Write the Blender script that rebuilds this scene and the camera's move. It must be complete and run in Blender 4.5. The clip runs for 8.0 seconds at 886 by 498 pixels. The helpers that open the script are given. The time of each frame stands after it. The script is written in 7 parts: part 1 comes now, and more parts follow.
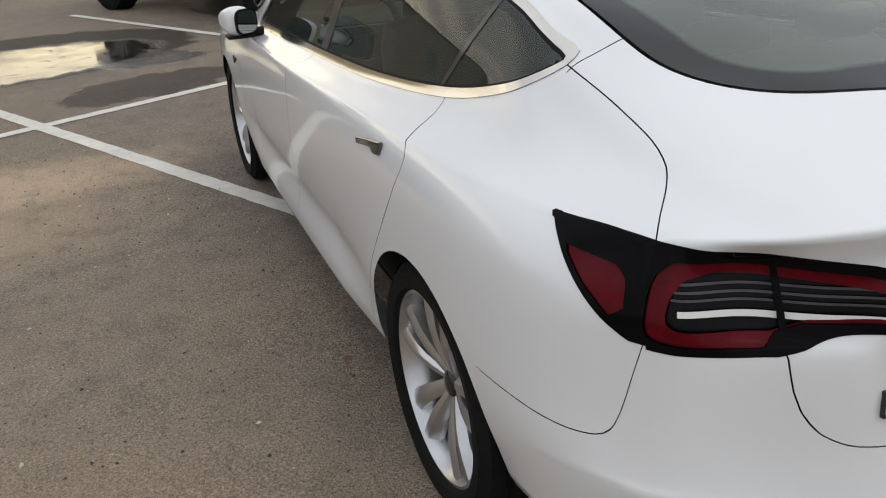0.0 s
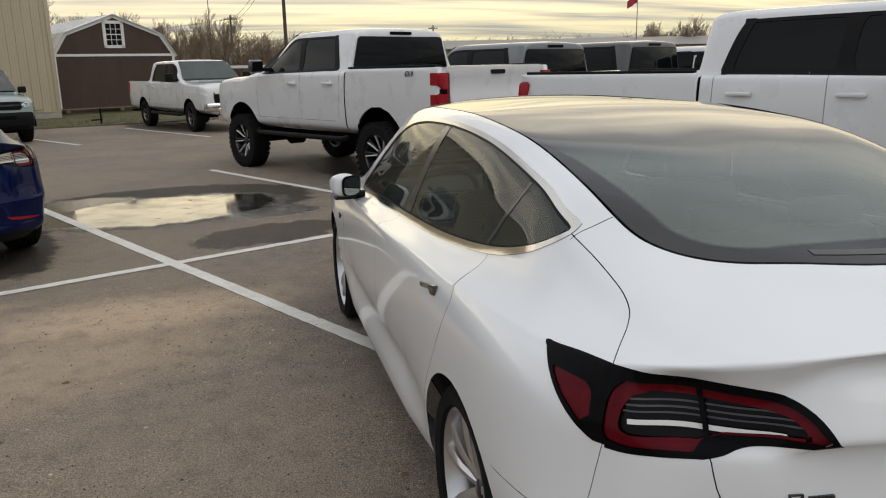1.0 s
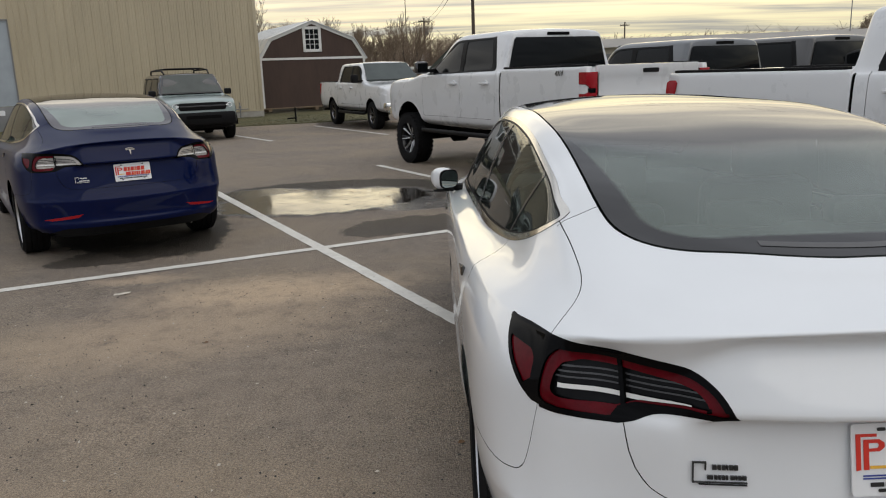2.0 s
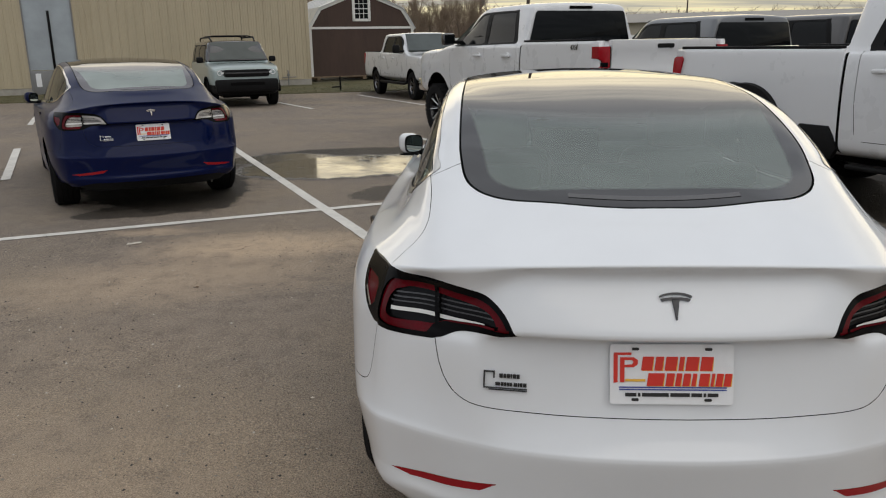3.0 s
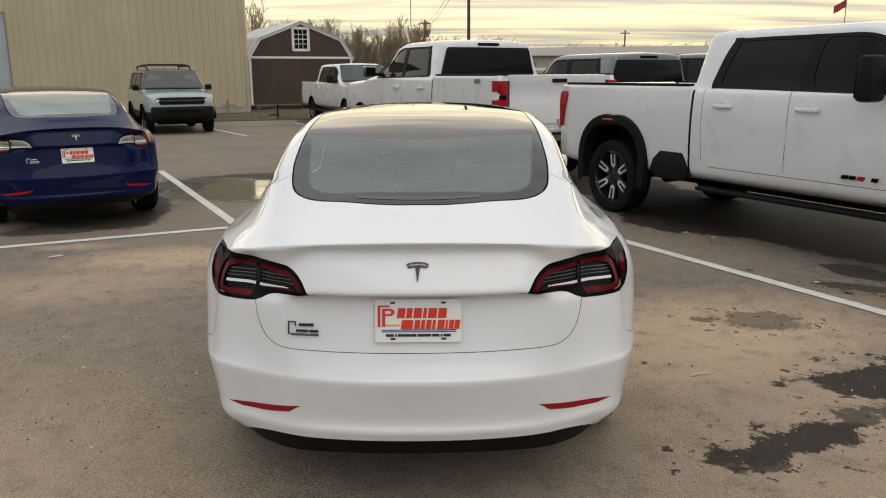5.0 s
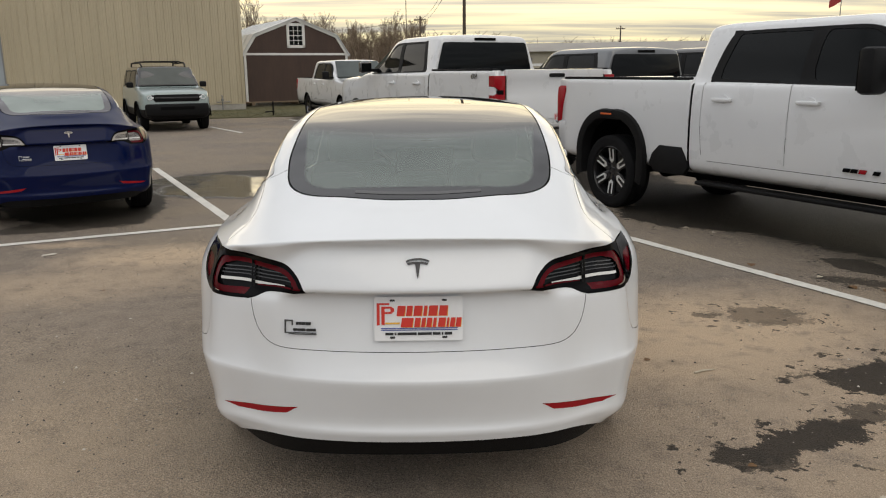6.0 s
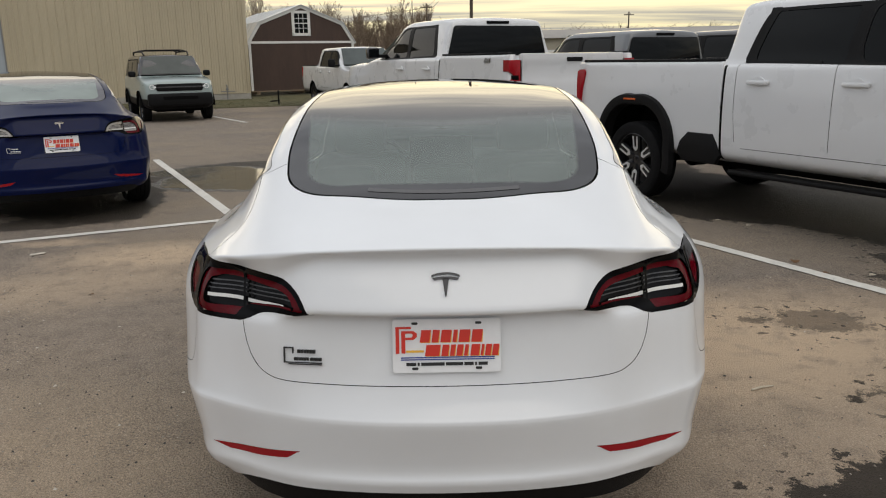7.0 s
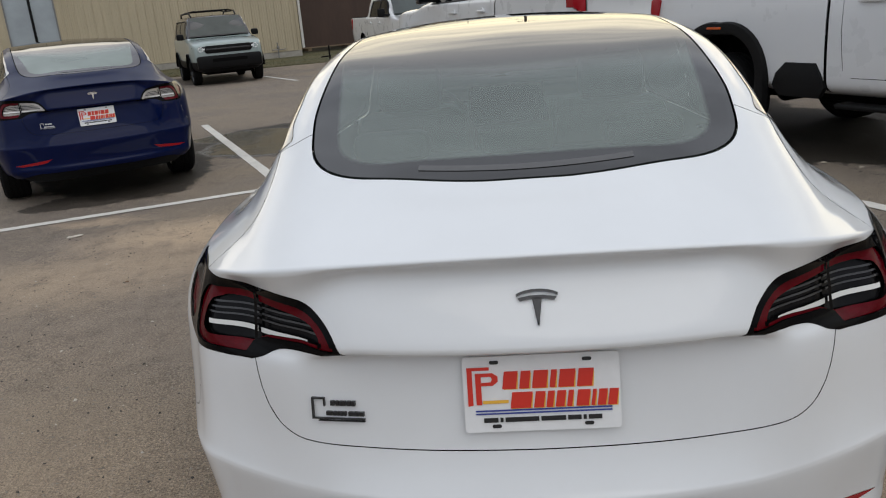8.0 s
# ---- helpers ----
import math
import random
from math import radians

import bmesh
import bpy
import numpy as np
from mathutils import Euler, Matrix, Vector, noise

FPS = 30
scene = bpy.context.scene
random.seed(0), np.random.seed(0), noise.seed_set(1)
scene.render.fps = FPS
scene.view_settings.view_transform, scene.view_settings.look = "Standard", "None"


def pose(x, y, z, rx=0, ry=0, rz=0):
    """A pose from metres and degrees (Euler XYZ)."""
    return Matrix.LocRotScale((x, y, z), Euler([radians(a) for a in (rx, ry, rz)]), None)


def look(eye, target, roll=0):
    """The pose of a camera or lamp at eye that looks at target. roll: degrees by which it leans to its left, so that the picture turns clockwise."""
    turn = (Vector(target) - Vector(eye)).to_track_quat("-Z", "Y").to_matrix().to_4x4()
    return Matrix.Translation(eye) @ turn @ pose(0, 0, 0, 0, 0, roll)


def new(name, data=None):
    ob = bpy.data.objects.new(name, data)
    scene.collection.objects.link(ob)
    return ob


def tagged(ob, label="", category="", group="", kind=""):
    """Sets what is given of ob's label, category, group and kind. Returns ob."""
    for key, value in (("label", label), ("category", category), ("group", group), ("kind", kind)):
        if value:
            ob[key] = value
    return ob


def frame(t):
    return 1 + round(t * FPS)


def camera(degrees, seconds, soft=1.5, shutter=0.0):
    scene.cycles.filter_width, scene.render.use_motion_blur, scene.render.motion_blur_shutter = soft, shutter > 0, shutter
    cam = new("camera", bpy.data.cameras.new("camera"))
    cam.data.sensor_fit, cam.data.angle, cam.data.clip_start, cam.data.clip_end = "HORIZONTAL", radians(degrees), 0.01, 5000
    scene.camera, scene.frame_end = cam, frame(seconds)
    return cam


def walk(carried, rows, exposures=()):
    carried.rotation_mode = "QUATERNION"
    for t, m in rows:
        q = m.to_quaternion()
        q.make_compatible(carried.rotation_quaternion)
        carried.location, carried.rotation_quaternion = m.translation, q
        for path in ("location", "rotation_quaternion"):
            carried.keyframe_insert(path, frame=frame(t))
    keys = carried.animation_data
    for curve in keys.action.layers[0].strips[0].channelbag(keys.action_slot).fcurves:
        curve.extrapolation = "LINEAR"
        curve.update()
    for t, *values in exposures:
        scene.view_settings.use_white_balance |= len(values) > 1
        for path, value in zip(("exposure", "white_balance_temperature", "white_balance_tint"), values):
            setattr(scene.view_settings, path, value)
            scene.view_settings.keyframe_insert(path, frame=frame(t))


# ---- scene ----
cam = camera(59.5, 8.0, soft=1.1)
PATH = [
    (0, (-1.435, -0.576, 1.487), (-0.796, 1.119, 0.638), -2.7),
    (0.5, (-1.48, -0.87, 1.547), (-0.932, 0.955, 0.939), -2.2),
    (1, (-1.435, -1.076, 1.588), (-0.985, 0.818, 1.13), -1.3),
    (1.5, (-1.193, -1.246, 1.578), (-1.01, 0.699, 1.149), -2.1),
    (1.7, (-1.106, -1.313, 1.586), (-1.036, 0.639, 1.157), -2.3),
    (2.8, (-0.547, -1.703, 1.589), (-0.659, 0.226, 1.076), -1.2),
    (3, (-0.425, -1.774, 1.578), (-0.577, 0.153, 1.067), -1.0),
    (3.5, (-0.226, -2.015, 1.583), (-0.372, -0.089, 1.066), -1.7),
    (4, (-0.056, -2.224, 1.616), (-0.06, -0.288, 1.116), -0.8),
    (4.5, (0.096, -2.389, 1.61), (0.082, -0.444, 1.143), 0.0),
    (5, (0.115, -2.565, 1.625), (0.095, -0.614, 1.182), -0.3),
    (6.5, (0.075, -2.322, 1.583), (0.066, -0.376, 1.12), -0.6),
    (7, (0.025, -2.002, 1.558), (-0.005, -0.06, 1.079), -1.0),
    (7.5, (-0.037, -1.647, 1.542), (-0.053, 0.287, 1.031), -2.0),
    (8, (-0.032, -1.31, 1.502), (-0.224, 0.59, 0.906), -4.8),
]
walk(cam, [(t, look(eye, target, roll)) for t, eye, target, roll in PATH], [(0.0, 0.03, 6600, 10), (0.5, -0.04, 6700, 10), (1.0, -0.17, 6620, 10), (1.5, -0.17, 6480, 10), (3.0, -0.24, 6560, 10), (3.5, -0.15, 6650, 10), (4.5, -0.03, 6850, 10), (6.5, -0.03, 6820, 10), (7.5, -0.17, 6480, 10), (8.0, -0.17, 6350, 10)])

# ---- world and sun ----
LOT = 28.5                      # degrees by which the bays are turned from the white sedan
world = bpy.data.worlds.new("sky")
scene.world = world
world.use_nodes = True


def build_sky():
    nt = world.node_tree
    nt.nodes.clear()
    N = nt.nodes.new
    L = nt.links.new
    out = N("ShaderNodeOutputWorld")
    bg = N("ShaderNodeBackground")
    bg.inputs["Strength"].default_value = 0.1
    sky = N("ShaderNodeTexSky")
    sky.sky_type = 'NISHITA'
    sky.sun_disc = False
    sky.sun_elevation = radians(57)
    sky.sun_rotation = radians(148)
    tc = N("ShaderNodeTexCoord")
    sep = N("ShaderNodeSeparateXYZ")
    L(tc.outputs["Generated"], sep.inputs[0])
    # flat cloud deck: direction divided by height, so that bands close up towards the horizon
    zc = N("ShaderNodeMath")
    zc.operation = 'MAXIMUM'
    zc.inputs[1].default_value = 0.0
    L(sep.outputs[2], zc.inputs[0])
    za = N("ShaderNodeMath")
    za.operation = 'ADD'
    za.inputs[1].default_value = 0.07
    L(zc.outputs[0], za.inputs[0])
    dv = N("ShaderNodeVectorMath")
    dv.operation = 'DIVIDE'
    cmb = N("ShaderNodeCombineXYZ")
    for k in range(3):
        L(za.outputs[0], cmb.inputs[k])
    L(tc.outputs["Generated"], dv.inputs[0])
    L(cmb.outputs[0], dv.inputs[1])
    mp = N("ShaderNodeMapping")
    mp.inputs["Scale"].default_value = (0.28, 1.2, 0.0)
    mp.inputs["Location"].default_value = (1.3, 0.4, 0.0)
    L(dv.outputs[0], mp.inputs[0])
    nz = N("ShaderNodeTexNoise")
    nz.inputs["Scale"].default_value = 1.1
    nz.inputs["Detail"].default_value = 7
    nz.inputs["Roughness"].default_value = 0.55
    nz.inputs["Distortion"].default_value = 0.35
    L(mp.outputs[0], nz.inputs["Vector"])
    ramp = N("ShaderNodeValToRGB")
    ramp.color_ramp.elements[0].position = 0.41
    ramp.color_ramp.elements[0].color = (0.0, 0.0, 0.0, 1)
    ramp.color_ramp.elements[1].position = 0.61
    ramp.color_ramp.elements[1].color = (1, 1, 1, 1)
    L(nz.outputs["Fac"], ramp.inputs[0])
    # thin cloud: warm near the horizon, cool white overhead
    el = N("ShaderNodeMapRange")
    el.inputs["From Min"].default_value = 0.0
    el.inputs["From Max"].default_value = 0.48
    L(sep.outputs[2], el.inputs["Value"])
    thin = N("ShaderNodeMixRGB")
    thin.inputs[2].default_value = (10.6, 11.1, 11.9, 1)
    L(el.outputs[0], thin.inputs[0])
    thick = N("ShaderNodeMixRGB")
    thick.inputs[2].default_value = (5.9, 6.2, 6.7, 1)
    # the low sky fades from the sunset side to the far side
    az = N("ShaderNodeMapRange")
    az.interpolation_type = 'SMOOTHSTEP'
    az.inputs["From Min"].default_value = -0.9
    az.inputs["From Max"].default_value = 0.0
    toward = N("ShaderNodeVectorMath")
    toward.operation = 'DOT_PRODUCT'
    toward.inputs[1].default_value = (0.97, 0.12, 0.0)
    L(tc.outputs["Generated"], toward.inputs[0])
    L(toward.outputs["Value"], az.inputs["Value"])
    ahead = N("ShaderNodeMapRange")
    ahead.inputs["From Min"].default_value = -0.3
    ahead.inputs["From Max"].default_value = 0.5
    L(sep.outputs[1], ahead.inputs["Value"])
    for node, far, back, near in ((thin, (6.0, 6.1, 6.4, 1), (5.2, 5.3, 5.5, 1), (11.6, 10.2, 6.0, 1)), (thick, (4.0, 4.1, 4.3, 1), (3.5, 3.6, 3.8, 1), (5.0, 4.7, 4.1, 1))):
        warm = N("ShaderNodeMixRGB")
        warm.inputs[1].default_value = back
        warm.inputs[2].default_value = near
        L(ahead.outputs[0], warm.inputs[0])
        low = N("ShaderNodeMixRGB")
        low.inputs[1].default_value = far
        L(warm.outputs[0], low.inputs[2])
        L(az.outputs[0], low.inputs[0])
        L(low.outputs[0], node.inputs[1])
    L(el.outputs[0], thick.inputs[0])
    cl = N("ShaderNodeMixRGB")
    L(ramp.outputs[0], cl.inputs[0])
    L(thin.outputs[0], cl.inputs[1])
    L(thick.outputs[0], cl.inputs[2])
    # the broad sunset glow behind the thin cloud ahead, strongest a hand above the horizon
    rise = N("ShaderNodeMapRange")
    rise.interpolation_type = 'SMOOTHSTEP'
    rise.inputs["From Min"].default_value, rise.inputs["From Max"].default_value = 0.03, 0.15
    L(sep.outputs[2], rise.inputs["Value"])
    fall = N("ShaderNodeMapRange")
    fall.interpolation_type = 'SMOOTHSTEP'
    fall.inputs["From Min"].default_value, fall.inputs["From Max"].default_value = 0.50, 0.16
    L(sep.outputs[2], fall.inputs["Value"])
    front = N("ShaderNodeMapRange")
    front.interpolation_type = 'SMOOTHSTEP'
    front.inputs["From Min"].default_value, front.inputs["From Max"].default_value = 0.1, 0.85
    L(sep.outputs[1], front.inputs["Value"])
    glow = None
    for o in (rise, fall, front):
        if glow is None:
            glow = o.outputs[0]
            continue
        t = N("ShaderNodeMath")
        t.operation = 'MULTIPLY'
        L(glow, t.inputs[0])
        L(o.outputs[0], t.inputs[1])
        glow = t.outputs[0]
    lit = N("ShaderNodeMixRGB")
    lit.blend_type = 'MULTIPLY'
    lit.inputs[2].default_value = (2.15, 1.98, 1.75, 1)
    L(glow, lit.inputs[0])
    L(cl.outputs[0], lit.inputs[1])
    mix = N("ShaderNodeMixRGB")
    mix.inputs[0].default_value = 0.9
    L(sky.outputs[0], mix.inputs[1])
    L(lit.outputs[0], mix.inputs[2])
    L(mix.outputs[0], bg.inputs[0])
    L(bg.outputs[0], out.inputs[0])


build_sky()
sun_data = bpy.data.lights.new("sun", 'SUN')
sun_data.energy = 1.0
sun_data.angle = radians(75)
sun_data.color = (1.0, 0.94, 0.84)
sun = new("sun", sun_data)
sun.matrix_world = look((0, 0, 0), (-math.sin(radians(148)) * math.cos(radians(57)), -math.cos(radians(148)) * math.cos(radians(57)), -math.sin(radians(57))))

# ---- materials ----


def material(name, base=(0.5, 0.5, 0.5), rough=0.5, metal=0.0, coat=0.0, spec=0.5):
    m = bpy.data.materials.new(name)
    m.use_nodes = True
    b = m.node_tree.nodes["Principled BSDF"]
    b.inputs["Base Color"].default_value = (*base, 1)
    b.inputs["Roughness"].default_value = rough
    b.inputs["Metallic"].default_value = metal
    b.inputs["Coat Weight"].default_value = coat
    b.inputs["Coat Roughness"].default_value = 0.12
    b.inputs["Specular IOR Level"].default_value = spec
    return m


def vary(m, scale=8.0, amount=0.15, second=0.0, bump=0.0, bump_scale=None, rough_amount=0.0, stretch=(1, 1, 1), tint=None):
    """Noise at one or two scales on a material's colour, roughness and relief, in metres."""
    nt = m.node_tree
    N, L = nt.nodes.new, nt.links.new
    b = nt.nodes["Principled BSDF"]
    base = tuple(b.inputs["Base Color"].default_value)
    rough = b.inputs["Roughness"].default_value
    tc = N("ShaderNodeTexCoord")
    mp = N("ShaderNodeMapping")
    mp.inputs["Scale"].default_value = stretch
    L(tc.outputs["Object"], mp.inputs[0])
    n1 = N("ShaderNodeTexNoise")
    n1.inputs["Scale"].default_value = scale
    n1.inputs["Detail"].default_value = 6
    n1.inputs["Roughness"].default_value = 0.6
    L(mp.outputs[0], n1.inputs["Vector"])
    n2 = N("ShaderNodeTexNoise")
    n2.inputs["Scale"].default_value = second or scale * 0.12
    n2.inputs["Detail"].default_value = 4
    L(mp.outputs[0], n2.inputs["Vector"])
    add = N("ShaderNodeMath")
    add.operation = 'ADD'
    L(n1.outputs["Fac"], add.inputs[0])
    L(n2.outputs["Fac"], add.inputs[1])
    mr = N("ShaderNodeMapRange")
    mr.inputs["From Min"].default_value = 0.65
    mr.inputs["From Max"].default_value = 1.35
    L(add.outputs[0], mr.inputs["Value"])
    mx = N("ShaderNodeMixRGB")
    lo = tuple(c * (1 - amount) for c in base[:3]) + (1,)
    hi = (*tint, 1) if tint else tuple(min(1, c * (1 + amount)) for c in base[:3]) + (1,)
    mx.inputs[1].default_value, mx.inputs[2].default_value = lo, hi
    L(mr.outputs[0], mx.inputs[0])
    L(mx.outputs[0], b.inputs["Base Color"])
    if rough_amount:
        rr = N("ShaderNodeMapRange")
        rr.inputs["To Min"].default_value = max(0.02, rough - rough_amount)
        rr.inputs["To Max"].default_value = min(1, rough + rough_amount)
        L(n1.outputs["Fac"], rr.inputs["Value"])
        L(rr.outputs[0], b.inputs["Roughness"])
    if bump:
        bp = N("ShaderNodeBump")
        bp.inputs["Strength"].default_value = bump
        bp.inputs["Distance"].default_value = 0.01
        n3 = N("ShaderNodeTexNoise")
        n3.inputs["Scale"].default_value = bump_scale or scale * 6
        n3.inputs["Detail"].default_value = 5
        L(mp.outputs[0], n3.inputs["Vector"])
        L(n3.outputs["Fac"], bp.inputs["Height"])
        L(bp.outputs[0], b.inputs["Normal"])
    return m


def paint(name, base, rough=0.32, metal=0.0, dirt=0.02):
    m = material(name, base, rough, metal, coat=1.0)
    m.node_tree.nodes["Principled BSDF"].inputs["Coat Roughness"].default_value = 0.04
    vary(m, 3.0, dirt, 0.7, rough_amount=0.04)
    return m


def glass(name, tint=(0.6, 0.68, 0.66), rough=0.02, clear=0.6, film=0.0, border=False, printed_in=(0.022, 0.021, 0.022)):
    """A thin pane: tinted see-through under a pale film of dust and painted haze, mixed with gloss by Fresnel."""
    m = bpy.data.materials.new(name)
    m.use_nodes = True
    nt = m.node_tree
    nt.nodes.clear()
    N, L = nt.nodes.new, nt.links.new
    out = N("ShaderNodeOutputMaterial")
    tr = N("ShaderNodeBsdfTransparent")
    tr.inputs[0].default_value = (*(c * clear for c in tint), 1)
    gl = N("ShaderNodeBsdfGlossy")
    gl.inputs["Roughness"].default_value = rough
    fr = N("ShaderNodeFresnel")
    fr.inputs["IOR"].default_value = 1.5
    mx = N("ShaderNodeMixShader")
    L(fr.outputs[0], mx.inputs[0])
    df = N("ShaderNodeBsdfDiffuse")
    df.inputs[0].default_value = (0.46, 0.54, 0.49, 1)
    tc = N("ShaderNodeTexCoord")
    nz = N("ShaderNodeTexNoise")
    nz.inputs["Scale"].default_value = 3.0
    L(tc.outputs["Object"], nz.inputs["Vector"])
    fm = N("ShaderNodeMapRange")
    fm.inputs["To Min"].default_value, fm.inputs["To Max"].default_value = film * .7, film * 1.3
    L(nz.outputs["Fac"], fm.inputs["Value"])
    base = N("ShaderNodeMixShader")
    L(fm.outputs[0], base.inputs[0])
    L(tr.outputs[0], base.inputs[1])
    L(df.outputs[0], base.inputs[2])
    L(base.outputs[0], mx.inputs[1])
    L(gl.outputs[0], mx.inputs[2])
    if not border:
        L(mx.outputs[0], out.inputs[0])
        return m
    # the black print round the clear field: a bowed box with round corners, faded by fine dots
    def mth(op, a, b=0.0):
        t = N("ShaderNodeMath")
        t.operation = op
        for k, v in ((0, a), (1, b)):
            if isinstance(v, float):
                t.inputs[k].default_value = v
            else:
                L(v, t.inputs[k])
        return t.outputs[0]
    sep = N("ShaderNodeSeparateXYZ")
    L(tc.outputs["Object"], sep.inputs[0])
    ax = mth('ABSOLUTE', sep.outputs[0])
    bow = mth('SUBTRACT', sep.outputs[1], mth('MULTIPLY', mth('MULTIPLY', ax, ax), 0.45))
    ax = mth('SUBTRACT', ax, mth('MULTIPLY', mth('SUBTRACT', bow, 0.45), 0.13))      # the field widens upwards
    qx = mth('MAXIMUM', mth('SUBTRACT', ax, 0.452 - 0.15), 0.0)
    qy = mth('MAXIMUM', mth('SUBTRACT', mth('ABSOLUTE', mth('SUBTRACT', bow, 1.088)), 0.70 - 0.15), 0.0)
    d = mth('SUBTRACT', mth('SQRT', mth('ADD', mth('MULTIPLY', qx, qx), mth('MULTIPLY', qy, qy))), 0.15)
    fade = N("ShaderNodeMapRange")
    fade.inputs["From Min"].default_value, fade.inputs["From Max"].default_value = -.010, .003
    L(d, fade.inputs["Value"])
    upper = N("ShaderNodeMapRange")                 # the tint of the roof sets in softly
    upper.interpolation_type = 'SMOOTHSTEP'
    upper.inputs["From Min"].default_value, upper.inputs["From Max"].default_value = .86, 1.14
    L(bow, upper.inputs["Value"])
    printed = mth('MAXIMUM', fade.outputs[0], upper.outputs[0])
    pr = N("ShaderNodeBsdfPrincipled")
    pr.inputs["Base Color"].default_value = (*printed_in, 1)
    pr.inputs["Roughness"].default_value = 0.04
    pr.inputs["Specular IOR Level"].default_value = 0.5
    last = N("ShaderNodeMixShader")
    L(printed, last.inputs[0])
    L(mx.outputs[0], last.inputs[1])
    L(pr.outputs[0], last.inputs[2])
    L(last.outputs[0], out.inputs[0])
    return m


WHITE_PAINT = paint("white_paint", (0.735, 0.755, 0.775), 0.30, dirt=0.035)
BLUE_PAINT = paint("blue_paint", (0.0005, 0.0048, 0.041), 0.35)
BLUE_PAINT.node_tree.nodes["Principled BSDF"].inputs["Coat Weight"].default_value = 0.36
BLUE_PAINT.node_tree.nodes["Principled BSDF"].inputs["Coat IOR"].default_value = 1.5
BLUE_PAINT.node_tree.nodes["Principled BSDF"].inputs["Coat Roughness"].default_value = 0.04
BLUE_PAINT.node_tree.nodes["Principled BSDF"].inputs["Specular IOR Level"].default_value = 0.04
GREY_PAINT = paint("grey_paint", (0.13, 0.135, 0.14), 0.3, 0.5)
DARK_PAINT = paint("dark_brown_grey_paint", (0.055, 0.052, 0.050), 0.3, 0.4)
BLACK_PAINT = paint("black_paint", (0.012, 0.012, 0.014), 0.25)
ICE_PAINT = paint("pale_blue_paint", (0.27, 0.33, 0.32), 0.35)
WHITE_TRUCK = paint("white_truck_paint", (0.665, 0.675, 0.685), 0.28)
GAP = material("panel_gap", (0.004, 0.004, 0.004), 0.9, spec=0.1)
BLACK_TRIM = vary(material("black_trim", (0.008, 0.008, 0.0085), 0.5, spec=0.12), 60, 0.25, 4, 0.15)
FRIT = vary(material("black_glass_border", (0.05, 0.048, 0.05), 0.14), 8, 0.15)
DARK_GLASS = material("privacy_glass", (0.005, 0.006, 0.0065), 0.03, spec=0.15)
ROOF_GLASS = material("roof_glass", (0.014, 0.012, 0.011), 0.03, spec=0.55)
CLEAR_GLASS = glass("clear_glass", (0.74, 0.84, 0.80), 0.02, 0.85)
DUSTY_GLASS = glass("dusty_rear_glass", (0.74, 0.86, 0.80), 0.03, 0.9, film=0.25, border=True)
# dusty too; the extra film and paler print paint in the sky's reflection
DUSTY_HAZE_GLASS = glass("dusty_sky_haze_rear_glass", (0.80, 0.88, 0.82), 0.03, 0.95, film=0.50, border=True, printed_in=(0.085, 0.078, 0.085))
SIDE_GLASS = glass("side_glass", (0.66, 0.80, 0.71), 0.015, 0.95, film=0.05)
SCREEN_GLASS = vary(material("windscreen_glass", (0.042, 0.053, 0.049), 0.04, spec=0.5), 2.5, .25, .8)
MACHINED = vary(material("machined_alloy", (0.72, 0.72, 0.72), 0.35, 0.55), 30, .1)
PALE_LENS = vary(material("pale_lamp_lens", (0.40, 0.37, 0.34), 0.12, 0.2), 40, .3, 6)
CHROME = material("chrome", (0.80, 0.79, 0.77), 0.12, 1.0)
PALE_BAR = material("white_light_bar", (0.72, 0.72, 0.70), 0.2)
STOP_LENS = vary(material("grey_stop_lens", (0.07, 0.068, 0.068), 0.3), 60, .15)
DARK_CHROME = material("dark_chrome", (0.16, 0.16, 0.165), 0.18, 1.0)
SATIN = material("bright_trim", (0.64, 0.61, 0.56), 0.14, 1.0)
RUBBER = vary(material("tyre_rubber", (0.010, 0.010, 0.0105), 0.8, spec=0.1), 30, 0.3, 5, 0.3, 90)
ALLOY = vary(material("silver_alloy", (0.55, 0.55, 0.56), 0.3, 0.9), 12, 0.12, 2)
DARK_ALLOY = material("gloss_black_alloy", (0.012, 0.012, 0.013), 0.2)
RED_LENS = vary(material("red_lens", (0.090, 0.0012, 0.005), 0.12, spec=0.15), 50, .3, 9)
TRUCK_RED = material("bright_red_lens", (0.30, 0.008, 0.014), 0.15, spec=0.3)
DARK_LENS = material("smoked_lens", (0.003, 0.003, 0.0035), 0.05, spec=0.07)
CLEAR_LENS = vary(material("grey_lens_insert", (0.055, 0.055, 0.058), 0.25, 0.3), 40, 0.3, 6)
INSERT = vary(material("smoked_chrome_insert", (0.008, 0.008, 0.009), 0.2, 0.1, spec=0.12), 30, .3)
MIRROR = material("mirror_glass", (0.30, 0.34, 0.33), 0.02, 1.0)
AMBER = material("amber_lens", (0.55, 0.10, 0.02), 0.2)
PLATE_WHITE = vary(material("plate_white", (0.78, 0.79, 0.80), 0.35), 30, 0.05)
PLATE_RED = material("plate_red", (0.62, 0.03, 0.015), 0.4)
PLATE_YELLOW = material("plate_yellow", (0.80, 0.45, 0.05), 0.4)
PLATE_BLUE = material("plate_blue", (0.03, 0.05, 0.28), 0.4)
PLATE_BLACK = material("plate_black", (0.015, 0.015, 0.015), 0.4)
CABIN = vary(material("dark_cabin", (0.02, 0.021, 0.022), 0.7), 40, 0.3, 4)
SEAT = vary(material("black_seat", (0.028, 0.029, 0.03), 0.55), 60, 0.25, 4, 0.1)

# ---- mesh tools ----


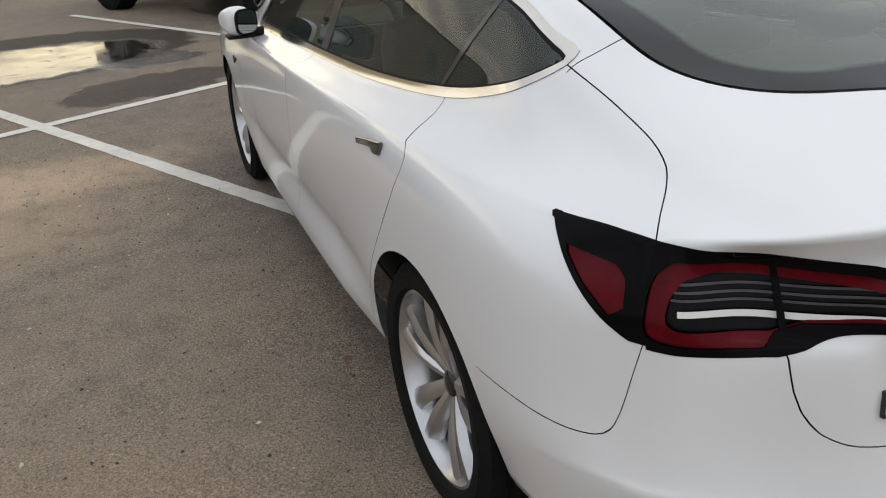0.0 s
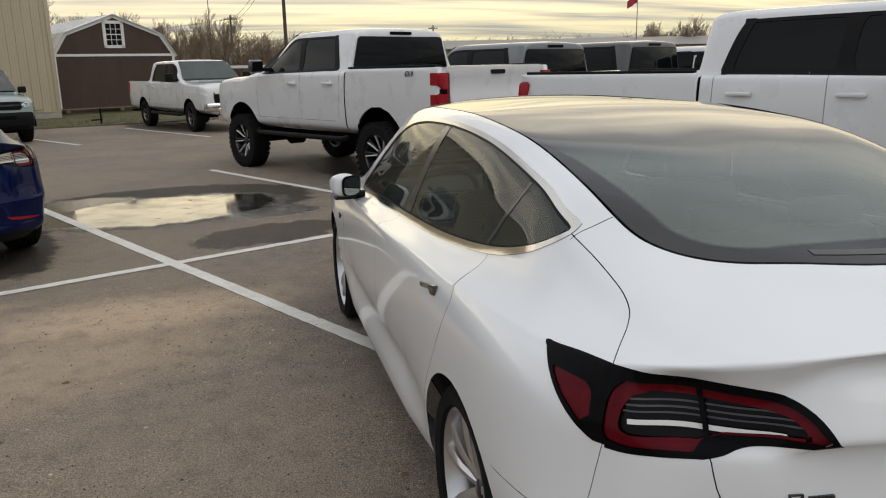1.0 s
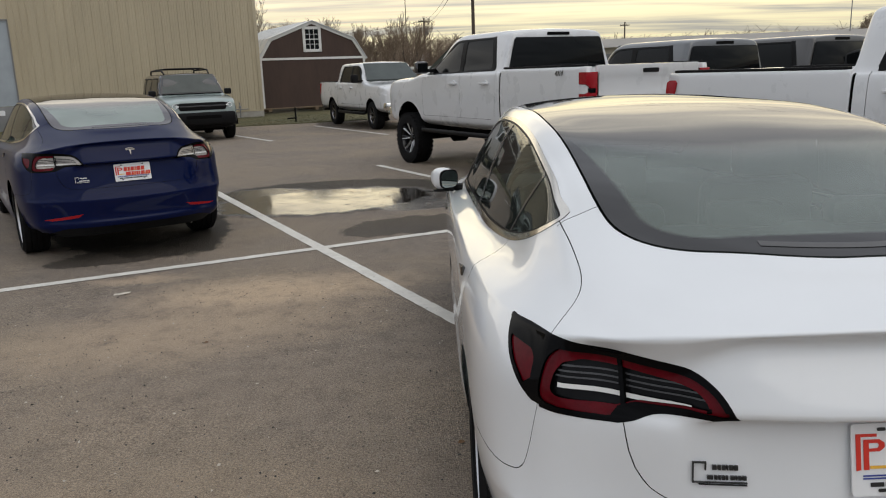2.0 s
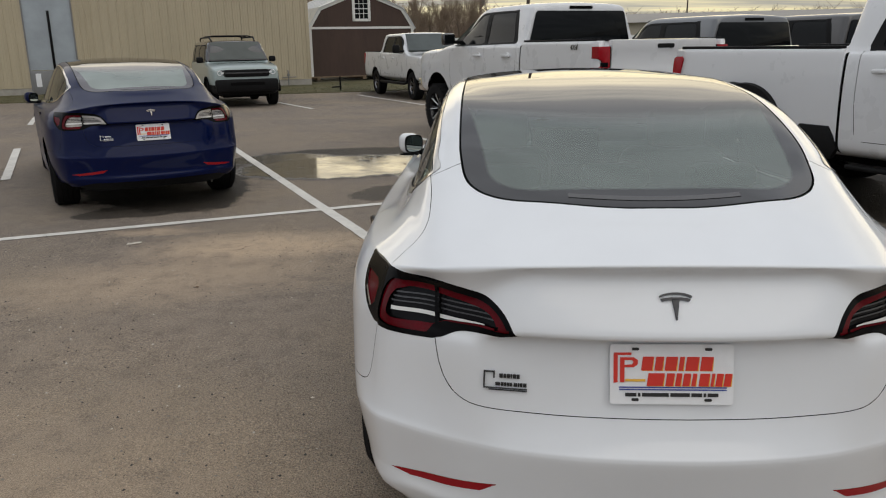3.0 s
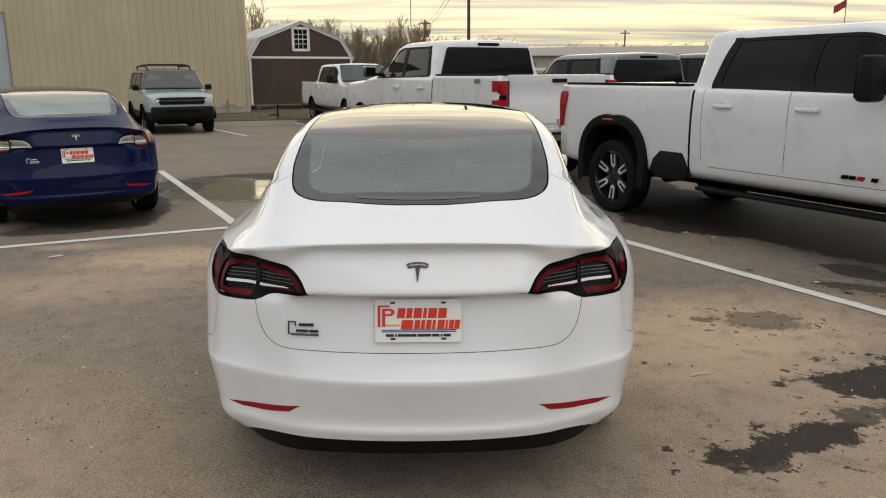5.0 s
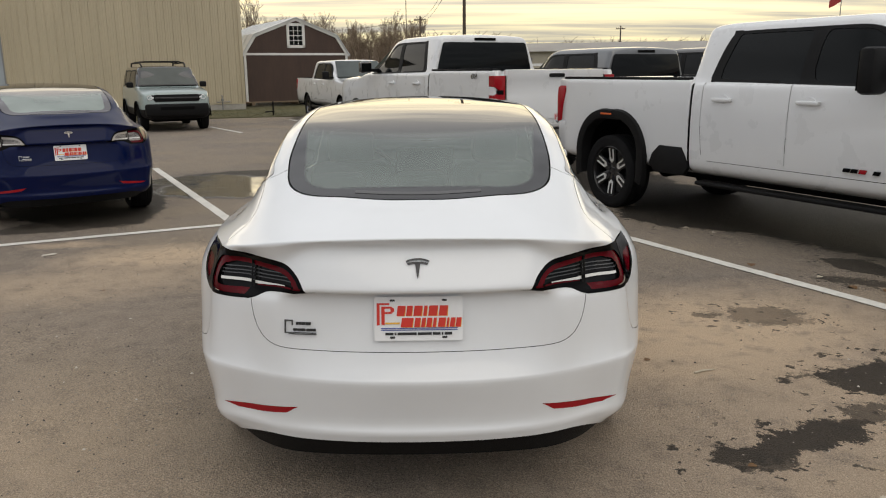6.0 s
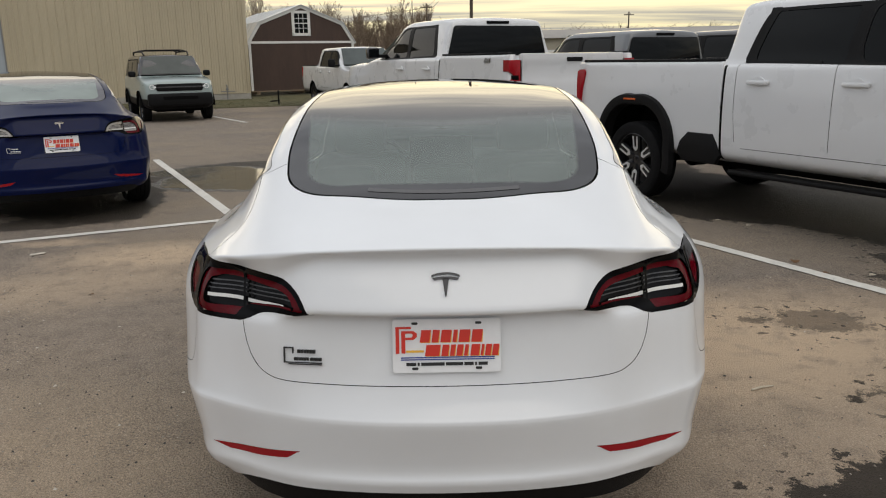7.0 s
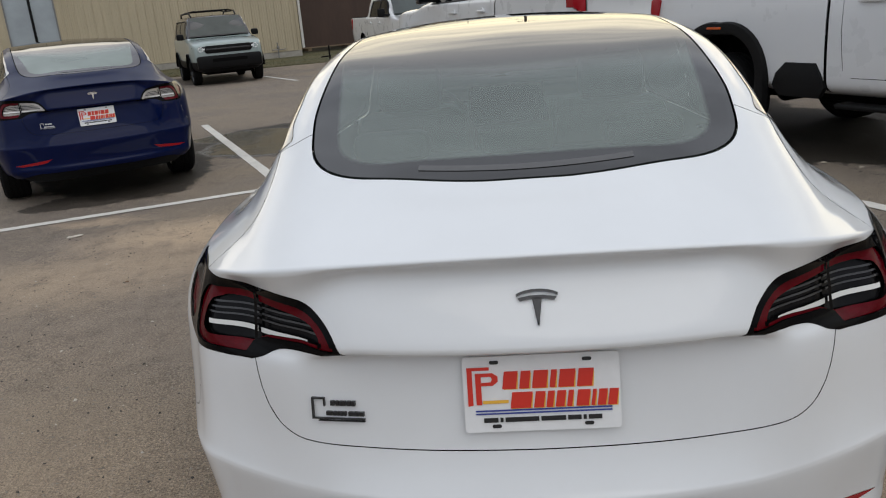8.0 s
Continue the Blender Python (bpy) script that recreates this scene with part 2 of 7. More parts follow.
def link_mesh(name, bm, mat, parent=None, label="", smooth=True, sharp=40, normals=None):
    me = bpy.data.meshes.new(name)
    bm.to_mesh(me)
    bm.free()
    for m in (mat if isinstance(mat, (list, tuple)) else [mat]):
        me.materials.append(m)
    if smooth:
        me.polygons.foreach_set("use_smooth", [True] * len(me.polygons))
        if normals is None:
            me.set_sharp_from_angle(angle=radians(sharp))
        else:
            me.normals_split_custom_set_from_vertices(normals)
    ob = new(name, me)
    if parent is not None:
        ob.parent = parent
    if label:
        tagged(ob, label)
    return ob


def part(name, bm, mat, parent, label="", smooth=True, sharp=40):
    return link_mesh(name, bm, mat, parent, label, smooth, sharp)


def thing(name, m, label, category, group="", kind=""):
    e = new(name)
    e.empty_display_size = 0.2
    e.matrix_world = m
    return tagged(e, label, category, group, kind)


def box(bm, x0, x1, y0, y1, z0, z1, bevel=0.0, m=None):
    r = bmesh.ops.create_cube(bm, size=1, matrix=(m or Matrix()) @ Matrix.Translation(((x0 + x1) / 2, (y0 + y1) / 2, (z0 + z1) / 2)) @ Matrix.Diagonal((x1 - x0, y1 - y0, z1 - z0, 1)))
    if bevel:
        es = list({e for v in r["verts"] for e in v.link_edges})
        bmesh.ops.bevel(bm, geom=es, offset=bevel, segments=2, affect='EDGES', profile=0.5)
    return bm


def box_bm(*a, **k):
    return box(bmesh.new(), *a, **k)


def poly_bm(pts, y0, y1, axes="xz", bevel=0.0):
    """A plate: a closed outline in two axes, drawn out along the third."""
    bm = bmesh.new()

    def at(p, q):
        return {"xz": (p[0], q, p[1]), "yz": (q, p[0], p[1]), "xy": (p[0], p[1], q)}[axes]
    a = [bm.verts.new(at(p, y0)) for p in pts]
    b = [bm.verts.new(at(p, y1)) for p in pts]
    n = len(pts)
    f0, f1 = bm.faces.new(a), bm.faces.new(b[::-1])
    for i in range(n):
        bm.faces.new((a[i], b[i], b[(i + 1) % n], a[(i + 1) % n]))
    bmesh.ops.recalc_face_normals(bm, faces=bm.faces[:])
    if bevel:
        es = [e for e in bm.edges if f0 in e.link_faces or f1 in e.link_faces]
        bmesh.ops.bevel(bm, geom=es, offset=bevel, segments=2, affect='EDGES', profile=0.5)
    return bm


def tube_bm(path, r, seg=8, closed=False, bm=None):
    """A round bar along a path of points."""
    bm = bm or bmesh.new()
    P = [Vector(p) for p in path]
    rings = []
    n = len(P)
    for i, p in enumerate(P):
        a = P[(i - 1) % n] if closed or i else p
        b = P[(i + 1) % n] if closed or i < n - 1 else p
        d = (b - a).normalized()
        ref = Vector((0, 0, 1)) if abs(d.z) < 0.9 else Vector((1, 0, 0))
        u = d.cross(ref).normalized()
        w = d.cross(u)
        rr = r[i] if isinstance(r, (list, tuple)) else r
        rings.append([bm.verts.new(p + rr * (math.cos(k * math.tau / seg) * u + math.sin(k * math.tau / seg) * w)) for k in range(seg)])
    for i in range(n if closed else n - 1):
        A, B = rings[i], rings[(i + 1) % n]
        for k in range(seg):
            bm.faces.new((A[k], A[(k + 1) % seg], B[(k + 1) % seg], B[k]))
    if not closed:
        bm.faces.new(rings[0][::-1])
        bm.faces.new(rings[-1])
    bmesh.ops.recalc_face_normals(bm, faces=bm.faces[:])
    return bm


def lathe_bm(prof, seg=48, axis='x', bm=None):
    """A profile of (along the axis, radius) turned about the x axis."""
    bm = bm or bmesh.new()
    rings = []
    for h, r in prof:
        rings.append([bm.verts.new((h, r * math.cos(k * math.tau / seg), r * math.sin(k * math.tau / seg))) for k in range(seg)])
    for A, B in zip(rings, rings[1:]):
        for k in range(seg):
            bm.faces.new((A[k], A[(k + 1) % seg], B[(k + 1) % seg], B[k]))
    bmesh.ops.recalc_face_normals(bm, faces=bm.faces[:])
    return bm


def hermite(P, n):
    """A limited Catmull-Rom curve through P along its first axis, n steps a span."""
    P = np.asarray(P, float)
    d = np.diff(P, axis=0)
    m = np.zeros_like(P)
    a, b = d[:-1], d[1:]
    lim = 2.0 * np.minimum(abs(a), abs(b))
    m[1:-1] = np.where(a * b > 0, np.clip((a + b) / 2, -lim, lim), 0)
    m[0], m[-1] = d[0], d[-1]
    out = []
    for i in range(len(P) - 1):
        for k in range(n):
            t = k / n
            out.append(P[i] * (1 + 2 * t) * (1 - t) ** 2 + m[i] * t * (1 - t) ** 2 + P[i + 1] * t * t * (3 - 2 * t) + m[i + 1] * t * t * (t - 1))
    out.append(P[-1])
    return np.array(out)


def hermite_sym(P, n, first=False, last=False):
    """The same, with the curve mirrored in x at either end, so that it crosses the middle squarely."""
    P = np.asarray(P, float)
    flip = np.array([-1, 1, 1])
    Q = P
    if first:
        Q = np.concatenate([P[1:2] * flip, Q])
    if last:
        Q = np.concatenate([Q, P[-2:-1] * flip])
    R = hermite(Q, n)
    return R[n if first else 0: len(R) - (n if last else 0)]


def grid_faces(bm, G, flip=False):
    rows = [[bm.verts.new(tuple(p)) for p in row] for row in G]
    for A, B in zip(rows, rows[1:]):
        for i in range(len(A) - 1):
            q = (A[i], A[i + 1], B[i + 1], B[i])
            q = q[::-1] if flip else q
            bm.faces.new(q)
    return rows


def in_poly(P, poly):
    """Signed distance of points (N, 2) from a closed outline; inside is negative."""
    P, V = np.asarray(P, float), np.asarray(poly, float)
    best = np.full(len(P), 1e9)
    inside = np.zeros(len(P), bool)
    for a, b in zip(V, np.roll(V, -1, 0)):
        e = b - a
        w = P - a
        t = np.clip((w @ e) / max(e @ e, 1e-12), 0, 1)
        best = np.minimum(best, np.linalg.norm(w - t[:, None] * e, axis=1))
        c = (a[1] > P[:, 1]) != (b[1] > P[:, 1])
        xs = a[0] + (P[:, 1] - a[1]) * e[0] / (e[1] if abs(e[1]) > 1e-12 else 1e-12)
        inside ^= c & (P[:, 0] < xs)
    return np.where(inside, -best, best)


def off_line(P, line):
    P, V = np.asarray(P, float), np.asarray(line, float)
    best = np.full(len(P), 1e9)
    for a, b in zip(V, V[1:]):
        e = b - a
        w = P - a
        t = np.clip((w @ e) / max(e @ e, 1e-12), 0, 1)
        best = np.minimum(best, np.linalg.norm(w - t[:, None] * e, axis=1))
    return best


def curve2(pts, n=5, closed=False):
    """A smooth outline through points in two axes."""
    P = np.array([(p[0], p[1], 0) for p in pts], float)
    if closed:
        P = np.concatenate([P[-1:], P, P[:2]])
        R = hermite(P, n)[n:-n - 1]
    else:
        R = hermite(P, n)
    return [tuple(p[:2]) for p in R]


def coords(bm):
    return np.array([v.co[:] for v in bm.verts], float)


def side_of(P, line):
    """Distance from an open line, with a sign for the side of its nearest span."""
    P, V = np.asarray(P, float), np.asarray(line, float)
    best = np.full(len(P), 1e9)
    sign = np.ones(len(P))
    for a, b in zip(V, V[1:]):
        e = b - a
        w = P - a
        t = np.clip((w @ e) / max(e @ e, 1e-12), 0, 1)
        d = np.linalg.norm(w - t[:, None] * e, axis=1)
        s = np.where(e[0] * w[:, 1] - e[1] * w[:, 0] >= 0, 1.0, -1.0)
        sign = np.where(d < best, s, sign)
        best = np.minimum(best, d)
    return best * sign


def cut(bm, f, near=9.0):
    """Splits the faces of a mesh along the zero line of f."""
    bm.verts.index_update()
    val = f(coords(bm))
    val[abs(val) < 2e-4] = 0.0
    zero = {v for v in bm.verts if val[v.index] == 0.0}
    for e in list(bm.edges):
        a, b = e.verts
        fa, fb = val[a.index], val[b.index]
        if fa * fb < 0 and abs(fa) < near and abs(fb) < near:
            _, nv = bmesh.utils.edge_split(e, a, fa / (fa - fb))
            zero.add(nv)
    todo = {fc for v in zero for fc in v.link_faces}
    for fc in todo:
        zv = [v for v in fc.verts if v in zero]
        if len(zv) < 2:
            continue
        vs = list(fc.verts)
        done = False
        for i in range(len(zv)):
            for j in range(i + 1, len(zv)):
                p, q = vs.index(zv[i]), vs.index(zv[j])
                gap = abs(p - q)
                if gap > 1 and gap < len(vs) - 1:
                    try:
                        bmesh.utils.face_split(fc, zv[i], zv[j])
                    except ValueError:
                        pass
                    done = True
                    break
            if done:
                break


def separate(bm, labels, spec, parent, thick=0.0):
    """Makes a part of each label from the faces of a shell, keeping the shell's own normals. spec: label -> (name, material, inset, words)."""
    bm.normal_update()
    bm.verts.index_update()
    groups = {}
    for f, lab in zip(bm.faces, labels):
        groups.setdefault(lab, []).append(f)
    made = {}
    for lab, faces in groups.items():
        if lab not in spec:
            continue
        name, mat, inset, words = spec[lab]
        ids, co, no, polys = {}, [], [], []
        for f in faces:
            poly = []
            for v in f.verts:
                if v.index not in ids:
                    ids[v.index] = len(co)
                    co.append(v.co - inset * v.normal)
                    no.append(v.normal[:])
                poly.append(ids[v.index])
            polys.append(poly)
        me = bpy.data.meshes.new(name)
        me.from_pydata([tuple(c) for c in co], [], polys)
        me.materials.append(mat)
        me.polygons.foreach_set("use_smooth", [True] * len(me.polygons))
        me.normals_split_custom_set_from_vertices(no)
        ob = new(name, me)
        ob.parent = parent
        if words:
            tagged(ob, words)
        made[lab] = ob
    return made

# ---- wheels ----


def tyre_bm(r, rim, w, lugs=0):
    h = w / 2
    prof = [(-h * 0.72, rim - 0.004), (-h * 0.95, rim + 0.012), (-h, (r + rim) / 2 + 0.01), (-h * 0.97, r - 0.03), (-h * 0.82, r - 0.006), (-h * 0.45, r),
            (-h * 0.42, r - 0.007), (-h * 0.36, r - 0.007), (-h * 0.33, r), (-h * 0.05, r), (-h * 0.03, r - 0.007), (h * 0.03, r - 0.007), (h * 0.05, r),
            (h * 0.33, r), (h * 0.36, r - 0.007), (h * 0.42, r - 0.007), (h * 0.45, r), (h * 0.82, r - 0.006), (h * 0.97, r - 0.03), (h, (r + rim) / 2 + 0.01), (h * 0.95, rim + 0.012), (h * 0.72, rim - 0.004)]
    bm = lathe_bm(prof, 56)
    for k in range(lugs):
        a = k * math.tau / lugs
        for s in (-1, 1):
            m = Matrix.Rotation(a + s * 0.03, 4, 'X')
            box(bm, min(s * h * 0.5, s * h * 1.0), max(s * h * 0.5, s * h * 1.0), -0.026, 0.026, r - 0.024, r + 0.001, m=m)
    return bm


def spoke_bm(r0, r1, w0, w1, x0, x1, twist=0.0, lift=0.02, skew=0.0):
    """One tapered spoke in the wheel's plane, its face at x0 near the hub and x1 at the rim, with a folded ridge."""
    bm = bmesh.new()
    rows = []
    for k in range(6):
        t = k / 5
        r = r0 + (r1 - r0) * t
        w = w0 + (w1 - w0) * t
        x = x0 + (x1 - x0) * t + lift * math.sin(math.pi * t)
        o = skew * t * t
        rows.append([bm.verts.new((x - 0.035, o - w / 2, r)), bm.verts.new((x - twist, o - w / 2, r)), bm.verts.new((x + 0.004, o - w * 0.12, r)),
                     bm.verts.new((x + twist * 0.3, o + w * 0.25, r)), bm.verts.new((x - 0.004, o + w / 2, r)), bm.verts.new((x - 0.035, o + w / 2, r))])
    for A, B in zip(rows, rows[1:]):
        for i in range(5):
            bm.faces.new((A[i], A[i + 1], B[i + 1], B[i]))
    bmesh.ops.recalc_face_normals(bm, faces=bm.faces[:])
    return bm


def make_wheel(parent, pos, side, r, rim, w, style, tyre_mesh={}, rim_mat=None):
    """A wheel (> tyre, rim, each spoke, hub_cap) with its face turned to the side: +1 right, -1 left."""
    wheel = new("wheel")
    wheel.parent = parent
    wheel.matrix_local = Matrix.Translation(pos) @ (Matrix() if side > 0 else Matrix.Rotation(math.pi, 4, 'Z'))
    key = (r, rim, w, style)
    if key not in tyre_mesh:
        lugs = {"lifted": 34}.get(style, 0)
        ty = part("tyre", tyre_bm(r, rim, w, lugs), RUBBER, None)
        h = w / 2
        lip = rim_mat
        prof = [(h * 0.78, rim), (h * 0.84, rim + 0.006), (h * 0.86, rim - 0.004), (h * 0.7, rim - 0.016), (h * 0.2, rim - 0.03), (-h * 0.7, rim - 0.03), (-h * 0.78, rim + 0.004)]
        rb = lathe_bm(prof, 56)
        rm = part("rim", rb, lip, None)
        dk = part("brake_disc", lathe_bm([(-0.02, 0.05), (-0.02, rim * 0.72), (-0.045, rim * 0.72), (-0.05, rim - 0.03), (-0.05, 0.03)], 40), material("brake_grey", (0.10, 0.10, 0.10), 0.4, 0.8), None)
        spokes = []
        if style == "sport":
            for k in range(5):
                for s in (-1, 1):
                    b = spoke_bm(0.035, rim - 0.012, 0.036, 0.062, h * 0.42, h * 0.74, twist=0.018 * s if s > 0 else 0.004, lift=0.012, skew=0.012 * s)
                    b.transform(Matrix.Rotation(math.tau * k / 5 + s * 0.27, 4, 'X'))
                    spokes.append((b, lip))
        elif style == "lifted":
            for k in range(8):
                for s in (-1, 1):
                    b = spoke_bm(0.05, rim - 0.01, 0.02, 0.016, h * 0.30, h * 0.82, twist=0.002, lift=0.0)
                    b.transform(Matrix.Rotation(math.tau * k / 8 + s * 0.11, 4, 'X'))
                    spokes.append((b, MACHINED if s > 0 else DARK_ALLOY))
        elif style == "terrain":
            for k in range(6):
                b = spoke_bm(0.05, rim - 0.01, 0.09, 0.12, h * 0.50, h * 0.70, twist=0.004, lift=0.0)
                b.transform(Matrix.Rotation(math.tau * k / 6, 4, 'X'))
                spokes.append((b, DARK_ALLOY))
                # bright machined loop round the slot of each spoke
                r1 = rim - .03
                fx = lambda r: h * (.50 + .20 * (r - .05) / (rim - .06)) + .006
                pts = [(fx(r1), -.040, r1), (fx(.13), -.036, .13), (fx(.10), 0.0, .10), (fx(.13), .036, .13), (fx(r1), .040, r1), (fx(r1), .022, r1), (fx(.145), .017, .145), (fx(.145), -.017, .145), (fx(r1), -.022, r1)]
                b = bmesh.new()
                vs = [b.verts.new(p) for p in pts]
                b.faces.new((vs[0], vs[1], vs[7], vs[8]))
                b.faces.new((vs[1], vs[2], vs[7]))
                b.faces.new((vs[2], vs[6], vs[7]))
                b.faces.new((vs[2], vs[3], vs[6]))
                b.faces.new((vs[3], vs[4], vs[5], vs[6]))
                r2 = bmesh.ops.extrude_face_region(b, geom=b.faces[:])
                bmesh.ops.translate(b, verts=[v for v in r2["geom"] if isinstance(v, bmesh.types.BMVert)], vec=(0.006, 0, 0))
                bmesh.ops.recalc_face_normals(b, faces=b.faces[:])
                b.transform(Matrix.Rotation(math.tau * k / 6, 4, 'X'))
                spokes.append((b, MACHINED))
        else:
            for k in range(6):
                b = spoke_bm(0.05, rim - 0.01, 0.06, 0.09, h * 0.45, h * 0.72, twist=0.006, lift=0.0)
                b.transform(Matrix.Rotation(math.tau * k / 6, 4, 'X'))
                spokes.append((b, lip))
        sp = [part("spoke", b, m, None) for b, m in spokes]
        ck = .55 if style == "sport" else 1.0
        cap = part("hub_cap", lathe_bm([(h * 0.1, 0.075 * ck), (h * 0.42, 0.07 * ck), (h * 0.5, 0.055 * ck), (h * 0.52, 0.03 * ck), (h * 0.53, 0.0001)], 24), DARK_ALLOY, None)
        tyre_mesh[key] = [(o.name.split('.')[0], o.data) for o in [ty, rm, dk, *sp, cap]]
        for o in [ty, rm, dk, *sp, cap]:
            bpy.data.objects.remove(o)
    for nm, me in tyre_mesh[key]:
        o = new(nm, me)
        o.parent = wheel
    return wheel


# ---- the sedan, twice ----
BADGE = material("chrome_badge", (0.055, 0.055, 0.058), 0.12, 1.0)
# long lines of the upper body, from the tail's lip to the nose
SHOULDER = [(0.74, 0.345, 0.972), (0.806, 0.534, 0.969), (0.85, 0.75, 0.965), (0.875, 1, 0.962), (0.888, 1.3, 0.957), (0.895, 1.65, 0.95), (0.9, 2.05, 0.94), (0.9, 2.5, 0.928), (0.897, 2.9, 0.915), (0.89, 3.25, 0.9), (0.875, 3.6, 0.88), (0.84, 3.95, 0.84), (0.75, 4.3, 0.77), (0.5, 4.52, 0.7)]
BELT = [(0.68, 0.265, 0.989), (0.745, 0.49, 0.998), (0.77, 0.72, 1.012), (0.755, 0.98, 1.03), (0.778, 1.27, 1.008), (0.8, 1.63, 0.985), (0.81, 2.03, 0.965), (0.818, 2.5, 0.95), (0.822, 2.9, 0.935), (0.822, 3.25, 0.92), (0.79, 3.6, 0.905), (0.8, 3.95, 0.865), (0.7, 4.31, 0.785), (0.42, 4.56, 0.697)]
WINDOW = [(0.6, 0.192, 1.004), (0.685, 0.45, 1.026), (0.7, 0.7, 1.075), (0.69, 0.97, 1.155), (0.712, 1.27, 1.18), (0.725, 1.63, 1.19), (0.735, 2.03, 1.18), (0.742, 2.5, 1.165), (0.745, 2.9, 1.12), (0.765, 3.25, 1.03), (0.755, 3.6, 0.945), (0.72, 3.97, 0.89), (0.62, 4.33, 0.797), (0.34, 4.58, 0.696)]
RAIL = [(0.5, 0.13, 1.024), (0.6, 0.385, 1.06), (0.628, 0.68, 1.145), (0.622, 0.95, 1.256), (0.628, 1.27, 1.33), (0.632, 1.63, 1.366), (0.636, 2.03, 1.378), (0.636, 2.5, 1.364), (0.642, 2.9, 1.3), (0.69, 3.25, 1.13), (0.7, 3.62, 0.985), (0.62, 4, 0.905), (0.52, 4.35, 0.805), (0.26, 4.595, 0.694)]
ROOF_EDGE = [(0.38, 0.089, 1.037), (0.45, 0.29, 1.085), (0.5, 0.585, 1.163), (0.53, 0.84, 1.258), (0.535, 1.2, 1.346), (0.54, 1.57, 1.389), (0.54, 2, 1.412), (0.54, 2.5, 1.41), (0.54, 2.93, 1.366), (0.55, 3.32, 1.19), (0.55, 3.68, 1.01), (0.48, 4.04, 0.918), (0.4, 4.37, 0.812), (0.18, 4.607, 0.692)]
ROOF = [(0.2, 0.065, 1.046), (0.24, 0.215, 1.098), (0.27, 0.375, 1.158), (0.27, 0.72, 1.255), (0.27, 1.09, 1.336), (0.27, 1.52, 1.393), (0.27, 2, 1.428), (0.27, 2.5, 1.436), (0.27, 2.945, 1.405), (0.27, 3.34, 1.222), (0.27, 3.71, 1.018), (0.25, 4.08, 0.928), (0.2, 4.39, 0.818), (0.09, 4.615, 0.69)]
MIDDLE = [(0, 0.058, 1.049), (0, 0.19, 1.1), (0, 0.29, 1.149), (0, 0.68, 1.25), (0, 1.05, 1.328), (0, 1.5, 1.392), (0, 2, 1.431), (0, 2.5, 1.443), (0, 2.95, 1.415), (0, 3.35, 1.23), (0, 3.72, 1.02), (0, 4.1, 0.93), (0, 4.4, 0.82), (0, 4.62, 0.69)]
STATIONS = list(zip(SHOULDER, BELT, WINDOW, RAIL, ROOF_EDGE, ROOF, MIDDLE))
# the body's plan at its widest, from the tail's middle round one side to the nose
PLAN = [(0, 0), (.20, .010), (.385, .044), (.505, .088), (.612, .140), (.708, .195), (.793, .264),
        (.869, .42), (.908, .68), (.920, .98), (.925, 1.3), (.926, 1.65), (.926, 2.05), (.926, 2.5), (.926, 2.9), (.925, 3.25), (.924, 3.6), (.915, 3.95), (.86, 4.35), (.64, 4.60),
        (.54, 4.645), (.43, 4.665), (.32, 4.68), (.21, 4.688), (.10, 4.693), (0, 4.694)]
# height and share of the way from the widest plan to the upper edge, ring by ring: tail middle, tail corner, lamp, wing, door
TAIL = [(.235, 1.4), (.318, .66), (.352, .48), (.388, .62), (.546, .0), (.556, .015), (.572, .16), (.662, .82), (.852, 1.45), (.872, .42), (.935, .90), (1.012, 1.58)]
CORNER = [(.275, .8), (.318, .34), (.352, .24), (.388, .24), (.546, .0), (.555, .01), (.570, .07), (.655, .24), (.80, .40), (.845, .46), (.89, .62), (.935, .82)]
LAMP_SIDE = [(.235, 1.2), (.318, .58), (.352, .40), (.388, .48), (.546, .0), (.555, .01), (.570, .10), (.655, .45), (.81, .72), (.845, 1.05), (.89, 1.35), (.945, 1.65)]
SIDE = [(.215, 4.5), (.262, 1.4), (.32, .80), (.37, .56), (.46, .22), (.53, .08), (.59, .03), (.65, .0), (.74, .01), (.81, .05), (.875, .17), (.928, .52)]
DOOR = [(.215, 4.5), (.262, .9), (.31, .30), (.345, .28), (.46, .80), (.53, .42), (.59, .18), (.65, .05), (.74, .01), (.81, .05), (.875, .17), (.928, .52)]


